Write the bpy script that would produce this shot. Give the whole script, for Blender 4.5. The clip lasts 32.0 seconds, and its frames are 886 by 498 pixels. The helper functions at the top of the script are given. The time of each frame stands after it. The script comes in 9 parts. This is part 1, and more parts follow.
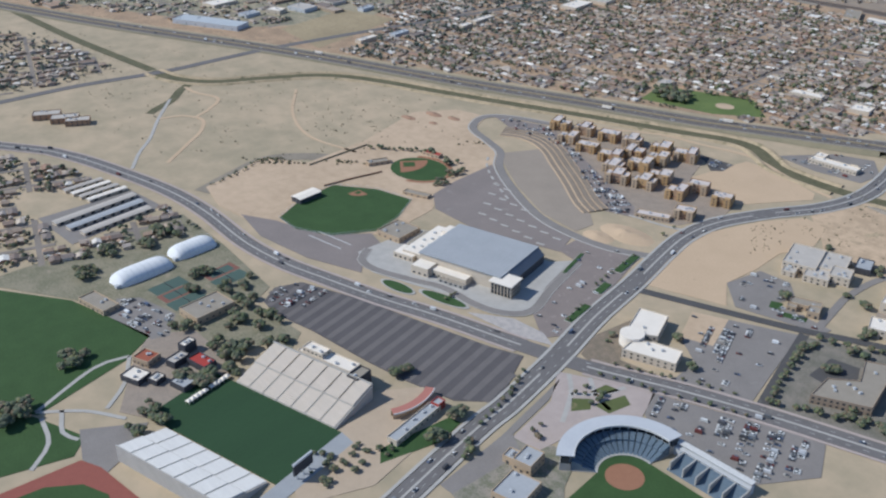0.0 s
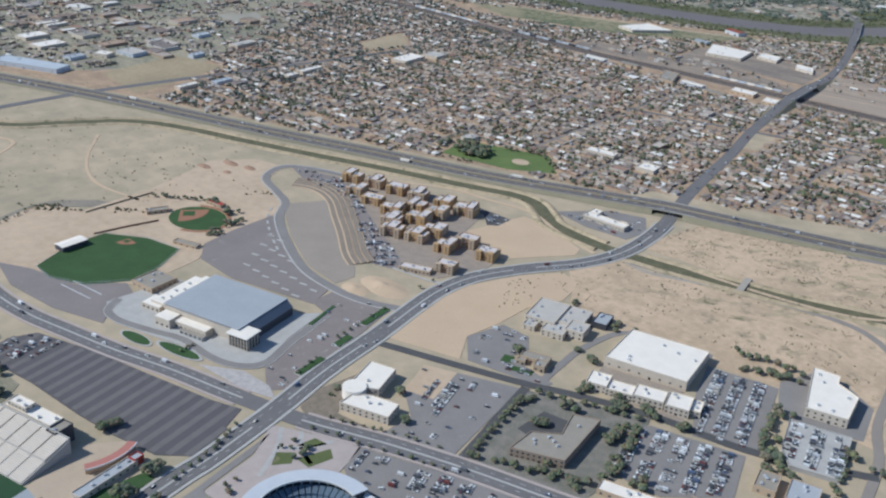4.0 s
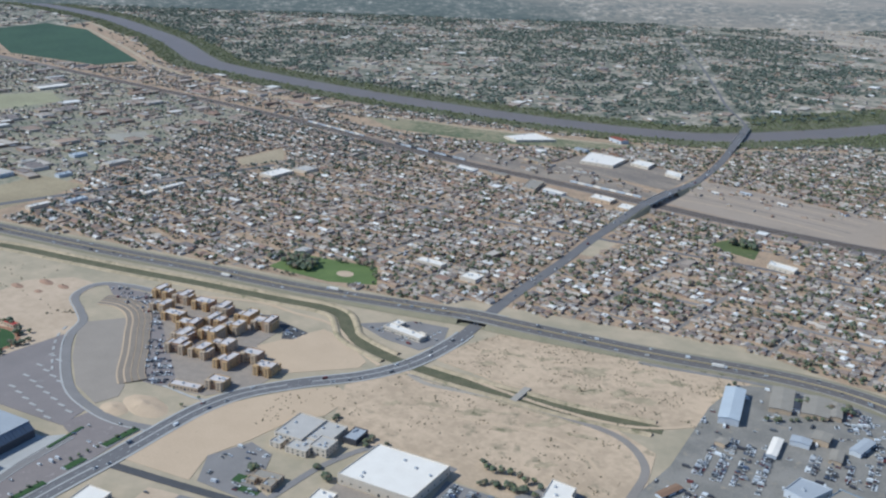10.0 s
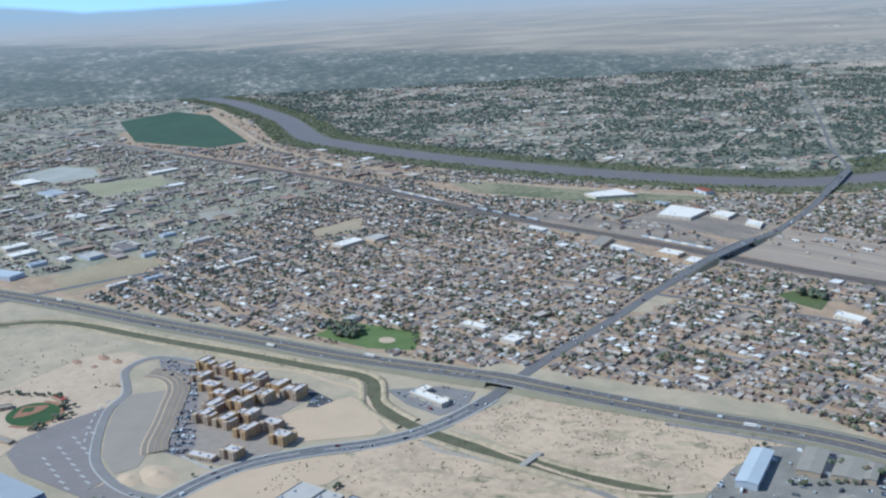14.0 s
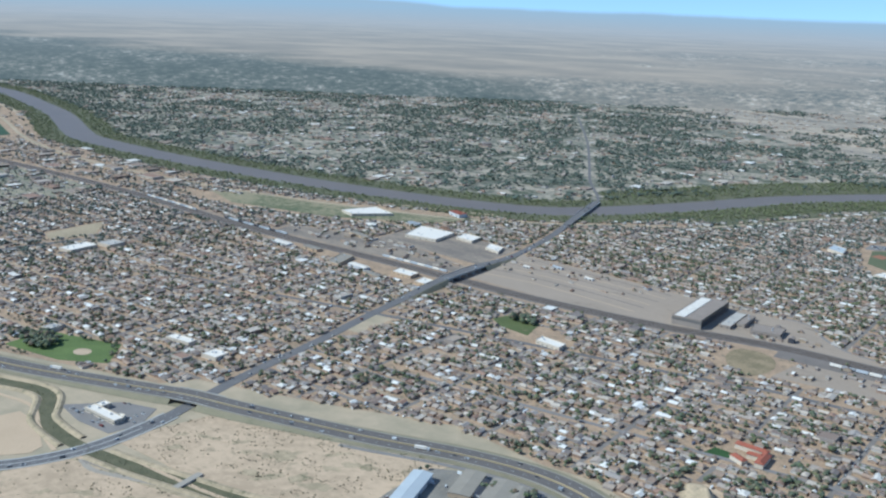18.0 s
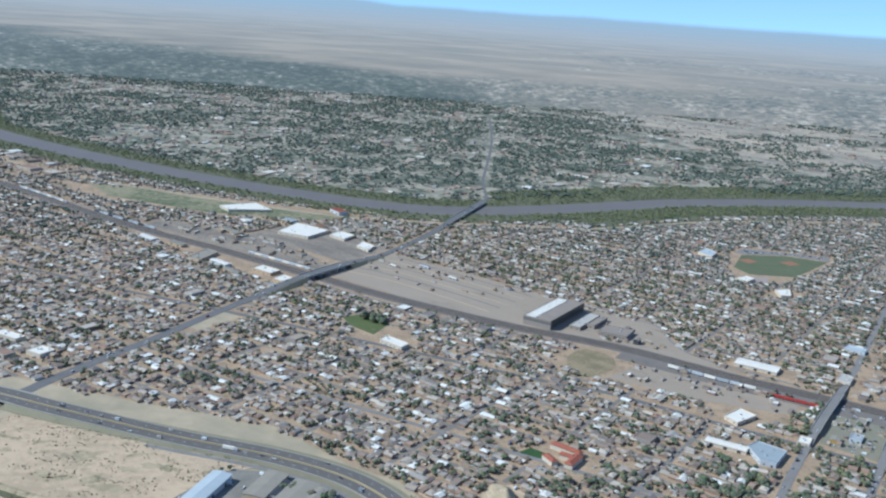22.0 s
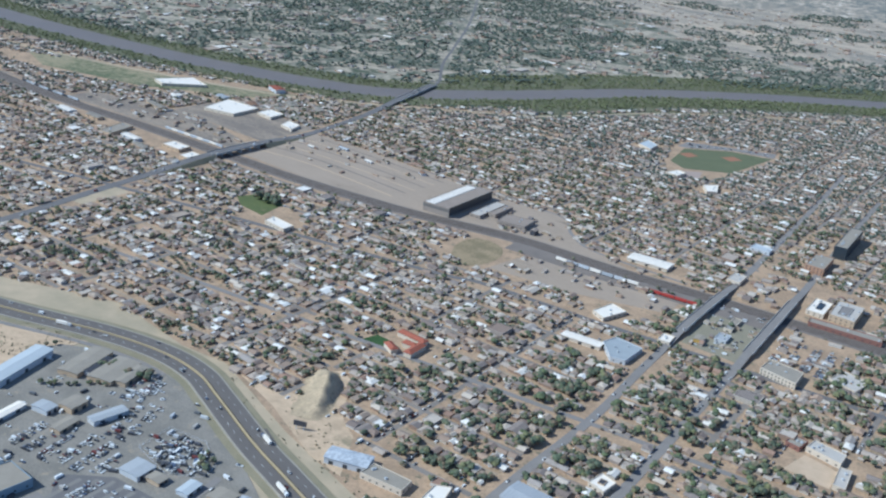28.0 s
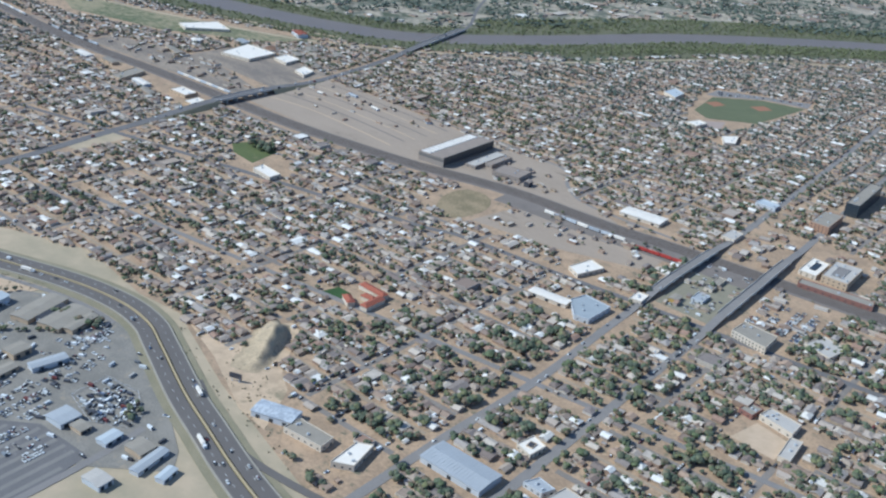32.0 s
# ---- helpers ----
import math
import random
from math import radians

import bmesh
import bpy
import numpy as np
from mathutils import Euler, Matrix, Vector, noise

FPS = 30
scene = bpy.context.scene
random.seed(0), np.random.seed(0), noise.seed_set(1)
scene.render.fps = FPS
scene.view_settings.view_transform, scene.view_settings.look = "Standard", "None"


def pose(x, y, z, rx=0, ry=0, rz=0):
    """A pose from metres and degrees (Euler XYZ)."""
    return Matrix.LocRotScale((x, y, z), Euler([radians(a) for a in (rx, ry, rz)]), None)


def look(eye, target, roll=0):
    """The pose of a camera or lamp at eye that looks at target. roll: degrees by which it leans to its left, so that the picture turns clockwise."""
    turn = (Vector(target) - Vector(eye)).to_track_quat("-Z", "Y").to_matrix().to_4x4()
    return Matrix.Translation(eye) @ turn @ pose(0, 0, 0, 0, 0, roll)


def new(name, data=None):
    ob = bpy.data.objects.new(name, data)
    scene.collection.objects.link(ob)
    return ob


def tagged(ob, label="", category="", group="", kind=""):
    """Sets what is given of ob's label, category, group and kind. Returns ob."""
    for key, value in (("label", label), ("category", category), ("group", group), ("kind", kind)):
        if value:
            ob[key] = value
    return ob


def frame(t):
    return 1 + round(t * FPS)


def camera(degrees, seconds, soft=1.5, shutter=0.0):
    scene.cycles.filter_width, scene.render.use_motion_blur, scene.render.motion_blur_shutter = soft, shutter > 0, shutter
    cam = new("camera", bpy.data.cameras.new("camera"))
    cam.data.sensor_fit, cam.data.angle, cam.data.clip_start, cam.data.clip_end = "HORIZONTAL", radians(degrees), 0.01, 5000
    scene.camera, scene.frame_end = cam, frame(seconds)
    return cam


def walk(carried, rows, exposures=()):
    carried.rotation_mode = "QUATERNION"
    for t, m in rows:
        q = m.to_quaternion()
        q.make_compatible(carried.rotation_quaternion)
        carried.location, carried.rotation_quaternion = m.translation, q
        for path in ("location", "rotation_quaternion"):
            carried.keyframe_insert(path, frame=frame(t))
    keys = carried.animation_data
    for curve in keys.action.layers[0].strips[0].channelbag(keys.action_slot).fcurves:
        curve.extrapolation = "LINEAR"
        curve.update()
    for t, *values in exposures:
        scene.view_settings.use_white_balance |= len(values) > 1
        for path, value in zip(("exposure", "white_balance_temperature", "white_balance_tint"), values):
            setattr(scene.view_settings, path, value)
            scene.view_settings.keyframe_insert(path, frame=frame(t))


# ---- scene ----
# The flight: seconds, place in metres, turn in degrees. X runs north along the boulevard, Y west along the avenue.
cam = camera(49.41, 32.0, soft=2.3)
PATH = [
    (0.0, 411.3, -502.2, 427.9, 62.185, 0.016, 47.864),
    (0.5, 425.0, -489.2, 429.8, 64.358, -1.389, 48.316),
    (1.0, 438.4, -476.2, 431.7, 64.073, -2.338, 46.226),
    (1.5, 451.8, -463.1, 433.9, 64.257, -2.825, 45.593),
    (2.0, 465.2, -450.2, 435.8, 63.914, -3.235, 44.970),
    (2.5, 478.6, -437.2, 437.8, 63.699, -3.234, 44.684),
    (3.0, 492.4, -424.0, 439.5, 63.949, -2.918, 44.762),
    (3.5, 506.2, -410.9, 441.0, 63.950, -2.887, 43.930),
    (4.0, 520.2, -397.5, 442.4, 64.945, -2.957, 43.517),
    (4.5, 534.2, -384.1, 443.5, 65.856, -2.826, 43.078),
    (6.5, 589.1, -330.7, 447.9, 64.551, -2.990, 43.418),
    (7.0, 602.1, -317.3, 449.5, 63.590, -2.731, 42.709),
    (7.5, 614.8, -303.8, 451.3, 63.270, -2.080, 42.349),
    (8.0, 628.0, -290.7, 452.7, 63.426, -2.360, 40.962),
    (8.5, 641.6, -277.4, 453.8, 64.299, -2.359, 40.811),
    (9.0, 655.4, -264.4, 454.4, 64.221, -2.747, 40.867),
    (9.5, 669.2, -251.0, 455.0, 67.683, -1.480, 42.644),
    (10.0, 683.2, -237.5, 455.3, 71.391, -1.871, 42.639),
    (10.5, 696.8, -224.0, 455.6, 73.945, -1.822, 42.585),
    (11.0, 710.1, -210.5, 455.7, 73.694, -1.367, 42.761),
    (11.5, 723.2, -197.2, 455.5, 74.231, -1.888, 42.548),
    (12.0, 735.9, -183.6, 455.2, 76.399, 0.871, 46.072),
    (12.5, 748.3, -169.6, 454.9, 74.585, 3.151, 48.980),
    (13.0, 760.5, -155.0, 454.4, 75.562, 2.997, 49.644),
    (13.5, 772.4, -139.9, 453.8, 74.778, 3.049, 49.583),
    (15.5, 818.2, -76.9, 451.3, 77.727, 3.941, 54.308),
    (16.0, 829.5, -62.0, 450.8, 76.579, 3.197, 52.664),
    (16.5, 840.6, -48.1, 450.6, 76.432, 0.838, 48.408),
    (17.0, 851.7, -34.9, 450.8, 75.943, -0.306, 44.165),
    (17.5, 863.0, -22.2, 451.3, 75.384, -1.473, 41.740),
    (18.0, 874.7, -9.9, 451.9, 75.943, -2.267, 40.812),
    (18.5, 886.5, 2.0, 452.5, 77.780, -2.771, 39.383),
    (19.0, 898.5, 13.4, 453.1, 78.890, -3.866, 36.906),
    (19.5, 910.5, 24.7, 453.5, 81.386, -3.926, 35.385),
    (20.0, 922.4, 35.9, 453.9, 79.753, -4.195, 34.996),
    (20.5, 934.3, 47.1, 454.4, 78.849, -3.623, 35.088),
    (21.0, 946.0, 58.5, 454.8, 79.048, -4.362, 35.162),
    (21.5, 957.6, 69.9, 455.1, 77.672, -4.214, 36.541),
    (22.0, 969.0, 81.5, 455.4, 76.049, -3.951, 37.481),
    (22.5, 980.5, 93.3, 455.7, 76.542, -4.872, 37.659),
    (23.0, 991.7, 104.9, 455.8, 75.174, -5.229, 37.208),
    (23.5, 1002.7, 116.7, 455.9, 75.083, -5.067, 37.310),
    (24.0, 1013.5, 128.5, 456.1, 75.007, -5.507, 37.686),
    (24.5, 1023.8, 140.3, 456.3, 74.490, -5.319, 38.019),
    (26.5, 1063.0, 187.7, 457.7, 72.116, -4.976, 41.355),
    (27.0, 1073.0, 199.1, 457.7, 72.057, -6.044, 39.968),
    (27.5, 1083.1, 210.3, 457.5, 71.054, -5.908, 39.710),
    (28.0, 1092.9, 221.7, 457.9, 69.142, -5.538, 39.332),
    (28.5, 1102.4, 233.6, 458.8, 67.190, -5.070, 40.185),
    (29.0, 1111.7, 245.0, 459.8, 66.056, -5.484, 40.256),
    (29.5, 1120.6, 256.3, 461.2, 65.397, -5.083, 40.302),
    (30.0, 1129.7, 268.1, 462.8, 66.105, -5.085, 40.961),
    (30.5, 1139.1, 280.0, 464.2, 66.523, -5.174, 41.301),
    (31.0, 1148.6, 292.3, 466.0, 66.233, -4.275, 42.680),
    (31.5, 1158.6, 305.2, 467.9, 66.277, -4.716, 43.577),
    (32.0, 1168.4, 318.0, 469.9, 65.418, -4.700, 43.946),
]
EXPOSURES = [(0.0, 0.25, 5850, 7), (1.0, 0.36, 5480, 3), (2.0, 0.32, 5700, 5), (9.0, 0.33, 5580, 4), (11.0, 0.36, 5350, 3), (13.0, 0.45, 5150, 2), (18.0, 0.46, 5340, -1), (24.0, 0.47, 5240, 0), (32.0, 0.49, 5380, 2)]
walk(cam, [(row[0], pose(*row[1:])) for row in PATH], EXPOSURES)

# ---- daylight ----
SUN_TO = Vector((-0.62, -0.64, 0.80)).normalized()
world = bpy.data.worlds.new("sky")
scene.world = world
world.use_nodes = True


def build_world():
    """Nishita sky above the horizon, and below it the plain of the far valley and mesa, beyond the modelled ground,
    with distance haze mixed into its colour.
    """
    nt = world.node_tree
    nt.nodes.clear()
    n, link = nt.nodes.new, nt.links.new
    out, bg = n("ShaderNodeOutputWorld"), n("ShaderNodeBackground")
    sky = n("ShaderNodeTexSky")
    sky.sky_type, sky.sun_disc = "NISHITA", False
    sky.sun_elevation = math.asin(SUN_TO.z)
    sky.sun_rotation = math.atan2(SUN_TO.x, SUN_TO.y)
    sky.altitude, sky.air_density, sky.dust_density, sky.ozone_density = 1900, 0.9, 0.5, 0.5
    bg.inputs["Strength"].default_value = 0.128
    coord, sep = n("ShaderNodeTexCoord"), n("ShaderNodeSeparateXYZ")
    link(coord.outputs["Generated"], sep.inputs[0])
    # look a little above the horizon's yellow haze
    raised = n("ShaderNodeVectorMath")
    raised.operation = "ADD"
    raised.inputs[1].default_value = (0, 0, 0.12)
    link(coord.outputs["Generated"], raised.inputs[0])
    link(raised.outputs[0], sky.inputs["Vector"])

    def maths(op, a, b=None, c=None):
        node = n("ShaderNodeMath")
        node.operation = op
        for k, v in enumerate((a, b, c)):
            if v is None:
                continue
            if isinstance(v, (int, float)):
                node.inputs[k].default_value = v
            else:
                link(v, node.inputs[k])
        return node.outputs[0]

    def mixed(f, a, b):
        node = n("ShaderNodeMix")
        node.data_type = "RGBA"
        link(f, node.inputs[0])
        for k, v in ((6, a), (7, b)):
            if isinstance(v, tuple):
                node.inputs[k].default_value = (*v, 1)
            else:
                link(v, node.inputs[k])
        return node.outputs[2]

    def ramp(f, *stops):
        node = n("ShaderNodeValToRGB")
        while len(node.color_ramp.elements) < len(stops):
            node.color_ramp.elements.new(0.5)
        for e, (at, c) in zip(node.color_ramp.elements, stops):
            e.position, e.color = at, (*c, 1)
        link(f, node.inputs[0])
        return node.outputs[0]

    # distance over the plain, in kilometres, seen from the flight's mean height
    down = maths("MAXIMUM", maths("MULTIPLY", sep.outputs[2], -1.0), 0.002)
    far = maths("DIVIDE", 0.45, down)
    gx = maths("ADD", maths("MULTIPLY", sep.outputs[0], far), 0.8)
    gy = maths("MULTIPLY", sep.outputs[1], far)
    place = n("ShaderNodeCombineXYZ")
    link(gx, place.inputs[0]), link(gy, place.inputs[1])

    def noise_of(scale, detail=5.0, rough=0.6, at=None):
        """Noise over the far plain, its scale in marks to the kilometre."""
        node = n("ShaderNodeTexNoise")
        node.inputs["Scale"].default_value, node.inputs["Detail"].default_value = scale, detail
        node.inputs["Roughness"].default_value = rough
        link(at or place.outputs[0], node.inputs["Vector"])
        return node.outputs[0]

    def span(f, a, b, lo=0.0, hi=1.0):
        node = n("ShaderNodeMapRange")
        link(f, node.inputs[0])
        for k, v in enumerate((a, b, lo, hi)):
            node.inputs[k + 1].default_value = v
        return node.outputs[0]

    # crowns and roofs are as tall as wide, so their marks thin out with distance but do not lie flat
    upright = n("ShaderNodeCombineXYZ")
    for k in (0, 1):
        link(maths("MULTIPLY", sep.outputs[k], 125.0), upright.inputs[k])
    link(maths("MULTIPLY", maths("LOGARITHM", far, 2.718), 42.0), upright.inputs[2])
    fine = noise_of(1.0, 6.0, 0.75, upright.outputs[0])
    groves = noise_of(0.14, 5.0, 0.65, upright.outputs[0])
    fields, wide = noise_of(0.9, 4.0, 0.6), noise_of(0.22, 4.0, 0.55)
    # wooded valley floor: tree crowns, pale clearings and bright roofs
    cover = maths("ADD", fine, maths("MULTIPLY", maths("SUBTRACT", groves, 0.5), 0.5))
    town = ramp(cover, (0.43, (0.062, 0.080, 0.076)), (0.53, (0.105, 0.12, 0.108)), (0.61, (0.20, 0.19, 0.17)), (0.72, (0.46, 0.44, 0.41)))
    # dry mesa: bare tan ground, thin scrub, and spread-out quarters of pale roofs among trees
    bare = ramp(fields, (0.36, (0.225, 0.20, 0.175)), (0.5, (0.285, 0.243, 0.205)), (0.64, (0.37, 0.305, 0.248)))
    built = ramp(cover, (0.40, (0.095, 0.11, 0.108)), (0.50, (0.20, 0.19, 0.17)), (0.59, (0.34, 0.285, 0.235)), (0.72, (0.60, 0.56, 0.52)))
    sides = maths("ADD", maths("MULTIPLY", gx, 0.05), maths("ADD", maths("MULTIPLY", groves, 0.4), wide))
    mesa = mixed(span(sides, 0.50, 0.62), bare, built)
    edge = maths("ADD", maths("ADD", gy, maths("MULTIPLY", gx, 0.53)), maths("MULTIPLY", maths("SUBTRACT", fields, 0.5), 2.6))
    reach = maths("ADD", gy, maths("MULTIPLY", maths("SUBTRACT", fields, 0.5), 2.4))
    land = mixed(maths("MAXIMUM", span(edge, 2.9, 3.9), span(reach, 4.7, 5.7)), town, mesa)
    # distance haze painted in: land fades to grey-blue with the kilometres
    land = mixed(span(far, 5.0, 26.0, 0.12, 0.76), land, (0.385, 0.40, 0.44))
    # a long ridge on the skyline, low and uneven, blue from haze in its colour
    flat = n("ShaderNodeCombineXYZ")
    link(sep.outputs[0], flat.inputs[0]), link(sep.outputs[1], flat.inputs[1])
    def toward(x, y, lo, hi, top):
        return span(maths("ADD", maths("MULTIPLY", sep.outputs[0], x), maths("MULTIPLY", sep.outputs[1], y)), lo, hi, 0.0, top)

    swell = maths("MAXIMUM", toward(-0.777, 0.629, 0.982, 0.9995, 0.0065), toward(-0.974, 0.225, 0.993, 0.9996, 0.0095))
    crest = maths("ADD", swell, maths("MULTIPLY", maths("SUBTRACT", noise_of(9.0, 5.0, 0.55, flat.outputs[0]), 0.22), 0.007))
    above = n("ShaderNodeMapRange")
    link(maths("SUBTRACT", sep.outputs[2], crest), above.inputs[0])
    above.inputs[1].default_value, above.inputs[2].default_value = -0.0020, 0.0022
    # bluer haze mixed into the land colour close under the skyline
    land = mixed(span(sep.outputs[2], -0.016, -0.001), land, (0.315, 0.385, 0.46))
    # the backdrop land glows by itself, scaled up to daylight brightness
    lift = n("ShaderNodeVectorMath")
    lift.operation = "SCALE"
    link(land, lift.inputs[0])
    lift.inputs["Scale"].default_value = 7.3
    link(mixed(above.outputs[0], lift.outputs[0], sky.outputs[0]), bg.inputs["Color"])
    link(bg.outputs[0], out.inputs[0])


build_world()
sun = new("sun", bpy.data.lights.new("sun", "SUN"))
sun.data.energy, sun.data.angle, sun.data.color = 3.3, radians(0.53), (1.0, 0.94, 0.85)
sun.matrix_world = look(SUN_TO * 100, (0, 0, 0))

# ---- materials ----
MATS = {}


def mat(name, colour, colour2=None, rough=0.9, scale=0.3, fine=4.0, contrast=0.5, bump=0.0, metal=0.0, spots=None, spot_at=0.62, spec=0.3,
        vary=0.0, island=False, stretch=None):
    """A surface of two colours mixed by noise at two sizes, with fine relief; spots: stains of a third colour; vary: brightness by object or piece."""
    if name in MATS:
        return MATS[name]
    m = bpy.data.materials.new(name)
    m.use_nodes = True
    nt = m.node_tree
    n, link = nt.nodes.new, nt.links.new
    bsdf = nt.nodes["Principled BSDF"]
    bsdf.inputs["Roughness"].default_value, bsdf.inputs["Metallic"].default_value = rough, metal
    bsdf.inputs["Specular IOR Level"].default_value = spec
    colour2 = colour2 or tuple(c * 0.7 for c in colour)
    geo = n("ShaderNodeNewGeometry")
    place = geo.outputs["Position"]
    if stretch:
        mapping = n("ShaderNodeMapping")
        mapping.inputs["Rotation"].default_value = (0, 0, stretch[0])
        mapping.inputs["Scale"].default_value = (stretch[1], stretch[2], 1)
        link(place, mapping.inputs["Vector"])
        place = mapping.outputs[0]
    big, small = n("ShaderNodeTexNoise"), n("ShaderNodeTexNoise")
    for node, s in ((big, scale), (small, fine)):
        link(place, node.inputs["Vector"])
        node.inputs["Scale"].default_value, node.inputs["Detail"].default_value = s, 5.0
        node.inputs["Roughness"].default_value = 0.65
    add = n("ShaderNodeMath")
    add.operation = "ADD"
    link(big.outputs[0], add.inputs[0]), link(small.outputs[0], add.inputs[1])
    rng = n("ShaderNodeMapRange")
    link(add.outputs[0], rng.inputs[0])
    rng.inputs[1].default_value, rng.inputs[2].default_value = 1.0 - 0.5 * (1.15 - contrast), 1.0 + 0.5 * (1.15 - contrast)
    mix = n("ShaderNodeMix")
    mix.data_type = "RGBA"
    link(rng.outputs[0], mix.inputs[0])
    mix.inputs[6].default_value, mix.inputs[7].default_value = (*colour, 1), (*colour2, 1)
    top = mix.outputs[2]
    if spots:
        stain = n("ShaderNodeTexNoise")
        link(place, stain.inputs["Vector"])
        stain.inputs["Scale"].default_value, stain.inputs["Detail"].default_value = scale * 2.3, 8.0
        stain.inputs["Roughness"].default_value = 0.7
        edge = n("ShaderNodeMapRange")
        link(stain.outputs[0], edge.inputs[0])
        edge.inputs[1].default_value, edge.inputs[2].default_value = spot_at - 0.03, spot_at + 0.06
        mix2 = n("ShaderNodeMix")
        mix2.data_type = "RGBA"
        link(edge.outputs[0], mix2.inputs[0]), link(top, mix2.inputs[6])
        mix2.inputs[7].default_value = (*spots, 1)
        top = mix2.outputs[2]
    if vary:
        info = None
        if island:
            info = geo.outputs["Random Per Island"]
        else:
            info = n("ShaderNodeObjectInfo").outputs["Random"]
        hsv = n("ShaderNodeHueSaturation")
        link(top, hsv.inputs["Color"])
        spread = n("ShaderNodeMapRange")
        link(info, spread.inputs[0])
        spread.inputs[3].default_value, spread.inputs[4].default_value = 1 - vary, 1 + vary
        link(spread.outputs[0], hsv.inputs["Value"])
        top = hsv.outputs[0]
    link(top, bsdf.inputs["Base Color"])
    if bump:
        b = n("ShaderNodeBump")
        b.inputs["Strength"].default_value, b.inputs["Distance"].default_value = 0.6, bump
        link(small.outputs[0], b.inputs["Height"])
        link(b.outputs[0], bsdf.inputs["Normal"])
    MATS[name] = m
    return m


def palette(name, colours, rough=0.85, spread=0.12):
    """One of several paints, picked piece by piece."""
    m = bpy.data.materials.new(name)
    m.use_nodes = True
    nt = m.node_tree
    n, link = nt.nodes.new, nt.links.new
    bsdf = nt.nodes["Principled BSDF"]
    bsdf.inputs["Roughness"].default_value, bsdf.inputs["Specular IOR Level"].default_value = rough, 0.25
    geo, info = n("ShaderNodeNewGeometry"), n("ShaderNodeObjectInfo")
    add, wrap = n("ShaderNodeMath"), n("ShaderNodeMath")
    add.operation, wrap.operation = "ADD", "FRACT"
    link(geo.outputs["Random Per Island"], add.inputs[0]), link(info.outputs["Random"], add.inputs[1])
    link(add.outputs[0], wrap.inputs[0])
    r = n("ShaderNodeValToRGB")
    r.color_ramp.interpolation = "CONSTANT"
    while len(r.color_ramp.elements) < len(colours):
        r.color_ramp.elements.new(0.5)
    for k, (e, c) in enumerate(zip(r.color_ramp.elements, colours)):
        e.position, e.color = k / len(colours), (*c, 1)
    link(wrap.outputs[0], r.inputs[0])
    grain = n("ShaderNodeTexNoise")
    grain.inputs["Scale"].default_value, grain.inputs["Detail"].default_value = 0.5, 6.0
    link(geo.outputs["Position"], grain.inputs["Vector"])
    hsv = n("ShaderNodeHueSaturation")
    rng = n("ShaderNodeMapRange")
    link(grain.outputs[0], rng.inputs[0])
    rng.inputs[1].default_value, rng.inputs[2].default_value = 0.3, 0.7
    rng.inputs[3].default_value, rng.inputs[4].default_value = 1 - spread, 1 + spread
    link(rng.outputs[0], hsv.inputs["Value"]), link(r.outputs[0], hsv.inputs["Color"])
    link(hsv.outputs[0], bsdf.inputs["Base Color"])
    return m


DESERT = mat("desert_soil", (0.48, 0.375, 0.255), (0.345, 0.29, 0.195), scale=0.0045, fine=0.03, contrast=0.75, spots=(0.29, 0.25, 0.165), spot_at=0.66)
ROSY_SAND = mat("rosy_sand", (0.56, 0.42, 0.29), (0.45, 0.335, 0.225), scale=0.012, fine=0.09, contrast=0.7)
SAND = mat("bare_sand", (0.58, 0.43, 0.285), (0.48, 0.35, 0.23), scale=0.02, fine=0.5, contrast=0.4, spots=(0.36, 0.27, 0.18), spot_at=0.66)
SCRUB = mat("dry_scrub", (0.48, 0.37, 0.24), (0.34, 0.27, 0.17), scale=0.022, fine=0.15, contrast=0.8, spots=(0.20, 0.175, 0.10), spot_at=0.575)
GRADED = mat("graded_sand", (0.57, 0.42, 0.28), (0.44, 0.325, 0.215), scale=0.014, fine=0.1, contrast=0.85, spots=(0.29, 0.235, 0.15), spot_at=0.60)
YARD = mat("yard_soil", (0.46, 0.32, 0.205), (0.31, 0.22, 0.145), scale=0.03, fine=0.3, contrast=0.85, spots=(0.165, 0.15, 0.10), spot_at=0.59)
VALLEY = mat("valley_soil", (0.42, 0.355, 0.27), (0.13, 0.135, 0.10), scale=0.006, fine=0.03, contrast=0.9, spots=(0.075, 0.09, 0.055), spot_at=0.54)
ASPHALT = mat("asphalt", (0.105, 0.10, 0.098), (0.075, 0.072, 0.072), scale=0.05, fine=0.8, contrast=0.5, spots=(0.14, 0.135, 0.13), spot_at=0.64)
OLD_ASPHALT = mat("weathered_asphalt", (0.27, 0.245, 0.225), (0.205, 0.185, 0.17), scale=0.04, fine=0.7, contrast=0.5, spots=(0.27, 0.25, 0.23), spot_at=0.64)
LANE = mat("highway_paving", (0.165, 0.146, 0.132), (0.125, 0.11, 0.10), scale=0.04, fine=0.9, contrast=0.4)
CONCRETE = mat("concrete", (0.48, 0.455, 0.42), (0.36, 0.34, 0.31), scale=0.1, fine=1.2, contrast=0.5)
PINK_PAVING = mat("rose_concrete_paving", (0.47, 0.39, 0.35), (0.37, 0.31, 0.28), scale=0.1, fine=1.2, contrast=0.5)
LAWN = mat("lawn", (0.055, 0.105, 0.035), (0.035, 0.07, 0.022), scale=0.05, fine=0.6, contrast=0.5)
DRY_LAWN = mat("dry_lawn", (0.13, 0.15, 0.055), (0.085, 0.105, 0.04), scale=0.03, fine=0.5, contrast=0.6, spots=(0.22, 0.19, 0.10), spot_at=0.62)
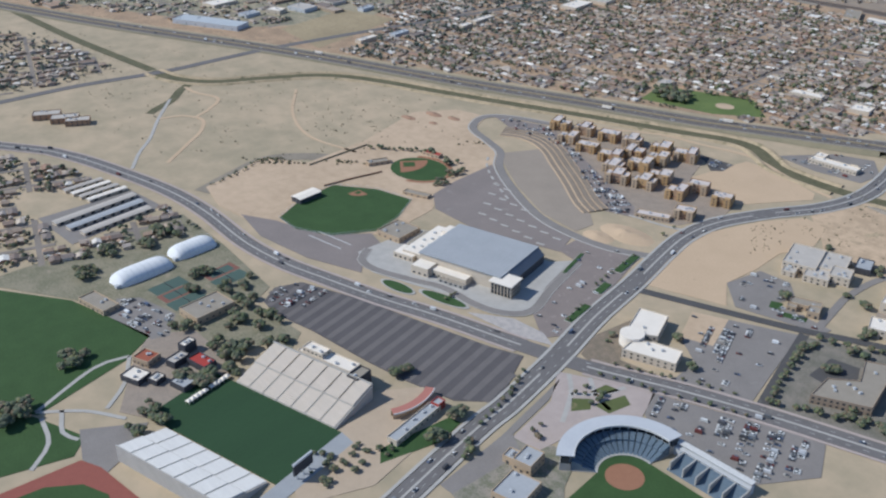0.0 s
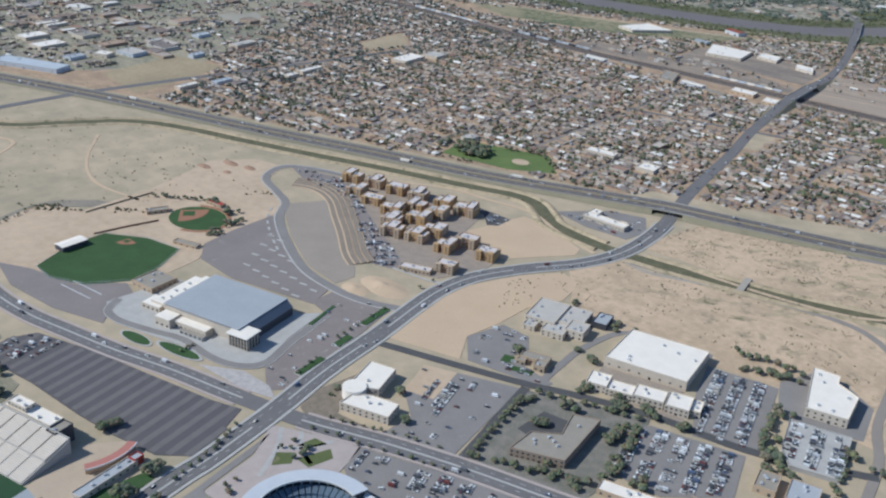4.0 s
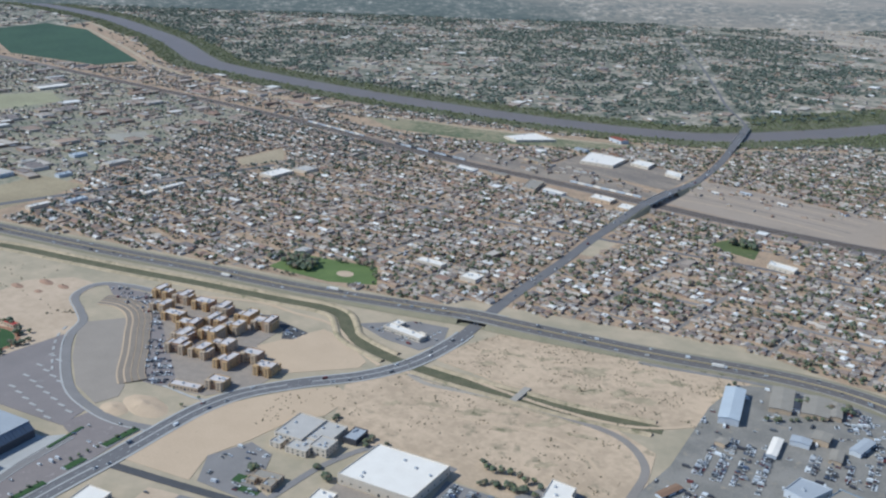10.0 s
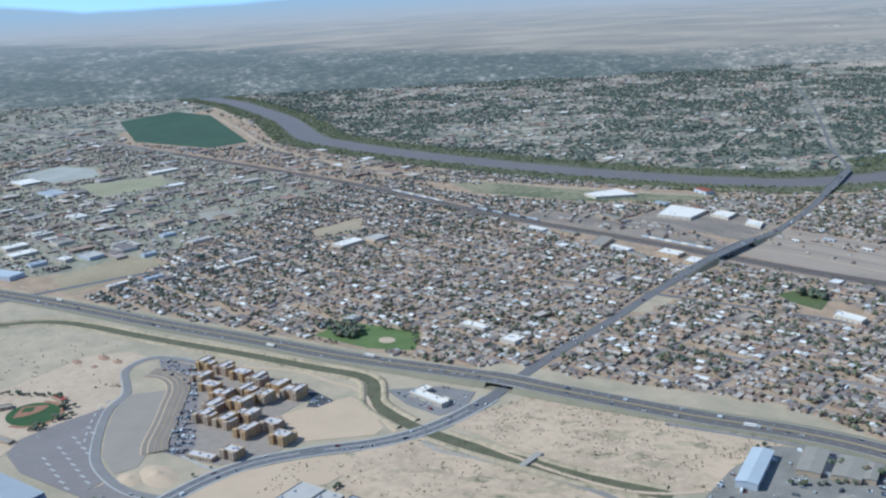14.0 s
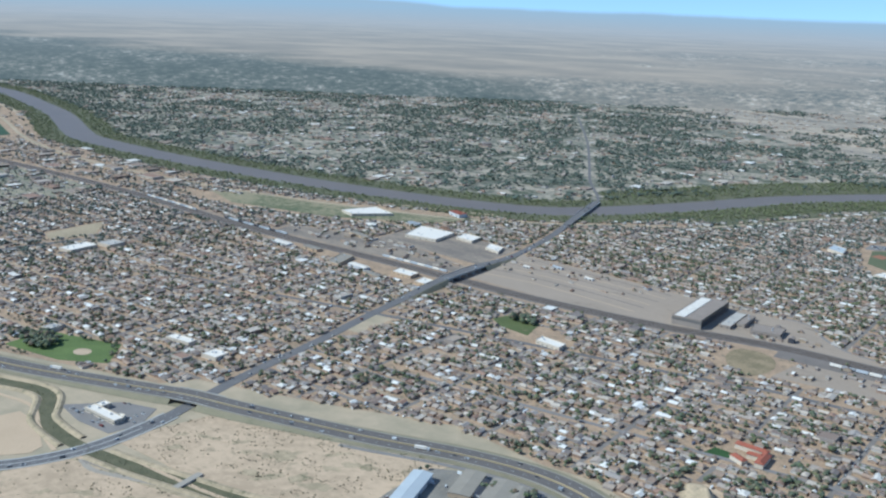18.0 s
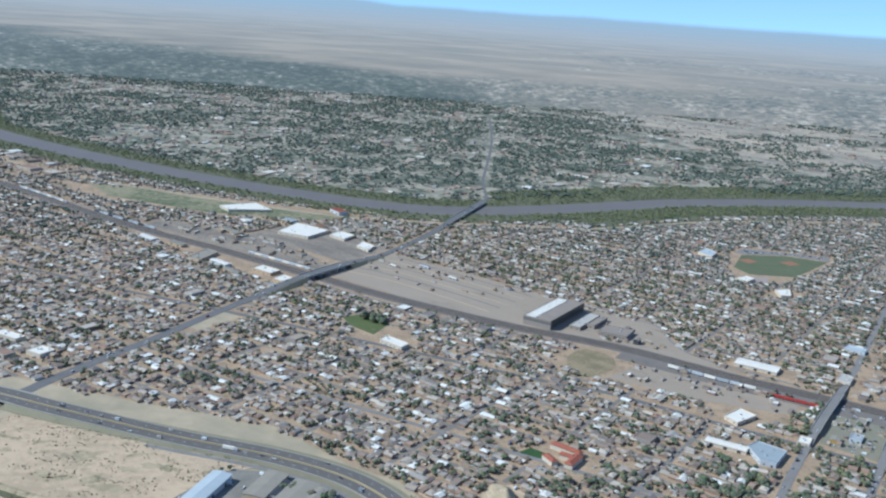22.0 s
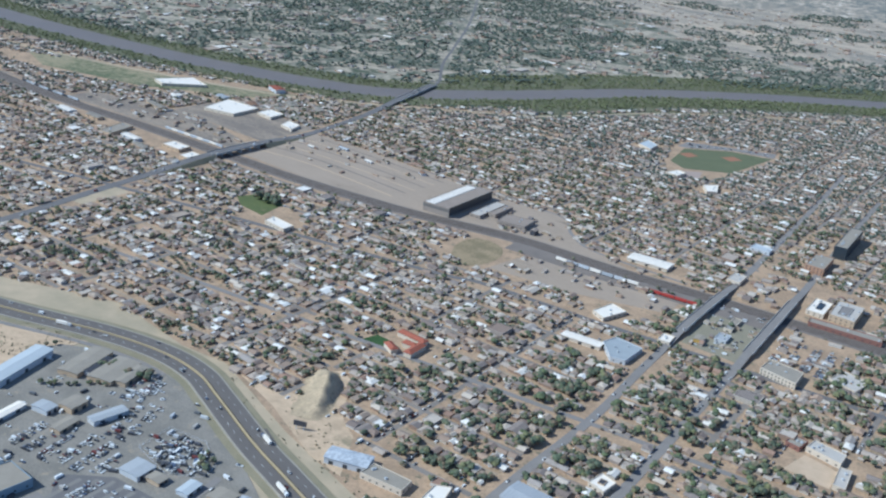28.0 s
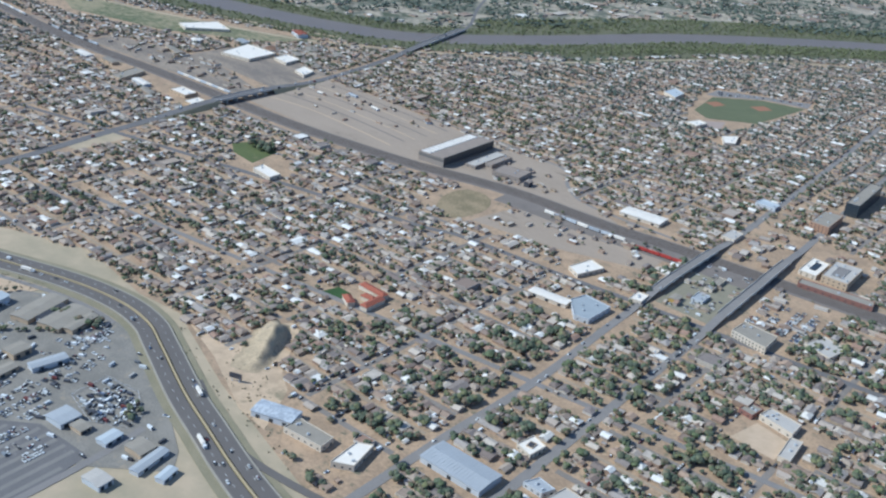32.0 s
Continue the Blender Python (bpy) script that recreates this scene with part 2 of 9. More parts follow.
CLAY = mat("infield_clay", (0.34, 0.17, 0.10), (0.28, 0.14, 0.085), scale=0.2, fine=1.5)
WATER = mat("river_water", (0.20, 0.165, 0.14), (0.16, 0.135, 0.12), rough=0.5, scale=0.01, fine=0.2, spec=0.25, bump=0.05)
WHITE_ROOF = mat("white_membrane_roof", (0.86, 0.785, 0.68), (0.75, 0.67, 0.57), scale=0.08, fine=0.9, contrast=0.45, rough=0.6)
PALE_ROOF = mat("pale_grey_roof", (0.52, 0.475, 0.42), (0.43, 0.39, 0.345), scale=0.1, fine=1.0)
GREY_ROOF = mat("grey_metal_roof", (0.42, 0.43, 0.44), (0.35, 0.36, 0.37), scale=0.05, fine=0.6, rough=0.65, spec=0.25)
TAN_ROOF = mat("tan_gravel_roof", (0.34, 0.30, 0.245), (0.27, 0.235, 0.19), scale=0.1, fine=1.2)
STUCCO = mat("tan_stucco", (0.50, 0.38, 0.26), (0.43, 0.32, 0.215), scale=0.2, fine=2.0)
PALE_STUCCO = mat("cream_stucco", (0.62, 0.53, 0.42), (0.53, 0.45, 0.35), scale=0.2, fine=2.0)
BROWN_STUCCO = mat("brown_stucco", (0.27, 0.165, 0.105), (0.22, 0.135, 0.085), scale=0.2, fine=2.0)
DARK_WALL = mat("dark_cladding", (0.075, 0.075, 0.085), (0.055, 0.055, 0.062), scale=0.3, fine=2.0, rough=0.6)
GLASS = mat("window_glass", (0.045, 0.055, 0.065), (0.03, 0.038, 0.046), scale=0.3, fine=1.0, rough=0.32, spec=0.4)
STEEL = mat("painted_steel", (0.55, 0.56, 0.57), (0.47, 0.48, 0.49), scale=0.3, fine=2.0, rough=0.5)
RED = mat("red_paint", (0.42, 0.055, 0.04), (0.33, 0.05, 0.04), scale=0.2, fine=2.0, rough=0.6)
TILE_ROOF = mat("red_clay_tile_roof", (0.36, 0.115, 0.07), (0.27, 0.09, 0.058), scale=0.2, fine=1.8)
RAIL_BED = mat("rail_ballast", (0.24, 0.20, 0.17), (0.17, 0.145, 0.125), scale=0.05, fine=0.6, contrast=0.6)
STEEL_RAIL = mat("rusty_rail", (0.13, 0.09, 0.07), rough=0.6, metal=0.4)
BARK = mat("bark", (0.13, 0.10, 0.075), scale=1.0, fine=6.0)
LEAF = mat("tree_leaves", (0.075, 0.095, 0.045), (0.045, 0.062, 0.032), scale=0.15, fine=1.5, contrast=0.6, vary=0.45, island=True)
BOSQUE = mat("riverside_leaves", (0.158, 0.165, 0.076), (0.108, 0.122, 0.06), scale=0.02, fine=0.4, contrast=0.6, vary=0.35, island=True)
SHRUB = mat("shrub_leaves", (0.17, 0.16, 0.095), (0.13, 0.12, 0.07), scale=0.2, fine=2.0, vary=0.3, island=True)
HOUSE_WALL = palette("house_walls", [(0.36, 0.28, 0.20), (0.45, 0.39, 0.32), (0.29, 0.205, 0.15), (0.50, 0.46, 0.41), (0.32, 0.27, 0.23), (0.38, 0.28, 0.205)])
HOUSE_ROOF = palette("house_roofs", [(0.37, 0.295, 0.23), (0.31, 0.24, 0.185), (0.48, 0.415, 0.345), (0.21, 0.165, 0.14), (0.40, 0.33, 0.27), (0.31, 0.20, 0.145),
                                     (0.52, 0.44, 0.355), (0.21, 0.175, 0.155), (0.66, 0.61, 0.54), (0.26, 0.195, 0.155), (0.40, 0.33, 0.27), (0.35, 0.305, 0.27), (0.38, 0.27, 0.195), (0.24, 0.20, 0.175), (0.72, 0.68, 0.62), (0.30, 0.22, 0.165)])
CAR_PAINT = palette("car_paint", [(0.78, 0.78, 0.77), (0.10, 0.10, 0.11), (0.48, 0.49, 0.50), (0.06, 0.06, 0.07), (0.72, 0.72, 0.70), (0.10, 0.13, 0.20), (0.62, 0.62, 0.60), (0.24, 0.25, 0.26), (0.70, 0.70, 0.69), (0.13, 0.135, 0.14), (0.42, 0.39, 0.35), (0.16, 0.05, 0.045), (0.55, 0.55, 0.55), (0.08, 0.08, 0.085)], 0.5, 0.03)
TYRE = mat("tyre_rubber", (0.03, 0.03, 0.03), scale=2.0, fine=8.0)

# ---- mesh helpers ----


def mesh_of(name, verts, faces, material, smooth=False):
    me = bpy.data.meshes.new(name)
    me.from_pydata([tuple(map(float, v)) for v in verts], [], faces)
    me.materials.append(material)
    if smooth:
        me.polygons.foreach_set("use_smooth", [True] * len(me.polygons))
    me.update()
    return me


class Soup:
    """Gathers boxes, prisms and strips into one mesh."""

    def __init__(self):
        self.v, self.f = [], []

    def add(self, verts, faces):
        k = len(self.v)
        self.v.extend(verts)
        self.f.extend([tuple(i + k for i in f) for f in faces])
        return self

    def prism(self, pts, z0, z1, cap=True, bottom=False):
        n = len(pts)
        area = sum(pts[i][0] * pts[(i + 1) % n][1] - pts[(i + 1) % n][0] * pts[i][1] for i in range(n))
        pts = list(pts) if area > 0 else list(pts)[::-1]
        verts = [(x, y, z0) for x, y in pts] + [(x, y, z1) for x, y in pts]
        faces = [(i, (i + 1) % n, n + (i + 1) % n, n + i) for i in range(n)]
        if cap:
            faces.append(tuple(range(n, 2 * n)))
        if bottom:
            faces.append(tuple(range(n - 1, -1, -1)))
        return self.add(verts, faces)

    def box(self, cx, cy, z0, w, d, h, turn=0.0, bottom=False):
        c, s = math.cos(turn), math.sin(turn)
        return self.prism([(cx + c * a * w / 2 - s * b * d / 2, cy + s * a * w / 2 + c * b * d / 2) for a, b in ((-1, -1), (1, -1), (1, 1), (-1, 1))], z0, z0 + h, True, bottom)

    def ribbon(self, pts, width, z, depth=0.25, offset=0.0, lift=None):
        """A road-like strip along pts; lift(s): height added at that run."""
        p = np.array(pts, float)
        d = np.gradient(p, axis=0)
        d /= np.linalg.norm(d, axis=1)[:, None]
        side = np.stack([-d[:, 1], d[:, 0]], 1)
        run = np.concatenate([[0], np.cumsum(np.linalg.norm(np.diff(p, axis=0), axis=1))])
        verts, faces = [], []
        for i in range(len(p)):
            h = z + (lift(run[i], p[i]) if lift else 0.0)
            for o, zz in ((-width / 2, h - depth), (-width / 2, h), (width / 2, h), (width / 2, h - depth)):
                verts.append((*(p[i] + side[i] * (offset + o)), zz))
        for i in range(len(p) - 1):
            a, b = 4 * i, 4 * i + 4
            for k in range(3):
                faces.append((a + k, b + k, b + k + 1, a + k + 1))
        return self.add(verts, faces)

    def mesh(self, name, material, smooth=False):
        return mesh_of(name, self.v, self.f, material, smooth)


def smooth_line(pts, step=8.0):
    """Catmull-Rom through the points, at even steps."""
    p = np.array(pts, float)
    p = np.vstack([2 * p[0] - p[1], p, 2 * p[-1] - p[-2]])
    out = []
    for i in range(1, len(p) - 2):
        n = max(2, int(np.linalg.norm(p[i + 1] - p[i]) / step))
        for t in np.arange(n) / n:
            a, b, c, d = p[i - 1], p[i], p[i + 1], p[i + 2]
            out.append(0.5 * (2 * b + (c - a) * t + (2 * a - 5 * b + 4 * c - d) * t**2 + (3 * b - a - 3 * c + d) * t**3))
    out.append(p[-2])
    return np.array(out)


def part(name, me, parent, label="", at=None):
    ob = new(name, me)
    ob.parent = parent
    if at is not None:
        ob.matrix_basis = at
    return tagged(ob, label)


def thing(name, label, category, at=(0, 0, 0), turn=0.0, group="", kind=""):
    ob = new(name)
    ob.matrix_basis = Matrix.Translation(at) @ Matrix.Rotation(turn, 4, "Z")
    ob.empty_display_size = 2
    return tagged(ob, label, category, group, kind)


def sheet(name, pts, z, material, label, category, kind="structure", depth=0.3):
    ob = new(name, Soup().prism(pts, z - depth, z).mesh(name, material))
    return tagged(ob, label, category, kind=kind)


def road(name, pts, width, z, material, label, category="road", offset=0.0, lift=None, depth=0.25):
    ob = new(name, Soup().ribbon(pts, width, z, depth, offset, lift).mesh(name, material))
    return tagged(ob, label, category, kind="structure")


def inside(pts, xy):
    """Which of the points xy lie in the polygon."""
    x, y = xy[:, 0], xy[:, 1]
    hit = np.zeros(len(xy), bool)
    n = len(pts)
    for i in range(n):
        (x0, y0), (x1, y1) = pts[i], pts[(i + 1) % n]
        if y0 == y1:
            continue
        cross = (y0 > y) != (y1 > y)
        hit ^= cross & (x < (x1 - x0) * (y - y0) / (y1 - y0) + x0)
    return hit


def near_line(line, xy, reach):
    """Which of the points xy lie within reach of the line."""
    p = np.array(line, float)
    p = np.vstack([p[:-1:3], p[-1:]])
    a, d = p[:-1], np.diff(p, axis=0)
    dd = (d**2).sum(1) + 1e-9
    hit = np.zeros(len(xy), bool)
    box = (xy[:, 0] > p[:, 0].min() - reach) & (xy[:, 0] < p[:, 0].max() + reach) & (xy[:, 1] > p[:, 1].min() - reach) & (xy[:, 1] < p[:, 1].max() + reach)
    where = np.nonzero(box)[0]
    for k in range(0, len(where), 4000):
        q = xy[where[k:k + 4000]]
        t = np.clip(((q[:, None] - a[None]) * d[None]).sum(-1) / dd, 0, 1)
        gap = ((q[:, None] - a[None] - t[..., None] * d[None]) ** 2).sum(-1)
        hit[where[k:k + 4000]] = gap.min(1) < reach**2
    return hit


def corner_box(a, b, c):
    """Centre, sides and turn of the rectangle with the corners a, b along one side and c beyond b."""
    a, b, c = (Vector(p) for p in (a, b, c))
    mid, u = (a + c) / 2, b - a
    return mid.x, mid.y, u.length, (c - b).length, math.atan2(u.y, u.x)

# ---- the plan: lines of roads, rails and water ----
GRID = radians(3.5)
AVENUE = smooth_line([(90, -400), (32, -148), (21, -84), (5, -14), (-14, 55), (-28, 127), (-43, 190), (-51, 237), (-47, 284), (-24, 340), (7, 397), (20, 457),
                      (13, 533), (-5, 600), (-31, 692), (-66, 850), (-104, 1000), (-133, 1164), (-152, 1321), (-172, 1449), (-218, 1630), (-321, 1940),
                      (-379, 2070), (-537, 2282), (-710, 2550), (-1015, 3015), (-1500, 3700)])
BOULEVARD = smooth_line([(-1100, -420), (-742, -173), (-659, -126), (-560, -100), (-480, -86), (-410, -84), (-330, -90), (-270, -86), (-220, -75), (-156, -59),
                         (-99, -41), (-43, -27), (5, -14), (39, -3), (98, 22), (157, 43), (214, 60), (300, 85), (420, 120), (700, 200)])
HIGHWAY = smooth_line([(-2600, -300), (-1443, 82), (-1173, 173), (-920, 273), (-755, 333), (-557, 397), (-388, 458), (-223, 514), (-79, 569), (-13, 597), (60, 619), (190, 667),
                       (300, 712), (375, 731), (430, 731), (475, 718), (555, 692), (610, 678), (667, 664), (722, 654), (820, 640), (1100, 600), (1700, 500)])
RAMP = smooth_line([(545, 712), (597, 692), (634, 683), (667, 681), (723, 689), (790, 704)])
DITCH = smooth_line([(-890, 100), (-831, 111), (-784, 145), (-751, 207), (-706, 275), (-641, 315), (-541, 350), (-450, 383), (-342, 425), (-221, 468), (-170, 488), (-134, 489), (-100, 468), (-75, 453), (-10, 447), (45, 453), (92, 462), (154, 478), (213, 493), (292, 523)])
DITCH_SOUTH = smooth_line([(-1600, 84), (-1345, 86), (-1128, 89), (-895, 103)])
DITCH_ARM = smooth_line([(-800, 112), (-788, 92), (-753, 58), (-738, 30), (-725, 12)])
CROSS_ROAD = smooth_line([(-910, -260), (-901, -116), (-898, -10), (-878, 111), (-877, 194), (-876, 283), (-866, 368), (-854, 459), (-836, 570), (-815, 700), (-790, 900)])
MAIN_STREET = smooth_line([(-520, 880), (-300, 930), (-100, 985), (174, 1054), (412, 1112), (467, 1132), (623, 1148), (707, 1160), (805, 1170), (944, 1186), (1200, 1215)])
MIDDLE_STREET = smooth_line([(-60, 810), (160, 850), (323, 876), (489, 904), (600, 922), (745, 945), (810, 955), (1000, 985)])
RAILWAY = smooth_line([(-3800, 1050), (-1900, 1180), (-1170, 1215), (-686, 1198), (-378, 1215), (-140, 1224), (32, 1232), (235, 1260), (397, 1300), (564, 1312), (700, 1330), (1200, 1380), (2200, 1480)])
RIVER = smooth_line([(-5600, 1990), (-4400, 2110), (-3602, 2081), (-2994, 1942), (-2614, 1833), (-2183, 1657), (-1980, 1598), (-1570, 1588), (-1134, 1622), (-771, 1685), (-484, 1775), (-331, 1880), (-186, 2136), (-40, 2480), (162, 2785), (359, 3013), (800, 3500), (1500, 4300), (2600, 5200)], 20)
SOUTH_AVE = smooth_line([(760, 560), (751, 694), (741, 816), (734, 952), (716, 1091), (700, 1239), (686, 1395), (645, 1741), (589, 2153)])
NORTH_AVE = smooth_line([(835, 560), (822, 769), (810, 910), (788, 1155), (765, 1385), (729, 1697), (696, 2015)])
SIDE_ROAD = smooth_line([(430, 120), (388, 200), (380, 221), (367, 282), (348, 328), (333, 400), (318, 448), (286, 475), (252, 482), (200, 474), (157, 465), (100, 450), (40, 436)])
LEVEE_ROAD = smooth_line([(-3192, 1782), (-2564, 1593), (-2052, 1429), (-1603, 1372), (-1148, 1400), (-800, 1480), (-461, 1600), (-290, 1725), (-202, 1808), (-115, 1894), (-31, 1986), (40, 2140), (97, 2280), (191, 2431), (290, 2550), (430, 2700), (900, 3200)], 20)
RING_ROAD = smooth_line([(-340, 372), (-398, 351), (-424, 326), (-406, 288), (-360, 270), (-326, 256), (-296, 224), (-243, 192), (-177, 163), (-125, 157), (-83, 162), (-47, 178)])
CAMPUS_STREET = smooth_line([(-22, 116), (50, 141), (118, 166), (150, 181), (215, 205), (295, 222), (375, 262)])
EAST_STREET = smooth_line([(118, 160), (132, 105), (148, 44)])
SOUTH_ROAD = smooth_line([(470, 290), (479, 336), (488, 401), (497, 460), (505, 530)])
YARD_STREET = smooth_line([(600, 500), (594, 553), (587, 598), (577, 640)])


def along(line, s):
    """The point at run s of a line, and the way it goes there."""
    run = np.concatenate([[0], np.cumsum(np.linalg.norm(np.diff(line, axis=0), axis=1))])
    s = np.clip(s, 0, run[-1] - 0.01)
    i = int(np.searchsorted(run, s, side="right") - 1)
    d = (line[i + 1] - line[i]) / (run[i + 1] - run[i])
    return line[i] + d * (s - run[i]), d


def length(line):
    return float(np.linalg.norm(np.diff(line, axis=0), axis=1).sum())


def cut(line, test):
    """The stretch of a line where test(point) holds."""
    return np.array([p for p in line if test(p)])


def hump(centre, reach, top, flat=0.0):
    """A height that rises to top round the given y."""
    def height(s, p):
        d = max(0.0, abs(p[1] - centre) - flat) / reach
        return top * (0.5 + 0.5 * math.cos(math.pi * d)) if d < 1 else 0.0
    return height


def build_ground():
    n, half = 120, 9000.0
    xs = np.linspace(-1, 1, n)
    xs = np.sign(xs) * np.abs(xs) ** 1.6 * half
    verts = [(x, y + 1200, -0.3) for y in xs for x in xs]
    faces = [(j * n + i, j * n + i + 1, j * n + n + i + 1, j * n + n + i) for j in range(n - 1) for i in range(n - 1)]
    tagged(new("ground", mesh_of("ground", verts, faces, DESERT)), "dry tan desert ground reaching out to the horizon", "ground", kind="structure")


build_ground()
MOUNDS = []
OLD_TOWN = [(-1900, -60), (-1173, 205), (-755, 366), (-388, 490), (-79, 602), (190, 700), (300, 745), (430, 765), (560, 725), (720, 690), (1700, 620), (2600, 2000), (1500, 4200),
            (359, 2950), (-186, 2080), (-484, 1730), (-1134, 1580), (-2122, 1560), (-3400, 1900)]
VALLEY_PLAN = [(-5200, 2060), (-3602, 2120), (-2994, 1990), (-2122, 1690), (-1570, 1650), (-1134, 1690), (-771, 1760), (-484, 1840), (-380, 1920), (-260, 2200), (-110, 2530), (90, 2840), (290, 3070), (720, 3560), (2500, 5400),
               (2500, 7500), (-4500, 7500), (-7500, 5000)]
sheet("ground_old_town", OLD_TOWN, -0.1, YARD, "brown earth of house yards between streets", "ground")
sheet("ground_south", [(-1900, -60), (-3400, 1900), (-3310, 2120), (-7500, 5000), (-8500, 1000), (-4200, -1100), (-2600, -500)], -0.15, VALLEY, "green-brown plain of farms and workshops", "ground")
sheet("ground_valley", VALLEY_PLAN, -0.1, VALLEY, "green-brown valley ground beyond the river", "ground")
sheet("ground_mesa", [(-4500, 5900), (-2143, 4600), (-1500, 4330), (-1202, 4080), (-745, 3860), (-385, 3560), (75, 3420), (640, 3500), (2500, 5420), (2500, 7490), (-4400, 7490)], -0.02, mat("mesa_soil", (0.50, 0.405, 0.30), (0.22, 0.20, 0.165), scale=0.0035, fine=0.03, contrast=0.85, stretch=(radians(28), 0.45, 1.6)), "dry tan slope of the far mesa", "ground")
sheet("ground_sand_corner", [(-30, 127), (-45, 195), (-46, 245), (-20, 318), (6, 360), (34, 352), (44, 310), (30, 270), (32, 226), (28, 186), (50, 152)], 0.0, SAND, "bare pinkish sand plot beside the avenue", "ground")
sheet("ground_sand_apartments", [(-132, 360), (-116, 446), (-75, 445), (-17, 421), (-11, 405), (-58, 335)], 0.0, SAND, "graded bare sand plot beside the apartments", "ground")
sheet("ground_sand_fields", [(-470, -52), (-482, -8), (-500, 38), (-452, 70), (-462, 158), (-500, 270), (-470, 318), (-424, 330), (-404, 290), (-360, 272), (-328, 258), (-298, 226), (-292, 130), (-262, 92), (-250, 20), (-350, -60), (-420, -66)], 0.0, ROSY_SAND, "bare rosy sand round the ball fields", "ground")
for bx, by, bw, bd, bh in ((-476, 284, 30, 14, 2.2), (-446, 292, 22, 12, 1.8), (-488, 252, 26, 12, 1.5), (-452, 262, 14, 10, 1.4)):
    MOUNDS.append((bx, by, bw, bd, bh))
sheet("ground_scrub_north", [(20, 480), (40, 600), (200, 655), (310, 700), (300, 640), (320, 560), (290, 530), (150, 490)], 0.0, GRADED, "sandy plot with dry scrub by the highway", "ground")
sheet("ground_sand_bowl", [(8, 368), (24, 436), (90, 452), (160, 466), (260, 492), (310, 480), (342, 405), (350, 360), (352, 300), (300, 300), (260, 322), (110, 296), (60, 300), (40, 330)], -0.04, GRADED, "graded sandy plot inside the road bend", "ground")
sheet("ground_bare_hill", [(440, 765), (480, 768), (526, 776), (500, 815), (514, 840), (538, 832), (556, 804), (580, 776), (606, 762), (640, 712), (600, 715), (520, 745)], 0.0, GRADED, "bare eroded sand slope beside the highway", "ground")
sheet("ground_highway_verge", [(-100, 560), (60, 632), (200, 682), (300, 730), (420, 752), (250, 765), (100, 700), (-60, 640)], 0.02, DESERT, "dry grass verge beside the highway", "ground")
road("riverside_floor", RIVER, 250, -0.02, mat("riverside_soil", (0.17, 0.155, 0.09), (0.10, 0.11, 0.06), scale=0.02, fine=0.2, contrast=0.7), "olive-brown woodland floor along the river", "ground")
road("riverside_floor_north", cut(RIVER, lambda p: p[1] > 2020 and p[0] > -420), 450, -0.015, mat("riverside_soil", (0.2, 0.2, 0.1)), "olive-brown woodland floor along the river", "ground")
road("river", RIVER, 94, 0.05, WATER, "muddy brown river between wooded banks", "river")

# ---- roads ----
over_rail = hump(1235, 190, 8.0, 35)
over_river = hump(1895, 210, 5.0, 60)


def avenue_lift(s, p):
    return max(over_rail(s, p), over_river(s, p))


ROAD = mat("road_asphalt", (0.185, 0.172, 0.165), (0.14, 0.13, 0.126), scale=0.04, fine=0.7, contrast=0.5, spots=(0.22, 0.205, 0.195), spot_at=0.64)
LANE_PAINT = mat("worn_white_line", (0.62, 0.61, 0.58), (0.45, 0.44, 0.42), scale=0.3, fine=3.0)
EARTH_BANK = mat("weedy_bank", (0.30, 0.255, 0.17), (0.21, 0.19, 0.12), scale=0.04, fine=0.6, contrast=0.6)
road("avenue_west", cut(AVENUE, lambda p: p[1] > 1990), 8, 0.2, ROAD, "grey asphalt road beyond the river")
ave = road("avenue", cut(AVENUE, lambda p: p[1] < 2015), 16.5, 0.25, ROAD, "grey asphalt avenue running down to the river", lift=avenue_lift, depth=1.2)
boul = road("boulevard", BOULEVARD, 17, 0.2, ROAD, "dark asphalt boulevard with a raised median", depth=0.4)
near_ave = cut(AVENUE, lambda p: p[1] < 560)
road("pavement_avenue", near_ave, 2.6, 0.32, CONCRETE, "pale concrete pavement beside the avenue", "pavement", offset=10.2)
road("pavement_avenue_north", near_ave, 2.6, 0.32, CONCRETE, "pale concrete pavement beside the avenue", "pavement", offset=-10.2)
mid_boul = cut(BOULEVARD, lambda p: -760 < p[0] < -18)
far_boul = cut(BOULEVARD, lambda p: 26 < p[0] < 420)
for line in (mid_boul, far_boul):
    road("pavement_boulevard", line, 2.6, 0.3, PINK_PAVING, "rose concrete pavement beside the boulevard", "pavement", offset=10.4)
    road("pavement_boulevard", line, 2.6, 0.3, PINK_PAVING, "rose concrete pavement beside the boulevard", "pavement", offset=-10.4)
    road("median", line, 1.8, 0.4, CONCRETE, "pale raised concrete median strip", "median")
for lo, hi in ((-330, -40), (-2, 108), (140, 330), (345, 520)):
    road("median", cut(AVENUE, lambda p: lo < p[1] < hi), 1.8, 0.45, CONCRETE, "pale raised concrete median strip", "median")


def highway_lift(s, p):
    d = math.hypot(p[0] + 8, p[1] - 600)
    return 4.5 * (0.5 + 0.5 * math.cos(math.pi * min(1.0, max(0.0, d - 25) / 260)))


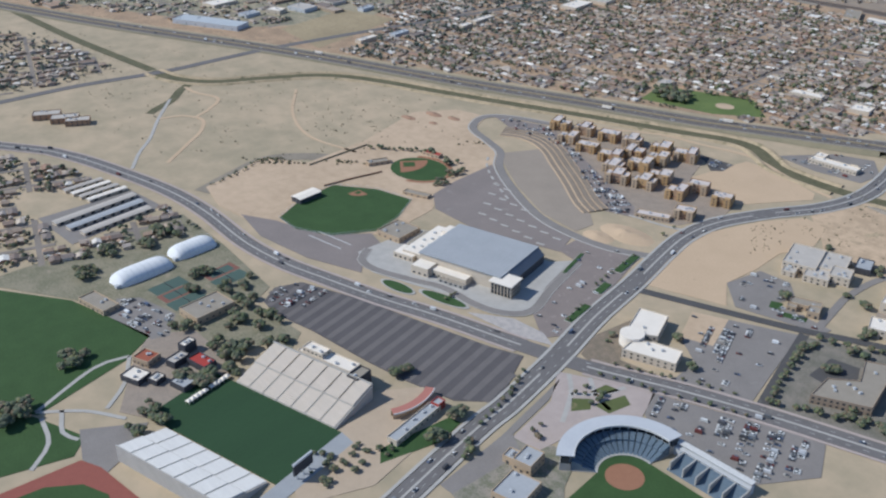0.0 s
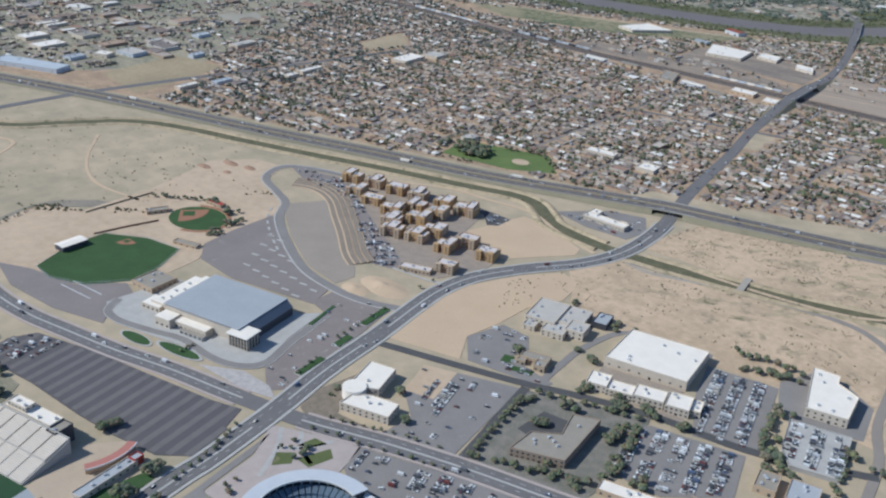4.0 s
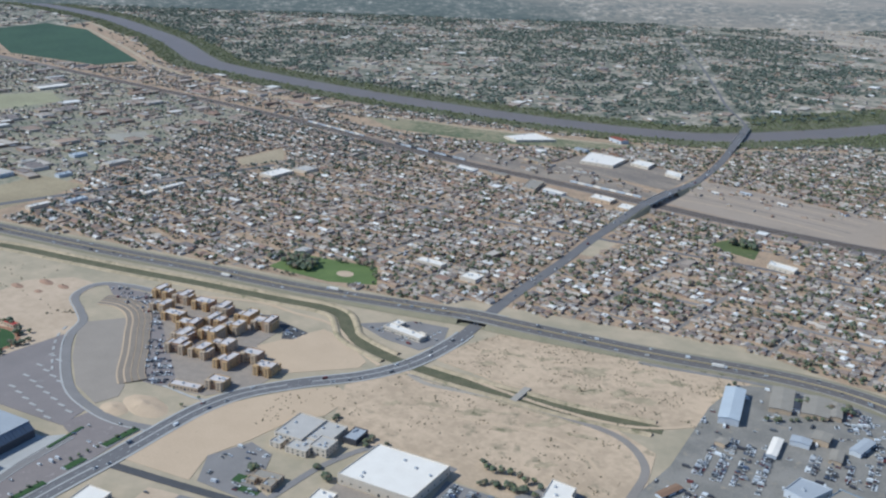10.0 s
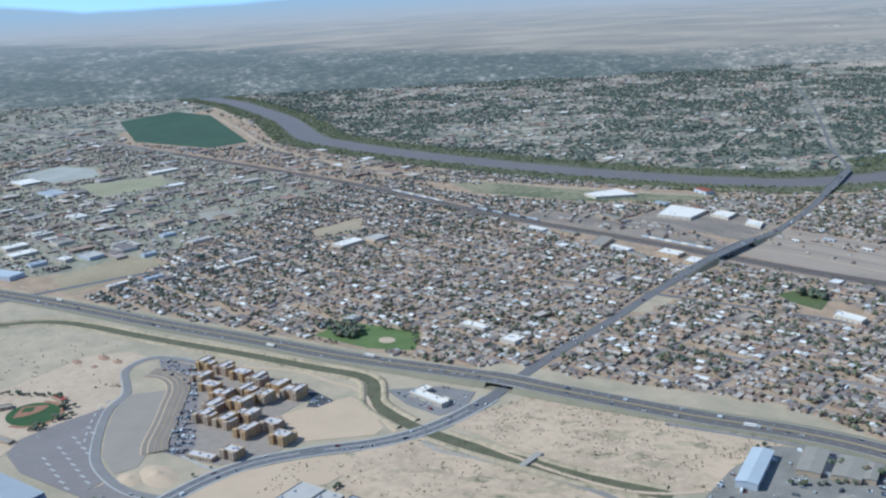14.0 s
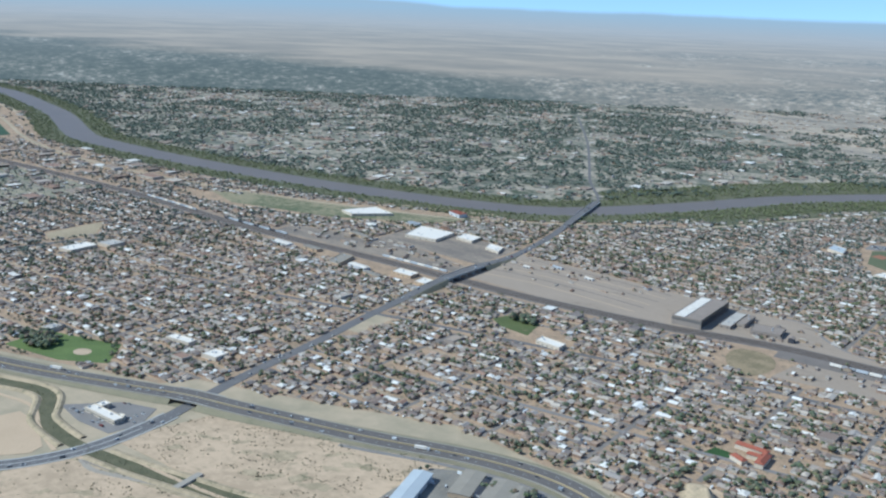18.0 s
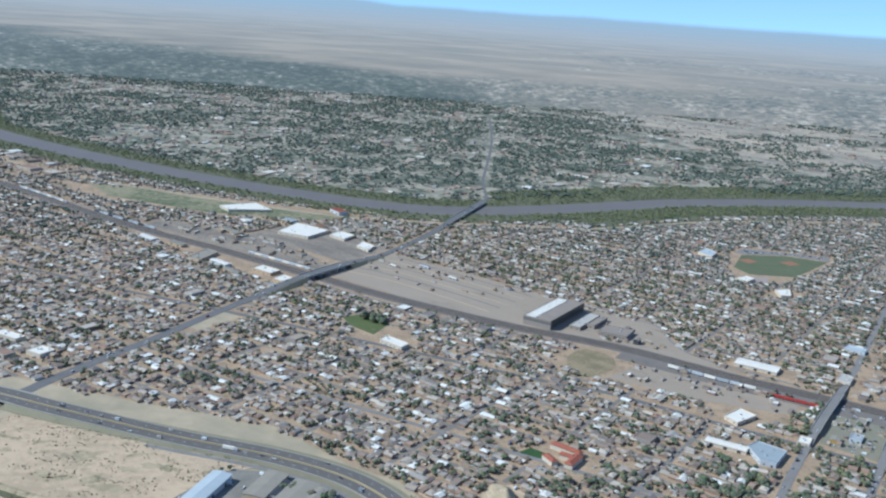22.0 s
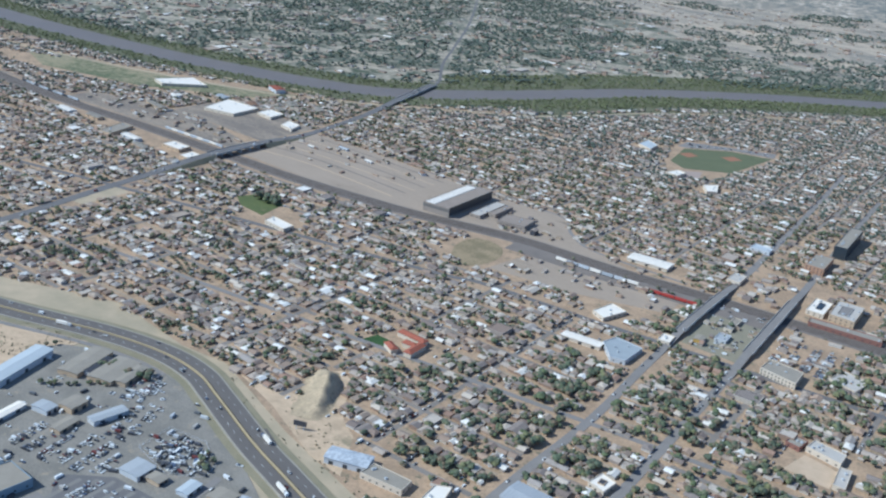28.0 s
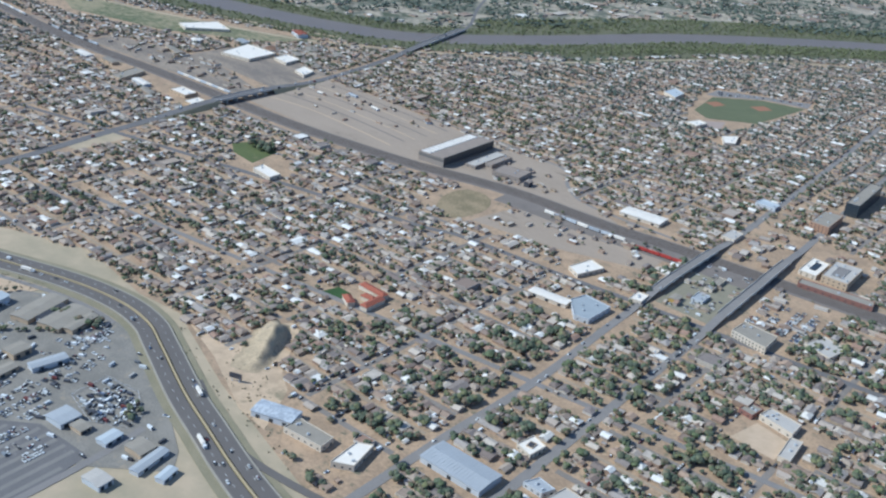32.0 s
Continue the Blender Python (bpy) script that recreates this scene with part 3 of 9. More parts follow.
road("verge_highway", HIGHWAY, 46, 0.06, EARTH_BANK, "dry grassy highway verge", "verge")
for off in (8.3, -8.3):
    road("highway", HIGHWAY, 12.5, 1.3, LANE, "grey divided highway carriageway", offset=off, lift=highway_lift, depth=1.0)
    road("shoulder", HIGHWAY, 1.6, 1.33, mat("dusty_shoulder", (0.37, 0.33, 0.27), (0.29, 0.26, 0.21), scale=0.1, fine=1.0), "pale concrete highway shoulder", "shoulder", offset=off * 1.84, lift=highway_lift, depth=1.2)
road("barrier_median", HIGHWAY, 1.1, 2.1, mat("ochre_barrier", (0.47, 0.37, 0.22), (0.37, 0.30, 0.19), scale=0.1, fine=1.0), "dusty ochre concrete barrier between the carriageways", "barrier", lift=highway_lift, depth=2.0)


def bank(name, line, top, base, z, material, label, lift=None, gap=None):
    """A bank of earth with sloping sides under a road."""
    s = Soup()
    p = np.array(line, float)
    d = np.gradient(p, axis=0)
    d /= np.linalg.norm(d, axis=1)[:, None]
    side = np.stack([-d[:, 1], d[:, 0]], 1)
    prev = None
    for i in range(len(p)):
        h = z + (lift(0, p[i]) if lift else 0.0)
        row = [(*(p[i] + side[i] * o), zz) for o, zz in ((-base / 2 - h * 0.8, -0.25), (-top / 2, h), (top / 2, h), (base / 2 + h * 0.8, -0.25))]
        if prev and not (gap and gap(p[i])):
            s.add(prev + row, [(k, 4 + k, 5 + k, k + 1) for k in range(3)])
        prev = row
    tagged(new(name, s.mesh(name, material)), label, "embankment", kind="structure")


bank("embankment_highway", cut(HIGHWAY, lambda p: -330 < p[0] < 330), 32, 36, 0.4, EARTH_BANK, "grassy earth bank carrying the highway over the avenue", highway_lift, lambda p: math.hypot(p[0] + 6, p[1] - 599) < 17)
bank("embankment_avenue", cut(AVENUE, lambda p: 1030 < p[1] < 1192), 20, 24, -0.3, EARTH_BANK, "earth bank carrying the avenue up to the rail bridge", avenue_lift)
bank("embankment_avenue_west", cut(AVENUE, lambda p: 1300 < p[1] < 1470), 20, 24, -0.3, EARTH_BANK, "earth bank carrying the avenue down from the rail bridge", avenue_lift)
road("ramp", RAMP, 7, 0.5, LANE, "grey asphalt slip road beside the highway", depth=0.7)
road("frontage_road", cut(HIGHWAY, lambda p: 180 < p[0] < 420), 6, 0.2, OLD_ASPHALT, "narrow grey service road beside the highway", offset=-27)
CHANNEL = mat("channel_weeds", (0.155, 0.14, 0.08), (0.10, 0.098, 0.055), scale=0.06, fine=0.6, contrast=0.8)
road("channel_bed", DITCH, 16, -0.02, CHANNEL, "weedy dark green drainage channel floor", "channel")
road("channel_bed_south", DITCH_SOUTH, 16, -0.02, CHANNEL, "weedy dark drainage channel beside houses", "channel")
road("channel_arm", DITCH_ARM, 12, -0.02, CHANNEL, "short weedy arm of the drainage channel", "channel")
road("dirt_track", smooth_line([(36, 434), (64, 430), (104, 445), (141, 461), (175, 469), (211, 478), (240, 483), (262, 482)]), 6.5, 0.03, mat("track_dirt", (0.40, 0.34, 0.27), (0.32, 0.275, 0.22), scale=0.05, fine=0.6, contrast=0.6), "worn grey-tan dirt track along the drainage channel", "track")
tagged(new("culvert_deck", Soup().prism([(150, 463), (157, 465), (150, 499), (143, 497)], -0.1, 1.72).mesh("culvert_deck", mat("dusty_concrete", (0.40, 0.35, 0.29), (0.33, 0.29, 0.24), scale=0.1, fine=1.0))), "dusty concrete culvert deck across the drainage channel", "culvert", kind="structure")


def scrub_patch(cx, cy, a, b, turn, seed):
    """A ragged low patch of dry olive scrub with broken edges."""
    pts = []
    for q in np.linspace(0, 2 * math.pi, 40)[:-1]:
        r = 0.75 + 0.75 * noise.noise((math.cos(q) * 1.7, math.sin(q) * 1.7, seed)) + 0.35 * noise.noise((math.cos(q) * 5, math.sin(q) * 5, seed))
        x, y = a * max(0.2, r) * math.cos(q), b * max(0.2, r) * math.sin(q)
        pts.append((cx + x * math.cos(turn) - y * math.sin(turn), cy + x * math.sin(turn) + y * math.cos(turn)))
    sheet("scrub_patch", pts, 0.05, DRY_SCRUB, "ragged patch of dry olive scrub on sand", "scrub")


DRY_SCRUB = mat("dry_scrub", (0.22, 0.185, 0.11), (0.33, 0.26, 0.165), scale=0.06, fine=0.35, contrast=0.95, spots=(0.125, 0.12, 0.07), spot_at=0.53)
for n, (cx, cy, a, b) in enumerate([(79, 516, 15, 6), (56, 536, 11, 5), (84, 554, 18, 5), (115, 570, 14, 6), (171, 581, 19, 11), (176, 533, 16, 6), (219, 558, 17, 9), (247, 562, 21, 9), (244, 622, 19, 11), (197, 540, 20, 7), (226, 596, 15, 8),
                                    (141, 419, 22, 8), (205, 452, 28, 11), (244, 456, 22, 5), (250, 390, 12, 7), (165, 440, 14, 4), (100, 400, 18, 5), (70, 372, 16, 6), (182, 412, 17, 5), (140, 560, 12, 4), (208, 622, 16, 5)]):
    scrub_patch(cx, cy, a, b, 0.75 + 0.35 * math.sin(n * 2.3), n * 3.7)
road("cross_road", CROSS_ROAD, 15, 0.12, ROAD, "grey asphalt road crossing under the highway")
road("main_street", MAIN_STREET, 9, 0.14, ROAD, "grey asphalt main street through the old town")
road("middle_street", MIDDLE_STREET, 7, 0.13, OLD_ASPHALT, "weathered asphalt street through the old town")
road("dirt_track", smooth_line([(-700, 10), (-690, 40), (-660, 52), (-625, 30), (-600, 0), (-560, -50)]), 5, -0.01, SAND, "sandy track looping over the desert slope", "track")
road("dirt_track", smooth_line([(-793, 100), (-760, 100), (-720, 110), (-690, 80), (-673, 47)]), 5, 0.0, SAND, "sandy track looping over the desert slope", "track")
road("old_runway_strip", smooth_line([(-462, -62), (-480, -10), (-492, 40), (-470, 78), (-430, 110)]), 20, -0.02, mat("grey_dust", (0.31, 0.265, 0.205), (0.24, 0.205, 0.16), scale=0.03, fine=0.3, contrast=0.7), "grey dusty old track beside the ball fields", "track")
road("dirt_track", smooth_line([(-440, 130), (-520, 120), (-600, 150), (-680, 210)]), 4, 0.0, SAND, "sandy track over the desert slope", "track")
road("dirt_track", smooth_line([(60, 540), (110, 560), (170, 600), (220, 640), (270, 668)]), 4, 0.03, SAND, "worn wheel track over the scrub plot", "track")
road("dirt_track", smooth_line([(95, 380), (150, 405), (200, 430), (250, 436), (300, 410)]), 4, 0.03, SAND, "worn wheel track over the sand plot", "track")
for off in (13.0, -13.0):
    bank_line = np.array([along(DITCH, s)[0] + off * np.array([-along(DITCH, s)[1][1], along(DITCH, s)[1][0]]) for s in np.arange(5, length(DITCH), 10)])
    bank("levee_channel", bank_line, 3.0, 7.0, 1.6, SCRUB, "low earth levee beside the drainage channel", None, lambda p: near_line(AVENUE, np.array([p]), 22)[0])
road("rail_bed_sidings", cut(RAILWAY, lambda p: 400 < p[0] < 780), 30, 0.06, RAIL_BED, "brown-grey gravel under the sidings", "railway", offset=-30)
road("rail_bed", RAILWAY, 34, 0.05, RAIL_BED, "brown-grey gravel railway bed", "railway")
bridge_south, bridge_north = hump(1275, 115, 6.0, 45), hump(1300, 120, 6.0, 65)
road("south_avenue", SOUTH_AVE, 9.5, 0.15, OLD_ASPHALT, "grey asphalt street rising over the rails", lift=bridge_south, depth=1.0)
road("north_avenue", NORTH_AVE, 9.5, 0.15, OLD_ASPHALT, "grey asphalt street rising over the rails", lift=bridge_north, depth=1.0)
road("side_road", SIDE_ROAD, 8, 0.15, mat("dusty_lane", (0.30, 0.26, 0.22), (0.24, 0.205, 0.175), scale=0.04, fine=0.6), "grey asphalt side road round the yards")
road("levee_road", LEVEE_ROAD, 11, 0.3, DESERT, "pale dirt road along the river levee", depth=0.5)
road("ring_road", RING_ROAD, 9, 0.15, OLD_ASPHALT, "grey loop road round the parking lot")
road("pavement_ring", RING_ROAD, 1.8, 0.22, CONCRETE, "pale concrete pavement beside the loop road", "pavement", offset=-6)
road("campus_street", CAMPUS_STREET, 9, 0.16, ASPHALT, "dark asphalt street between parking lots")
road("east_street", EAST_STREET, 8, 0.16, ASPHALT, "dark asphalt street between parking lots")
road("south_road", SOUTH_ROAD, 9, 0.12, OLD_ASPHALT, "grey asphalt road beside the yards")
road("yard_street", YARD_STREET, 7, 0.13, OLD_ASPHALT, "grey asphalt street between fenced yards")
road("dirt_track", smooth_line([(-571, -88), (-610, -60), (-644, -29), (-701, 12), (-760, 60)]), 4, 0.0, CONCRETE, "pale dirt track up the desert slope", "track")
road("dirt_track", smooth_line([(62, 470), (120, 474), (200, 485), (262, 505), (300, 540), (318, 575)]), 5, 0.02, SAND, "sandy track beside the drainage channel", "track")
road("dirt_track", smooth_line([(20, 425), (60, 437), (110, 446), (170, 462), (230, 474)]), 5, 0.02, SCRUB, "sandy track beside the drainage channel", "track")
road("dirt_track", smooth_line([(345, 300), (364, 301), (400, 307), (458, 330), (485, 372)]), 9, 0.03, SAND, "sandy track round the storage yards", "track")
road("dirt_track", smooth_line([(-330, 380), (-240, 440), (-180, 452), (-120, 462), (-60, 440), (0, 425)]), 5, 0.03, SAND, "sandy track below the apartments", "track")
road("path_river", smooth_line([(-1100, 1480), (-800, 1560), (-560, 1640), (-420, 1700)]), 6, 0.02, SAND, "sandy path in the riverside meadow", "track")


def lane_marks():
    s = Soup()
    for off in (8.3, -8.3):
        for q in np.arange(2000, length(HIGHWAY) - 900, 14.0):
            p, d = along(HIGHWAY, q)
            side = np.array([-d[1], d[0]])
            c = p + side * off
            s.box(c[0], c[1], 1.3 + highway_lift(0, p), 4.0, 0.35, 0.03, math.atan2(d[1], d[0]))
    tagged(new("lane_dashes", s.mesh("lane_dashes", LANE_PAINT)), "worn white dashed lane lines on the highway", "road marking", kind="stuff")
    for nm, line, offs in (("avenue", cut(AVENUE, lambda p: p[1] < 570), (4.5, -4.5)), ("boulevard", mid_boul, (4.6, -4.6)), ("boulevard", far_boul, (4.6, -4.6))):
        s = Soup()
        for off in offs:
            for q in np.arange(0, length(line), 12.0):
                p, d = along(line, q)
                c = p + np.array([-d[1], d[0]]) * off
                s.box(c[0], c[1], 0.25, 4.0, 0.3, 0.03, math.atan2(d[1], d[0]))
        tagged(new("lane_dashes", s.mesh("lane_dashes", LANE_PAINT)), "worn white dashed lane lines on the road", "road marking", kind="stuff")


lane_marks()


def bridge(name, line, lift, y0, y1, width, label, z=0.25):
    """Deck, parapets and piers of a bridge along a road."""
    deck_line = cut(line, lambda p: y0 <= p[1] <= y1)
    root = thing(name, label, "bridge")
    part("deck", Soup().ribbon(deck_line, width, z - 0.06, 1.6, 0, lift).mesh("deck", CONCRETE), root)
    for off in (width / 2 - 0.3, 0.3 - width / 2):
        part("parapet", Soup().ribbon(deck_line, 0.5, z + 1.1, 1.3, off, lift).mesh("parapet", CONCRETE), root)
    total = length(deck_line)
    for q in np.arange(18, total - 6, 22):
        p, d = along(deck_line, q)
        top = z - 1.6 + lift(0, p)
        if top > 1.5:
            part("pier", Soup().box(p[0], p[1], -0.3, 1.6, width * 0.8, top + 0.3, math.atan2(d[1], d[0])).mesh("pier", CONCRETE), root)


bridge("rail_bridge", AVENUE, avenue_lift, 1185, 1310, 19, "long concrete road bridge over the railway")
bridge("river_bridge", AVENUE, avenue_lift, 1780, 2010, 18.5, "long concrete road bridge over the river")
bridge("rail_bridge", SOUTH_AVE, bridge_south, 1195, 1355, 11.5, "concrete road bridge over the rail yard", 0.15)
bridge("rail_bridge", NORTH_AVE, bridge_north, 1200, 1400, 11.5, "concrete road bridge over the rail yard", 0.15)


def highway_bridge():
    root = thing("highway_bridge", "pair of concrete highway bridge decks over the avenue", "bridge")
    line = cut(HIGHWAY, lambda p: math.hypot(p[0] + 6, p[1] - 599) < 36)
    for off in (8.3, -8.3):
        part("deck", Soup().ribbon(line, 14.0, 1.24, 1.5, off, highway_lift).mesh("deck", CONCRETE), root)
        part("parapet", Soup().ribbon(line, 0.4, 2.2, 1.0, off * 1.9, highway_lift).mesh("parapet", CONCRETE), root)
    p, d = along(AVENUE, 1035)
    for q in (-1, 1):
        part("pier", Soup().box(-6 + 2 * q, 599 + 0.5 * q, -0.2, 1.2, 26, 4.0, math.atan2(22, 66)).mesh("pier", CONCRETE), root)


highway_bridge()


def rails():
    root = thing("railway_track", "rusty railway tracks on a gravel bed", "railway track", kind="structure")
    for off in (-9, -4, 1, 6, 11):
        line = cut(RAILWAY, lambda p: -2200 < p[0] < 1500)
        for g in (-0.72, 0.72):
            part("rail", Soup().ribbon(line, 0.16, 0.42, 0.3, off + g).mesh("rail", STEEL_RAIL), root)
        part("ballast", Soup().ribbon(line, 3.0, 0.2, 0.3, off).mesh("ballast", mat("dark_ballast", (0.175, 0.155, 0.14), (0.12, 0.105, 0.095), scale=0.1, fine=1.0)), root)


rails()
YARD_PLAN = [(-150, 1250), (-165, 1455), (15, 1452), (141, 1440), (280, 1440), (382, 1450), (470, 1360), (560, 1332), (560, 1325), (400, 1316), (235, 1274), (32, 1248)]
sheet("ground_rail_yard", YARD_PLAN, 0.02, mat("yard_gravel", (0.40, 0.315, 0.24), (0.31, 0.245, 0.185), scale=0.02, fine=0.4, contrast=0.5, spots=(0.23, 0.185, 0.14), spot_at=0.62, stretch=(0.0, 0.35, 1.0)), "bare dusty ground of the old rail yard", "ground")
sheet("ground_rail_yard_south", [(-620, 1222), (-640, 1290), (-400, 1345), (-300, 1330), (-175, 1300), (-165, 1255), (-378, 1235)], 0.02, mat("freight_dust", (0.33, 0.265, 0.20), (0.20, 0.165, 0.135), scale=0.02, fine=0.3, contrast=0.9, stretch=(radians(-8), 0.3, 1.3)), "gravel ground of the rail freight yard", "ground")


def mound(name, label, cx, cy, w, d, h, material):
    """A worn hill of bare earth."""
    n = 22
    verts, faces = [], []
    for j in range(n):
        for i in range(n):
            x, y = (i / (n - 1) - 0.5) * w, (j / (n - 1) - 0.5) * d
            r = math.hypot(x / (w / 2), y / (d / 2))
            z = max(0.0, 1 - r) ** 1.2 * h * (1 + 0.5 * noise.noise((x * 0.09, y * 0.09, 2.0))) + 0.25 * noise.noise((x * 0.3, y * 0.3, 1.0)) * max(0.0, 1 - r)
            verts.append((cx + x, cy + y, z - 0.05 - 0.4 * (r > 1)))
    faces = [(j * n + i, j * n + i + 1, j * n + n + i + 1, j * n + n + i) for j in range(n - 1) for i in range(n - 1)]
    tagged(new(name, mesh_of(name, verts, faces, material, True)), label, "mound", kind="structure")


def bluff(name, label, crest, gentle, steep, material):
    """A long bare spur: a gentle side and a steep gullied side meeting along a falling crest."""
    m, k = 26, 22
    verts = []
    crest, gentle, steep = np.array(crest, float), np.array(gentle, float), np.array(steep, float)
    pick = lambda line, u: np.array([np.interp(u, np.linspace(0, 1, len(line)), line[:, c]) for c in range(line.shape[1])])
    for j in range(m):
        u = j / (m - 1)
        top, a, b = pick(crest, u), pick(gentle, u), pick(steep, u)
        end = min(1.0, u / 0.1, (1 - u) / 0.12)
        for i in range(k):
            v = i / (k - 1)
            if v < 0.6:
                f = v / 0.6
                xy, z = a + (top[:2] - a) * f, top[2] * f ** 1.15
            else:
                f = (v - 0.6) / 0.4
                xy, z = top[:2] + (b - top[:2]) * f, top[2] * (1 - f) ** 0.8
                xy = xy + 1.6 * noise.noise((u * 14, 3.0, 0.5)) * math.sin(math.pi * f)
            rough = 0.9 * noise.noise((xy[0] * 0.11, xy[1] * 0.11, 4.0)) + 0.35 * noise.noise((xy[0] * 0.4, xy[1] * 0.4, 1.0))
            edge = min(1.0, 4 * v, 4 * (1 - v)) * end
            verts.append((xy[0], xy[1], max(0.0, (z + rough * 1.3) * edge) - 0.05))
    faces = [(j * k + i, j * k + i + 1, j * k + k + i + 1, j * k + k + i) for j in range(m - 1) for i in range(k - 1)]
    tagged(new(name, mesh_of(name, verts, faces, material, True)), label, "mound", kind="structure")


bluff("sand_hill", "bare eroded sand spur with a steep dark side", [(508, 830, 4), (529, 806, 15), (541, 788, 11), (556, 765, 4), (560, 752, 1)], [(486, 838), (500, 806), (514, 786), (528, 762), (540, 744)], [(516, 836), (540, 816), (551, 798), (565, 774), (568, 758)],
      mat("eroded_hill", (0.47, 0.36, 0.235), (0.33, 0.26, 0.17), scale=0.05, fine=0.4, contrast=0.7, spots=(0.17, 0.15, 0.10), spot_at=0.6))
for bx, by, bw, bd, bh in MOUNDS:
    mound("dirt_heap", "low heap of reddish dug earth", bx, by, bw, bd, bh, mat("red_earth", (0.40, 0.245, 0.16), (0.30, 0.19, 0.125), scale=0.1, fine=0.8))
mound("sand_bank", "bare pink sand bank below the loop road", -92, 196, 60, 34, 4, SAND)
mound("sand_bank", "bare pink sand bank beside the arena lot", -108, 172, 34, 24, 2.5, SAND)
for k, (y0, w) in enumerate(((1300, 2.5), (1330, 3.5), (1352, 2.0), (1378, 3.0), (1402, 2.0), (1426, 3.0))):
    road("yard_track", smooth_line([(-140, y0 - 8 + 4 * k), (-40, y0 + 6), (80, y0 + 2), (170, y0 - 6)]), w, 0.04, RAIL_BED if k % 2 else SAND, "worn wheel track over the old rail yard", "track", depth=0.05)
road("yard_lane", smooth_line([(300, 1442), (390, 1440), (440, 1385), (500, 1352), (640, 1350)]), 5, 0.06, OLD_ASPHALT, "grey lane round the old rail yard", "road", depth=0.1)

# ---- buildings ----
FRAME_WHITE = mat("white_trim", (0.70, 0.69, 0.66), scale=0.5, fine=3.0)
UNIT_METAL = mat("galvanised_unit", (0.50, 0.51, 0.52), (0.40, 0.41, 0.42), scale=0.6, fine=3.0, rough=0.5)
BLUE_ROOF = mat("pale_blue_metal_roof", (0.50, 0.53, 0.545), (0.43, 0.455, 0.47), scale=0.06, fine=0.8, rough=0.6, spec=0.3)
RNG = random.Random(7)
UNIT = Soup().box(0, 0, 0, 2.6, 1.9, 1.3).box(0.2, 0, 1.3, 1.2, 1.2, 0.35).mesh("roof_unit", UNIT_METAL)
WINDOWS = {}


def window_mesh(w, h):
    """A pane set in a raised frame, facing -y."""
    key = (round(w, 1), round(h, 1))
    if key not in WINDOWS:
        s = Soup()
        s.box(0, -0.04, 0, w, 0.1, h, bottom=True)
        WINDOWS[key] = s.mesh("window", GLASS)
    return WINDOWS[key]


def wall_sides(poly):
    n = len(poly)
    area = sum(poly[i][0] * poly[(i + 1) % n][1] - poly[(i + 1) % n][0] * poly[i][1] for i in range(n))
    poly = list(poly) if area > 0 else list(poly)[::-1]
    return [(poly[i], poly[(i + 1) % n]) for i in range(n)]


def inset(poly, d):
    """The polygon drawn in by d."""
    sides = wall_sides(poly)
    out = []
    n = len(sides)
    for i in range(n):
        (a, b), (c, e) = sides[i - 1], sides[i]
        u1, u2 = Vector((b[0] - a[0], b[1] - a[1])).normalized(), Vector((e[0] - c[0], e[1] - c[1])).normalized()
        n1, n2 = Vector((-u1.y, u1.x)), Vector((-u2.y, u2.x))
        m = n1 + n2
        k = d / max(0.3, 0.5 * m.length_squared)
        out.append((c[0] + m.x * k, c[1] + m.y * k))
    return out


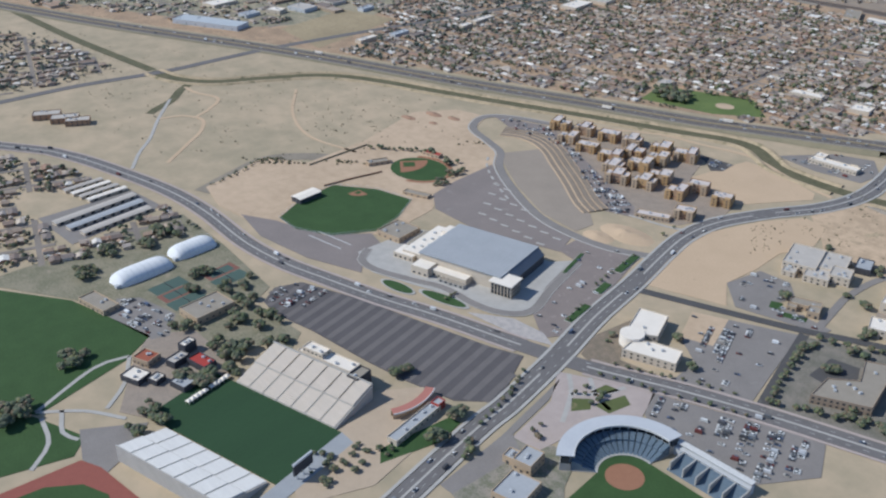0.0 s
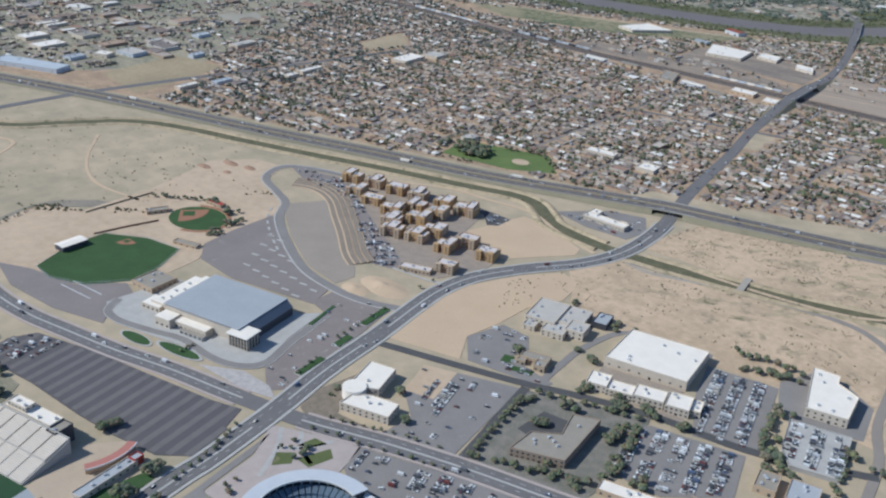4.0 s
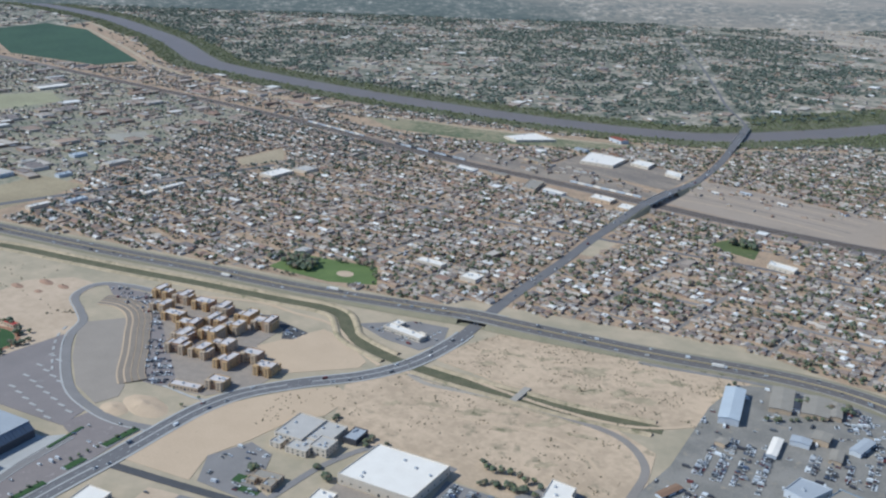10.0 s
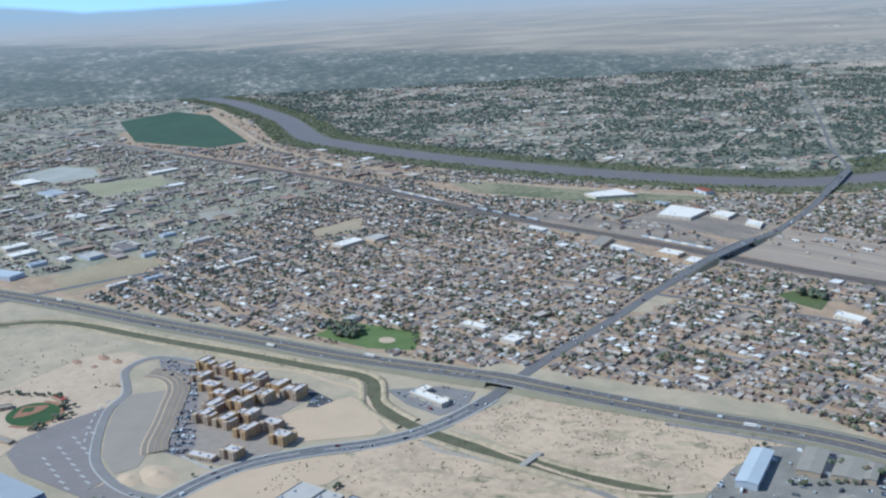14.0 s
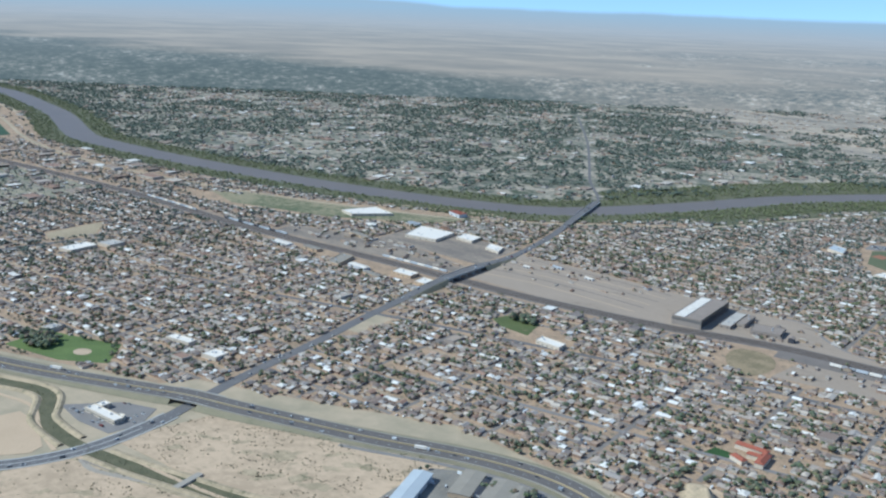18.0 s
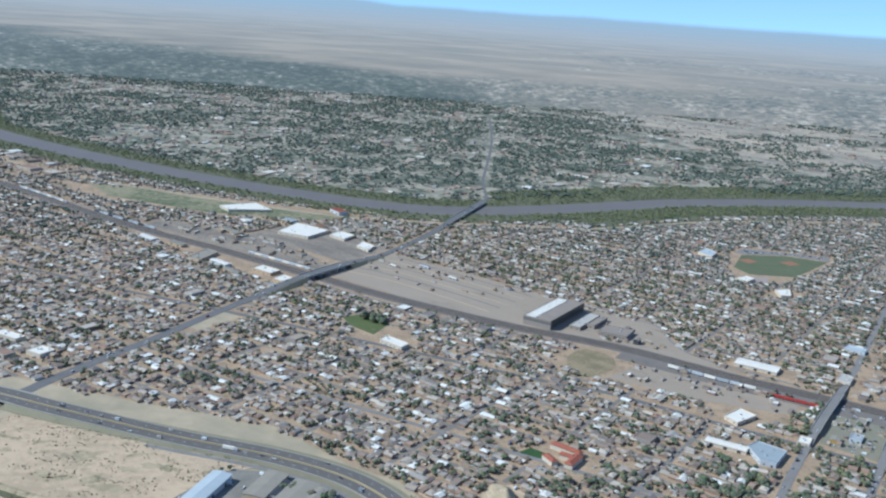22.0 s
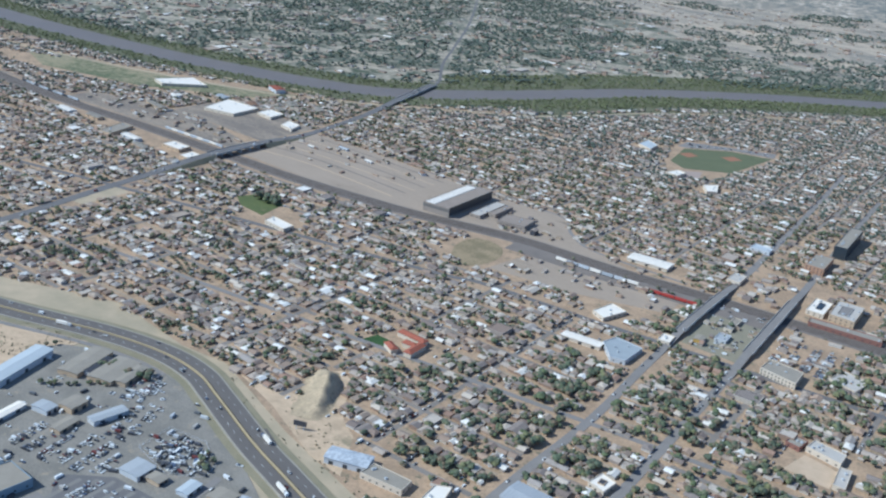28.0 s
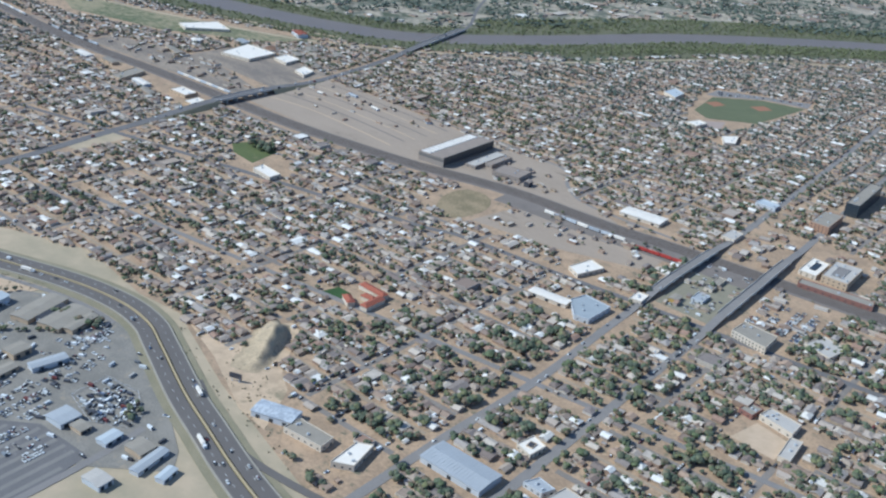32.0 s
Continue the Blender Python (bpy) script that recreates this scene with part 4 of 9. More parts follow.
def block(name, label, category, poly, h, wall=STUCCO, roof=WHITE_ROOF, floors=1, pitch=6.0, units=3, group="", into=None, glass=(1.8, 1.5), parapet=0.8, z0=0.0, doors=True):
    """A flat-roofed building: walls with a parapet, a recessed roof, windows, a door and roof units."""
    cx, cy = sum(p[0] for p in poly) / len(poly), sum(p[1] for p in poly) / len(poly)
    local = [(x - cx, y - cy) for x, y in poly]
    root = into or thing(name, label, category, (cx, cy, 0), group=group)
    if into:
        local = poly
        cx = cy = 0.0
    inner = inset(local, 0.45)
    walls = Soup().prism(local, z0 - 0.25, z0 + h, cap=False)
    sides, ring = wall_sides(local), [s[0] for s in wall_sides(local)]
    n = len(ring)
    walls.add([(x, y, z0 + h) for x, y in ring] + [(x, y, z0 + h) for x, y in inner] + [(x, y, z0 + h - parapet) for x, y in inner],
              [(i, (i + 1) % n, n + (i + 1) % n, n + i) for i in range(n)] + [(n + i, n + (i + 1) % n, 2 * n + (i + 1) % n, 2 * n + i) for i in range(n)])
    part("wall", walls.mesh("wall", wall), root)
    part("roof", Soup().prism(inset(local, 0.4), z0 + h - parapet - 0.4, z0 + h - parapet).mesh("roof", roof), root)
    storey = (h - parapet) / floors
    for k, (a, b) in enumerate(sides):
        run = math.hypot(b[0] - a[0], b[1] - a[1])
        turn = math.atan2(b[1] - a[1], b[0] - a[0])
        count = int(run // pitch)
        for i in range(count):
            t = (i + 0.5) / count
            for f in range(floors):
                m = Matrix.Translation((a[0] + (b[0] - a[0]) * t, a[1] + (b[1] - a[1]) * t, z0 + f * storey + 0.28 * storey)) @ Matrix.Rotation(turn, 4, "Z")
                if doors and f == 0 and i == count // 2 and k in (0, 2):
                    part("door", window_mesh(2.2, min(2.6, 0.6 * storey)), root, at=Matrix.Translation((0, 0, -0.28 * storey)) @ m)
                else:
                    part("window", window_mesh(glass[0], min(glass[1], 0.5 * storey)), root, at=m)
    xs, ys = [p[0] for p in inner], [p[1] for p in inner]
    made = 0
    for _ in range(200):
        if made >= units:
            break
        q = np.array([[RNG.uniform(min(xs), max(xs)), RNG.uniform(min(ys), max(ys))]])
        if inside(inset(local, 3.0), q)[0]:
            part("roof_unit", UNIT, root, at=Matrix.Translation((*q[0], z0 + h - parapet)) @ Matrix.Rotation(RNG.uniform(0, 3), 4, "Z"))
            made += 1
    return root


def rect(cx, cy, w, d, turn=0.0):
    t = radians(turn)
    c, s = math.cos(t), math.sin(t)
    return [(cx + c * a * w / 2 - s * b * d / 2, cy + s * a * w / 2 + c * b * d / 2) for a, b in ((-1, -1), (1, -1), (1, 1), (-1, 1))]


def shed(name, label, cx, cy, w, d, h, turn, wall, roof, rise=1.6, category="shed", group="", doors=3):
    """A long gabled metal building, its ridge along d."""
    root = thing(name, label, category, (cx, cy, 0), radians(turn), group)
    s = Soup().prism([(-w / 2, -d / 2), (w / 2, -d / 2), (w / 2, d / 2), (-w / 2, d / 2)], -0.25, h, cap=False)
    for y in (-d / 2, d / 2):
        s.add([(-w / 2, y, h), (w / 2, y, h), (0, y, h + rise)], [(0, 1, 2)])
    part("wall", s.mesh("wall", wall), root)
    e = 0.6
    drop = rise * e / (w / 2)
    for side in (-1, 1):
        r = Soup()
        x1 = side * (w / 2 + e)
        cuts = []
        for y in np.arange(-d / 2 - e, d / 2 + e - 2.5, 3.2):
            cuts += [(y, 0.0), (y + 2.9, 0.0), (y + 2.95, 0.14), (y + 3.15, 0.14)]
        cuts.append((d / 2 + e, 0.0))
        for y, up in cuts:
            r.v += [(0, y, h + rise + 0.1 + up), (x1, y, h - drop + 0.1 + up)]
        r.f = [(2 * i, 2 * i + 1, 2 * i + 3, 2 * i + 2) for i in range(len(cuts) - 1)]
        n = len(r.v)
        r.v += [(0, -d / 2 - e, h + rise - 0.1), (x1, -d / 2 - e, h - drop - 0.1), (0, d / 2 + e, h + rise - 0.1), (x1, d / 2 + e, h - drop - 0.1)]
        r.f += [(0, n, n + 1, 1), (n - 2, n - 1, n + 3, n + 2), (n, n + 2, n + 3, n + 1)]
        part("roof_slope", r.mesh("roof_slope", roof), root)
    for k in range(doors):
        y = -d / 2 + d * (k + 0.5) / doors
        part("door", window_mesh(min(4.0, d / doors * 0.5), min(3.6, h * 0.7)), root, at=Matrix.Translation((w / 2, y, 0)) @ Matrix.Rotation(math.pi / 2, 4, "Z"))
        part("door", window_mesh(min(4.0, d / doors * 0.5), min(3.6, h * 0.7)), root, at=Matrix.Translation((-w / 2, y, 0)) @ Matrix.Rotation(-math.pi / 2, 4, "Z"))
    return root


# the arena and its grounds
def arena():
    cx, cy, t = -142, 49, radians(14.5)
    root = thing("arena", "large low arena with pale grey metal roof and glazed entrance", "arena", (cx, cy, 0), t)
    W, D = 96, 68
    part("wall", Soup().prism([(-W / 2, -D / 2), (W / 2 - 9, -D / 2), (W / 2 - 9, D / 2), (-W / 2, D / 2)], -0.25, 13.5, cap=False).mesh("wall", PALE_STUCCO), root)
    n = 24
    xs = np.linspace(-W / 2 - 1, W / 2 - 10, n + 1)
    panel = Soup().box(0, 0, 13.5, (xs[1] - xs[0]) - 0.12, D + 2, 1.1).box((xs[1] - xs[0]) / 2 - 0.1, 0, 14.6, 0.2, D + 2, 0.12).mesh("roof_panel", GREY_ROOF)
    for a, b in zip(xs[:-1], xs[1:]):
        part("roof_panel", panel, root, at=Matrix.Translation(((a + b) / 2, 0, 0)))
    # the sloping north flank in standing-seam metal
    ys = np.linspace(-D / 2 + 12, D / 2, 15)
    seam = mat("dark_seam_metal", (0.16, 0.18, 0.21), (0.12, 0.135, 0.16), scale=0.1, fine=1.0, rough=0.4, spec=0.5)
    for a, b in zip(ys[:-1], ys[1:]):
        q = [(W / 2 - 9.8, a, 14.2), (W / 2 - 3, a, 8.5), (W / 2 - 3, b - 0.25, 8.5), (W / 2 - 9.8, b - 0.25, 14.2)]
        part("flank_panel", Soup().add(q + [(x, y, z - 0.5) for x, y, z in q], [(0, 1, 2, 3), (7, 6, 5, 4), (0, 4, 5, 1), (1, 5, 6, 2), (2, 6, 7, 3), (3, 7, 4, 0)]).mesh("flank_panel", seam), root, "dark sloping seam-metal panel")
    part("flank_wall", Soup().box(W / 2 - 6.5, 6, -0.25, 6, D - 12, 8.7).mesh("flank_wall", DARK_WALL), root)
    # the corner entrance
    tower = part("entrance", Soup().box(W / 2 - 6, -D / 2 + 2, -0.25, 20, 16, 12.6).mesh("entrance", GLASS), root, "glazed corner entrance hall")
    part("canopy", Soup().box(W / 2 - 6, -D / 2 + 1, 12.4, 23, 20, 0.9, 0, True).mesh("canopy", WHITE_ROOF), root, "white flat canopy")
    col = Soup().box(0, 0, -0.2, 0.7, 0.7, 12.5).mesh("column", PALE_STUCCO)
    for k in range(7):
        part("column", col, root, at=Matrix.Translation((W / 2 - 16 + k * 3.3, -D / 2 - 7, 0)))
    for k in range(4):
        part("column", col, root, at=Matrix.Translation((W / 2 + 4.5, -D / 2 - 5 + k * 4, 0)))
    mull = Soup().box(0, 0, 0, 20.3, 16.3, 0.35).mesh("mullion", STEEL)
    for z in (3.5, 7.0, 10.2):
        part("mullion", mull, root, at=Matrix.Translation((W / 2 - 6, -D / 2 + 2, z)))
    # cream wings along the front and the south side
    for x, y, w, d, h, m in ((-W / 2 - 12, 2, 24, 60, 7.5, PALE_STUCCO), (-W / 2 - 20, -24, 22, 18, 5.5, PALE_STUCCO), (-W / 2 - 5, 26, 12, 14, 11, WHITE_ROOF), (-18, -D / 2 - 5, 52, 10, 6.5, PALE_STUCCO),
                             (-38, -D / 2 - 8, 18, 15, 8.5, PALE_STUCCO), (-4, -D / 2 - 13, 26, 6, 3.0, CONCRETE), (-W / 2 - 27, 6, 10, 30, 4.5, PALE_STUCCO)):
        wing = part("wing", Soup().box(x, y, -0.25, w, d, h + 0.25).mesh("wing", m), root, "cream stucco wing")
        part("wing_roof", Soup().box(x, y, h + 0.005, w - 1, d - 1, 0.2).mesh("wing_roof", WHITE_ROOF if h > 5 else TAN_ROOF), wing)
        for k in range(int(w // 5)):
            part("window", window_mesh(2.4, 2.0), wing, at=Matrix.Translation((x - w / 2 + (k + 0.5) * w / int(w // 5), y - d / 2, 1.2)))
        for k in range(int(d // 6)):
            part("window", window_mesh(2.4, 2.0), wing, at=Matrix.Translation((x - w / 2, y - d / 2 + (k + 0.5) * 6, 1.2)) @ Matrix.Rotation(-math.pi / 2, 4, "Z"))
    for k in range(9):
        part("roof_unit", UNIT, root, at=Matrix.Translation((-W / 2 - 12 + (k % 3) * 5 - 5, -20 + k * 6, 7.7)))


arena()
block("annex", "low tan brick annex building beside the arena", "annex", rect(-243, 31, 29, 31, 8), 6, STUCCO, TAN_ROOF, units=5)
sheet("pavement_arena", [(-240, -22), (-200, -36), (-160, -24), (-125, -12), (-92, -10), (-66, 2), (-56, 22), (-76, 62), (-92, 116), (-104, 98), (-200, 74), (-240, 50)], 0.14, CONCRETE, "pale concrete plaza round the arena", "pavement")
ARENA_DRIVE = smooth_line([(-238, -10), (-226, -28), (-202, -31), (-163, -18), (-135, -7), (-96, -6), (-70, 2), (-56, 22), (-70, 62), (-86, 116)])
road("arena_drive", ARENA_DRIVE, 7.5, 0.2, OLD_ASPHALT, "grey drive curving past the arena front")
road("kerb_drive", ARENA_DRIVE, 0.7, 0.34, CONCRETE, "pale concrete kerb along the drive", "kerb", offset=4.2)
road("kerb_drive", ARENA_DRIVE, 0.7, 0.34, CONCRETE, "pale concrete kerb along the drive", "kerb", offset=-4.2)


def leafy_island(cx, cy, a, b, turn, label, material=LAWN):
    t = radians(turn)
    ring = lambda k: [(cx + math.cos(t) * a * k * math.cos(q) - math.sin(t) * b * k * math.sin(q), cy + math.sin(t) * a * k * math.cos(q) + math.cos(t) * b * k * math.sin(q)) for q in np.linspace(0, 2 * math.pi, 28)[:-1]]
    root = thing("planted_island", label, "planted island", kind="structure")
    part("kerb", Soup().prism(ring(1.0), -0.2, 0.32).mesh("kerb", CONCRETE), root)
    part("lawn", Soup().prism(ring(0.86), 0.0, 0.4).mesh("lawn", material), root)


leafy_island(-164, -36, 20, 7, 8, "kidney-shaped lawn island with a pale kerb")
leafy_island(-121, -20, 27, 7, 12, "long lawn island with a pale kerb")
ARENA_LOT = [(-92, 118), (-76, 62), (-56, 22), (-22, -2), (-14, 10), (-26, 68), (-40, 120), (-56, 172), (-84, 160), (-118, 152), (-116, 122)]
sheet("parking_arena", ARENA_LOT, 0.04, mat("brown_asphalt", (0.27, 0.225, 0.20), (0.21, 0.175, 0.16), scale=0.05, fine=0.8, spots=(0.36, 0.31, 0.28), spot_at=0.62), "brown-grey asphalt parking lot beside the arena", "parking lot")
for x, y, w, d, a in ((-54, 148, 9, 40, 11), (-40, 96, 9, 22, 11), (-27, 48, 8, 34, 10), (-88, 112, 5, 44, 18)):
    root = thing("planting_strip", "clipped green planting strip with a concrete kerb", "planting strip", (x, y, 0), radians(a), kind="structure")
    part("kerb", Soup().box(0, 0, -0.2, w, d, 0.5).mesh("kerb", CONCRETE), root)
    part("hedge", Soup().box(0, 0, 0, w - 1.6, d - 1.6, 0.9).mesh("hedge", LAWN), root)
sheet("plaza_corner", [(-58, 2), (-26, 4), (-8, -4), (-34, -14), (-70, -18), (-92, -20)], 0.1, mat("pale_plaza", (0.50, 0.45, 0.41), (0.36, 0.33, 0.31), scale=0.2, fine=1.2, contrast=0.8), "pale mottled paving and planting at the road corner", "paving")
WEST_LOT = [(-262, 96), (-290, 118), (-300, 160), (-306, 222), (-245, 188), (-180, 160), (-124, 151), (-112, 120), (-205, 94)]
sheet("parking_west", WEST_LOT, 0.05, mat("taupe_asphalt", (0.265, 0.225, 0.205), (0.21, 0.18, 0.165), scale=0.03, fine=0.6, spots=(0.28, 0.25, 0.23), spot_at=0.63), "wide taupe asphalt parking lot", "parking lot")
sheet("ground_lot_slope", [(-326, 250), (-300, 300), (-240, 262), (-178, 214), (-146, 205), (-128, 188), (-130, 164), (-180, 170), (-245, 200), (-296, 232)], 0.02, mat("grey_gravel", (0.355, 0.295, 0.235), (0.28, 0.235, 0.19), scale=0.03, fine=0.5), "grey gravel slope inside the loop road", "ground")


def lot_islands():
    mesh = Soup().box(0, 0, -0.1, 9, 2.6, 0.45).mesh("kerb_island", CONCRETE)
    for row in range(4):
        for k in range(9):
            x, y = -262 + row * 4 + k * 17 + row * 10, 186 - row * 21 + k * 3.0 - k * k * 0.25 * 0 - k * 4.0
            if inside(WEST_LOT, np.array([[x, y]]))[0]:
                tagged(new("kerb_island", mesh), "pale concrete kerb island in the parking lot", "kerb island", group="parking lot islands").matrix_basis = pose(x, y, 0.05, 0, 0, 14)
    for q in np.arange(30, 250, 17):
        p, d = along(RING_ROAD, q + 120)
        c = p + np.array([-d[1], d[0]]) * -14
        if c[1] < 240:
            tagged(new("kerb_island", mesh), "pale concrete kerb island in the parking lot", "kerb island", group="parking lot islands").matrix_basis = pose(c[0], c[1], 0.05, 0, 0, math.degrees(math.atan2(d[1], d[0])))


lot_islands()
TERRACE_EARTH = mat("terrace_earth", (0.29, 0.235, 0.18), (0.215, 0.175, 0.135), scale=0.05, fine=0.6, contrast=0.6)
TERRACE = smooth_line([(-372, 306), (-348, 318), (-318, 318), (-288, 306), (-255, 284), (-212, 256), (-170, 226), (-146, 214)])
for k in range(4):
    road("terrace_step", TERRACE, 5.9, 0.3 + 0.35 * k, TERRACE_EARTH, "dark weedy terrace step on the slope", "terrace", offset=-10.5 + 7 * k, depth=0.6 + 0.35 * k)
for k in range(5):
    road("terrace_kerb", TERRACE, 1.6 if k < 2 else 0.6, 0.34 + 0.35 * min(k, 3), SAND, "thin pale kerb of sand between terrace steps", "terrace", offset=-14 + 7 * k, depth=0.65 + 0.35 * k)
sheet("ground_apartment_lot", [(-420, 338), (-342, 362), (-206, 292), (-126, 252), (-112, 232), (-140, 222), (-182, 246), (-240, 284), (-300, 318), (-360, 317)], 0.06, mat("taupe_asphalt", (0.2, 0.2, 0.2)), "taupe asphalt parking lot below the apartments", "parking lot")
sheet("ground_apartments", [(-342, 362), (-300, 398), (-225, 412), (-150, 412), (-132, 360), (-58, 335), (-52, 300), (-70, 250), (-112, 232), (-126, 252), (-206, 292)], 0.03, mat("tan_paving", (0.35, 0.285, 0.225), (0.26, 0.215, 0.175), scale=0.1, fine=0.8, contrast=0.7), "tan paved ground between the apartment blocks", "paving")
sheet("pavement_apartment_back", [(-225, 412), (-150, 412), (-128, 392), (-118, 400), (-120, 425), (-190, 424)], 0.07, ASPHALT, "dark asphalt drive behind the apartments", "parking lot")
road("pavement_apartments", smooth_line([(-118, 232), (-60, 246), (-44, 288), (-20, 330)]), 3, 0.12, CONCRETE, "pale concrete path beside the apartments", "pavement")
APARTMENTS = [(-330, 367), (-299, 376), (-266, 383), (-296, 341), (-262, 338), (-236, 389), (-200, 396), (-166, 398), (-213, 363), (-181, 365), (-225, 335), (-203, 313), (-184, 337), (-180, 291), (-150, 327),
              (-152, 302), (-113, 306), (-105, 335), (-70, 326), (-78, 272)]


def apartments():
    rnd = random.Random(3)
    for k, (x, y) in enumerate(APARTMENTS):
        t = 20 + rnd.uniform(-3, 3)
        w, d, h = rnd.uniform(19, 28), rnd.uniform(13, 17), rnd.choice((8.6, 9.2, 10.4))
        root = thing("apartment_block", ("tan" if k % 2 else "brown-fronted tan") + " stucco apartment block with stepped flat roofs", "apartment block", (x, y, 0), radians(t), group="apartment blocks on the hillside")
        block("", "", "", rect(0, 0, w, d), h, (STUCCO, mat("ochre_stucco", (0.50, 0.33, 0.165), (0.43, 0.28, 0.14), scale=0.2, fine=2.0), mat("rust_stucco", (0.42, 0.28, 0.18), (0.35, 0.23, 0.15), scale=0.2, fine=2.0))[k % 3], mat("mauve_grey_roof", (0.64, 0.57, 0.52), (0.53, 0.465, 0.43), scale=0.1, fine=1.0), floors=3, pitch=4.2, units=3, into=root, glass=(1.5, 1.4))
        cw, cd, ch = rnd.uniform(9, 13), d + rnd.uniform(5, 9), h + rnd.choice((-2.6, 1.4, 2.2))
        block("", "", "", rect(rnd.choice((-0.22, 0.0, 0.24)) * w, rnd.uniform(1.0, 3.0), cw, cd), ch, (mat("ochre_stucco", (0.5, 0.3, 0.2)), mat("rust_stucco", (0.4, 0.3, 0.2)), STUCCO)[k % 3], mat("mauve_grey_roof", (0.4, 0.4, 0.4)), floors=2, pitch=9, units=1, into=root, glass=(1.5, 1.4), doors=False)
        for sx in (-1, 1):
            bay = part("tower_bay", Soup().box(sx * w * 0.33, -d / 2 - 1.6, -0.25, 6.0, 4.6, h + 1.0).mesh("tower_bay", (STUCCO, mat("ochre_stucco", (0.50, 0.33, 0.165), (0.43, 0.28, 0.14), scale=0.2, fine=2.0))[(k + sx) % 2]), root, "ochre stucco stair tower")
            for f in range(3):
                part("window", window_mesh(1.6, 1.5), bay, at=Matrix.Translation((sx * w * 0.33, -d / 2 - 3.9, 1.2 + f * 3.1)))
            part("balcony", Soup().box(sx * w * 0.1, -d / 2 - 0.9, 3.0, 3.6, 1.8, 1.1, 0, True).mesh("balcony", BROWN_STUCCO), root)


apartments()
block("leasing_office", "low tan stucco office before the apartments", "office", rect(-98, 246, 34, 11, 24), 4.5, STUCCO, mat("mauve_grey_roof", (0.4, 0.4, 0.4)), units=2, pitch=4)
root = thing("motel", "low white-roofed motel in an L round its court", "motel", (-42, 506, 0), radians(3))
block("", "", "", rect(2, -2, 56, 13), 5.5, PALE_STUCCO, WHITE_ROOF, pitch=4, units=3, into=root)
block("", "", "", rect(-20, 11, 13, 13), 5.5, PALE_STUCCO, WHITE_ROOF, pitch=4, units=1, into=root)
block("", "", "", rect(20, 7, 10, 6), 4.5, PALE_STUCCO, WHITE_ROOF, pitch=4, units=0, into=root)
sheet("parking_motel", [(-102, 486), (-60, 540), (-18, 556), (6, 520), (2, 484), (-50, 478)], 0.04, OLD_ASPHALT, "grey asphalt forecourt of the motel", "parking lot")

# ball fields
FIELD_SOFT = [(-352, -36), (-376, 10), (-381, 54), (-340, 82), (-295, 92), (-272, 55), (-262, 19), (-285, -20), (-320, -38)]
sheet("lawn_ball_field", FIELD_SOFT, 0.08, LAWN, "mown green outfield of the larger ball field", "lawn")


def diamond(cx, cy, r, turn, name="infield"):
    t = radians(turn)
    pts = [(cx, cy)] + [(cx + r * math.cos(t + q), cy + r * math.sin(t + q)) for q in np.linspace(-0.8, 0.8, 12)]
    sheet(name, pts, 0.12, CLAY, "reddish clay infield of a ball field", "infield")
    c2 = (cx + r * 0.45 * math.cos(t), cy + r * 0.45 * math.sin(t))
    sheet("infield_grass", rect(*c2, r * 0.42, r * 0.42, turn + 45), 0.16, LAWN, "square of lawn inside the infield", "lawn")


diamond(-352, 66, 15, -45)
sheet("lawn_small_field", [(c[0], c[1]) for c in [(-352 + 36 * math.cos(q), 152 + 30 * math.sin(q)) for q in np.linspace(0, 2 * math.pi, 30)[:-1]]], 0.08, LAWN, "mown green lawn of the small ball field", "lawn")
diamond(-384, 150, 32, 8)
road("warning_track", np.array([(-352 + 39 * math.cos(q), 152 + 33 * math.sin(q)) for q in np.linspace(-1.2, 2.4, 24)]), 5, 0.1, CLAY, "reddish clay running strip round the small field", "track")


def fence(name, label, pts, h=2.4, step=8.0, group=""):
    line = np.array(pts, float)
    root = thing(name, label, "fence", group=group)
    post = Soup().box(0, 0, -0.25, 0.14, 0.14, h + 0.25).mesh("post", STEEL)
    for q in np.arange(0, length(line), step):
        p, d = along(line, q)
        part("post", post, root, at=Matrix.Translation((*p, 0)))
    for z in (0.15, h * 0.5, h):
        part("rail", Soup().ribbon(line, 0.1, z, 0.1).mesh("rail", STEEL), root)


road("wall_field", np.array([(-444, 66), (-447, 110), (-449, 154)]), 0.6, 1.6, EARTH_BANK, "low weathered wall beyond the ball fields", "wall", depth=1.8)
road("wall_field", np.array([(-385, 44), (-380, 80), (-373, 115)]), 0.5, 1.8, BROWN_STUCCO, "low brown wall between the ball fields", "wall", depth=2.0)
fence("field_fence", "thin steel fence round the ball field", FIELD_SOFT + FIELD_SOFT[:1])
shed("field_shed", "white-roofed shelter beside the ball field", -372, 12, 14, 29, 5.5, 6, DARK_WALL, WHITE_ROOF, 0.8, "shelter")
block("dugout", "low tan dugout beside the ball field", "dugout", rect(-300, 104, 30, 9, 20), 3.2, STUCCO, TAN_ROOF, units=0)
block("bleachers", "low tan stand beside the small field", "stand", rect(-396, 128, 10, 26, -20), 4, STUCCO, TAN_ROOF, units=1)
block("club_house", "low red-roofed house behind the small field", "house", rect(-372, 190, 24, 9, 10), 4, STUCCO, RED, units=0)
sheet("parking_field", [(-385, -60), (-330, -72), (-262, -64), (-206, -44), (-228, -24), (-240, 6), (-262, 12), (-290, -25), (-350, -42)], 0.05, mat("taupe_asphalt", (0.2, 0.2, 0.2)), "taupe asphalt lot beside the ball field", "parking lot")
for y in (-36, -24):
    road("parking_line", np.array([(-300, y), (-256, y + 6)]), 1.2, 0.1, LANE_PAINT, "pale painted line in the lot", "road marking", depth=0.1)

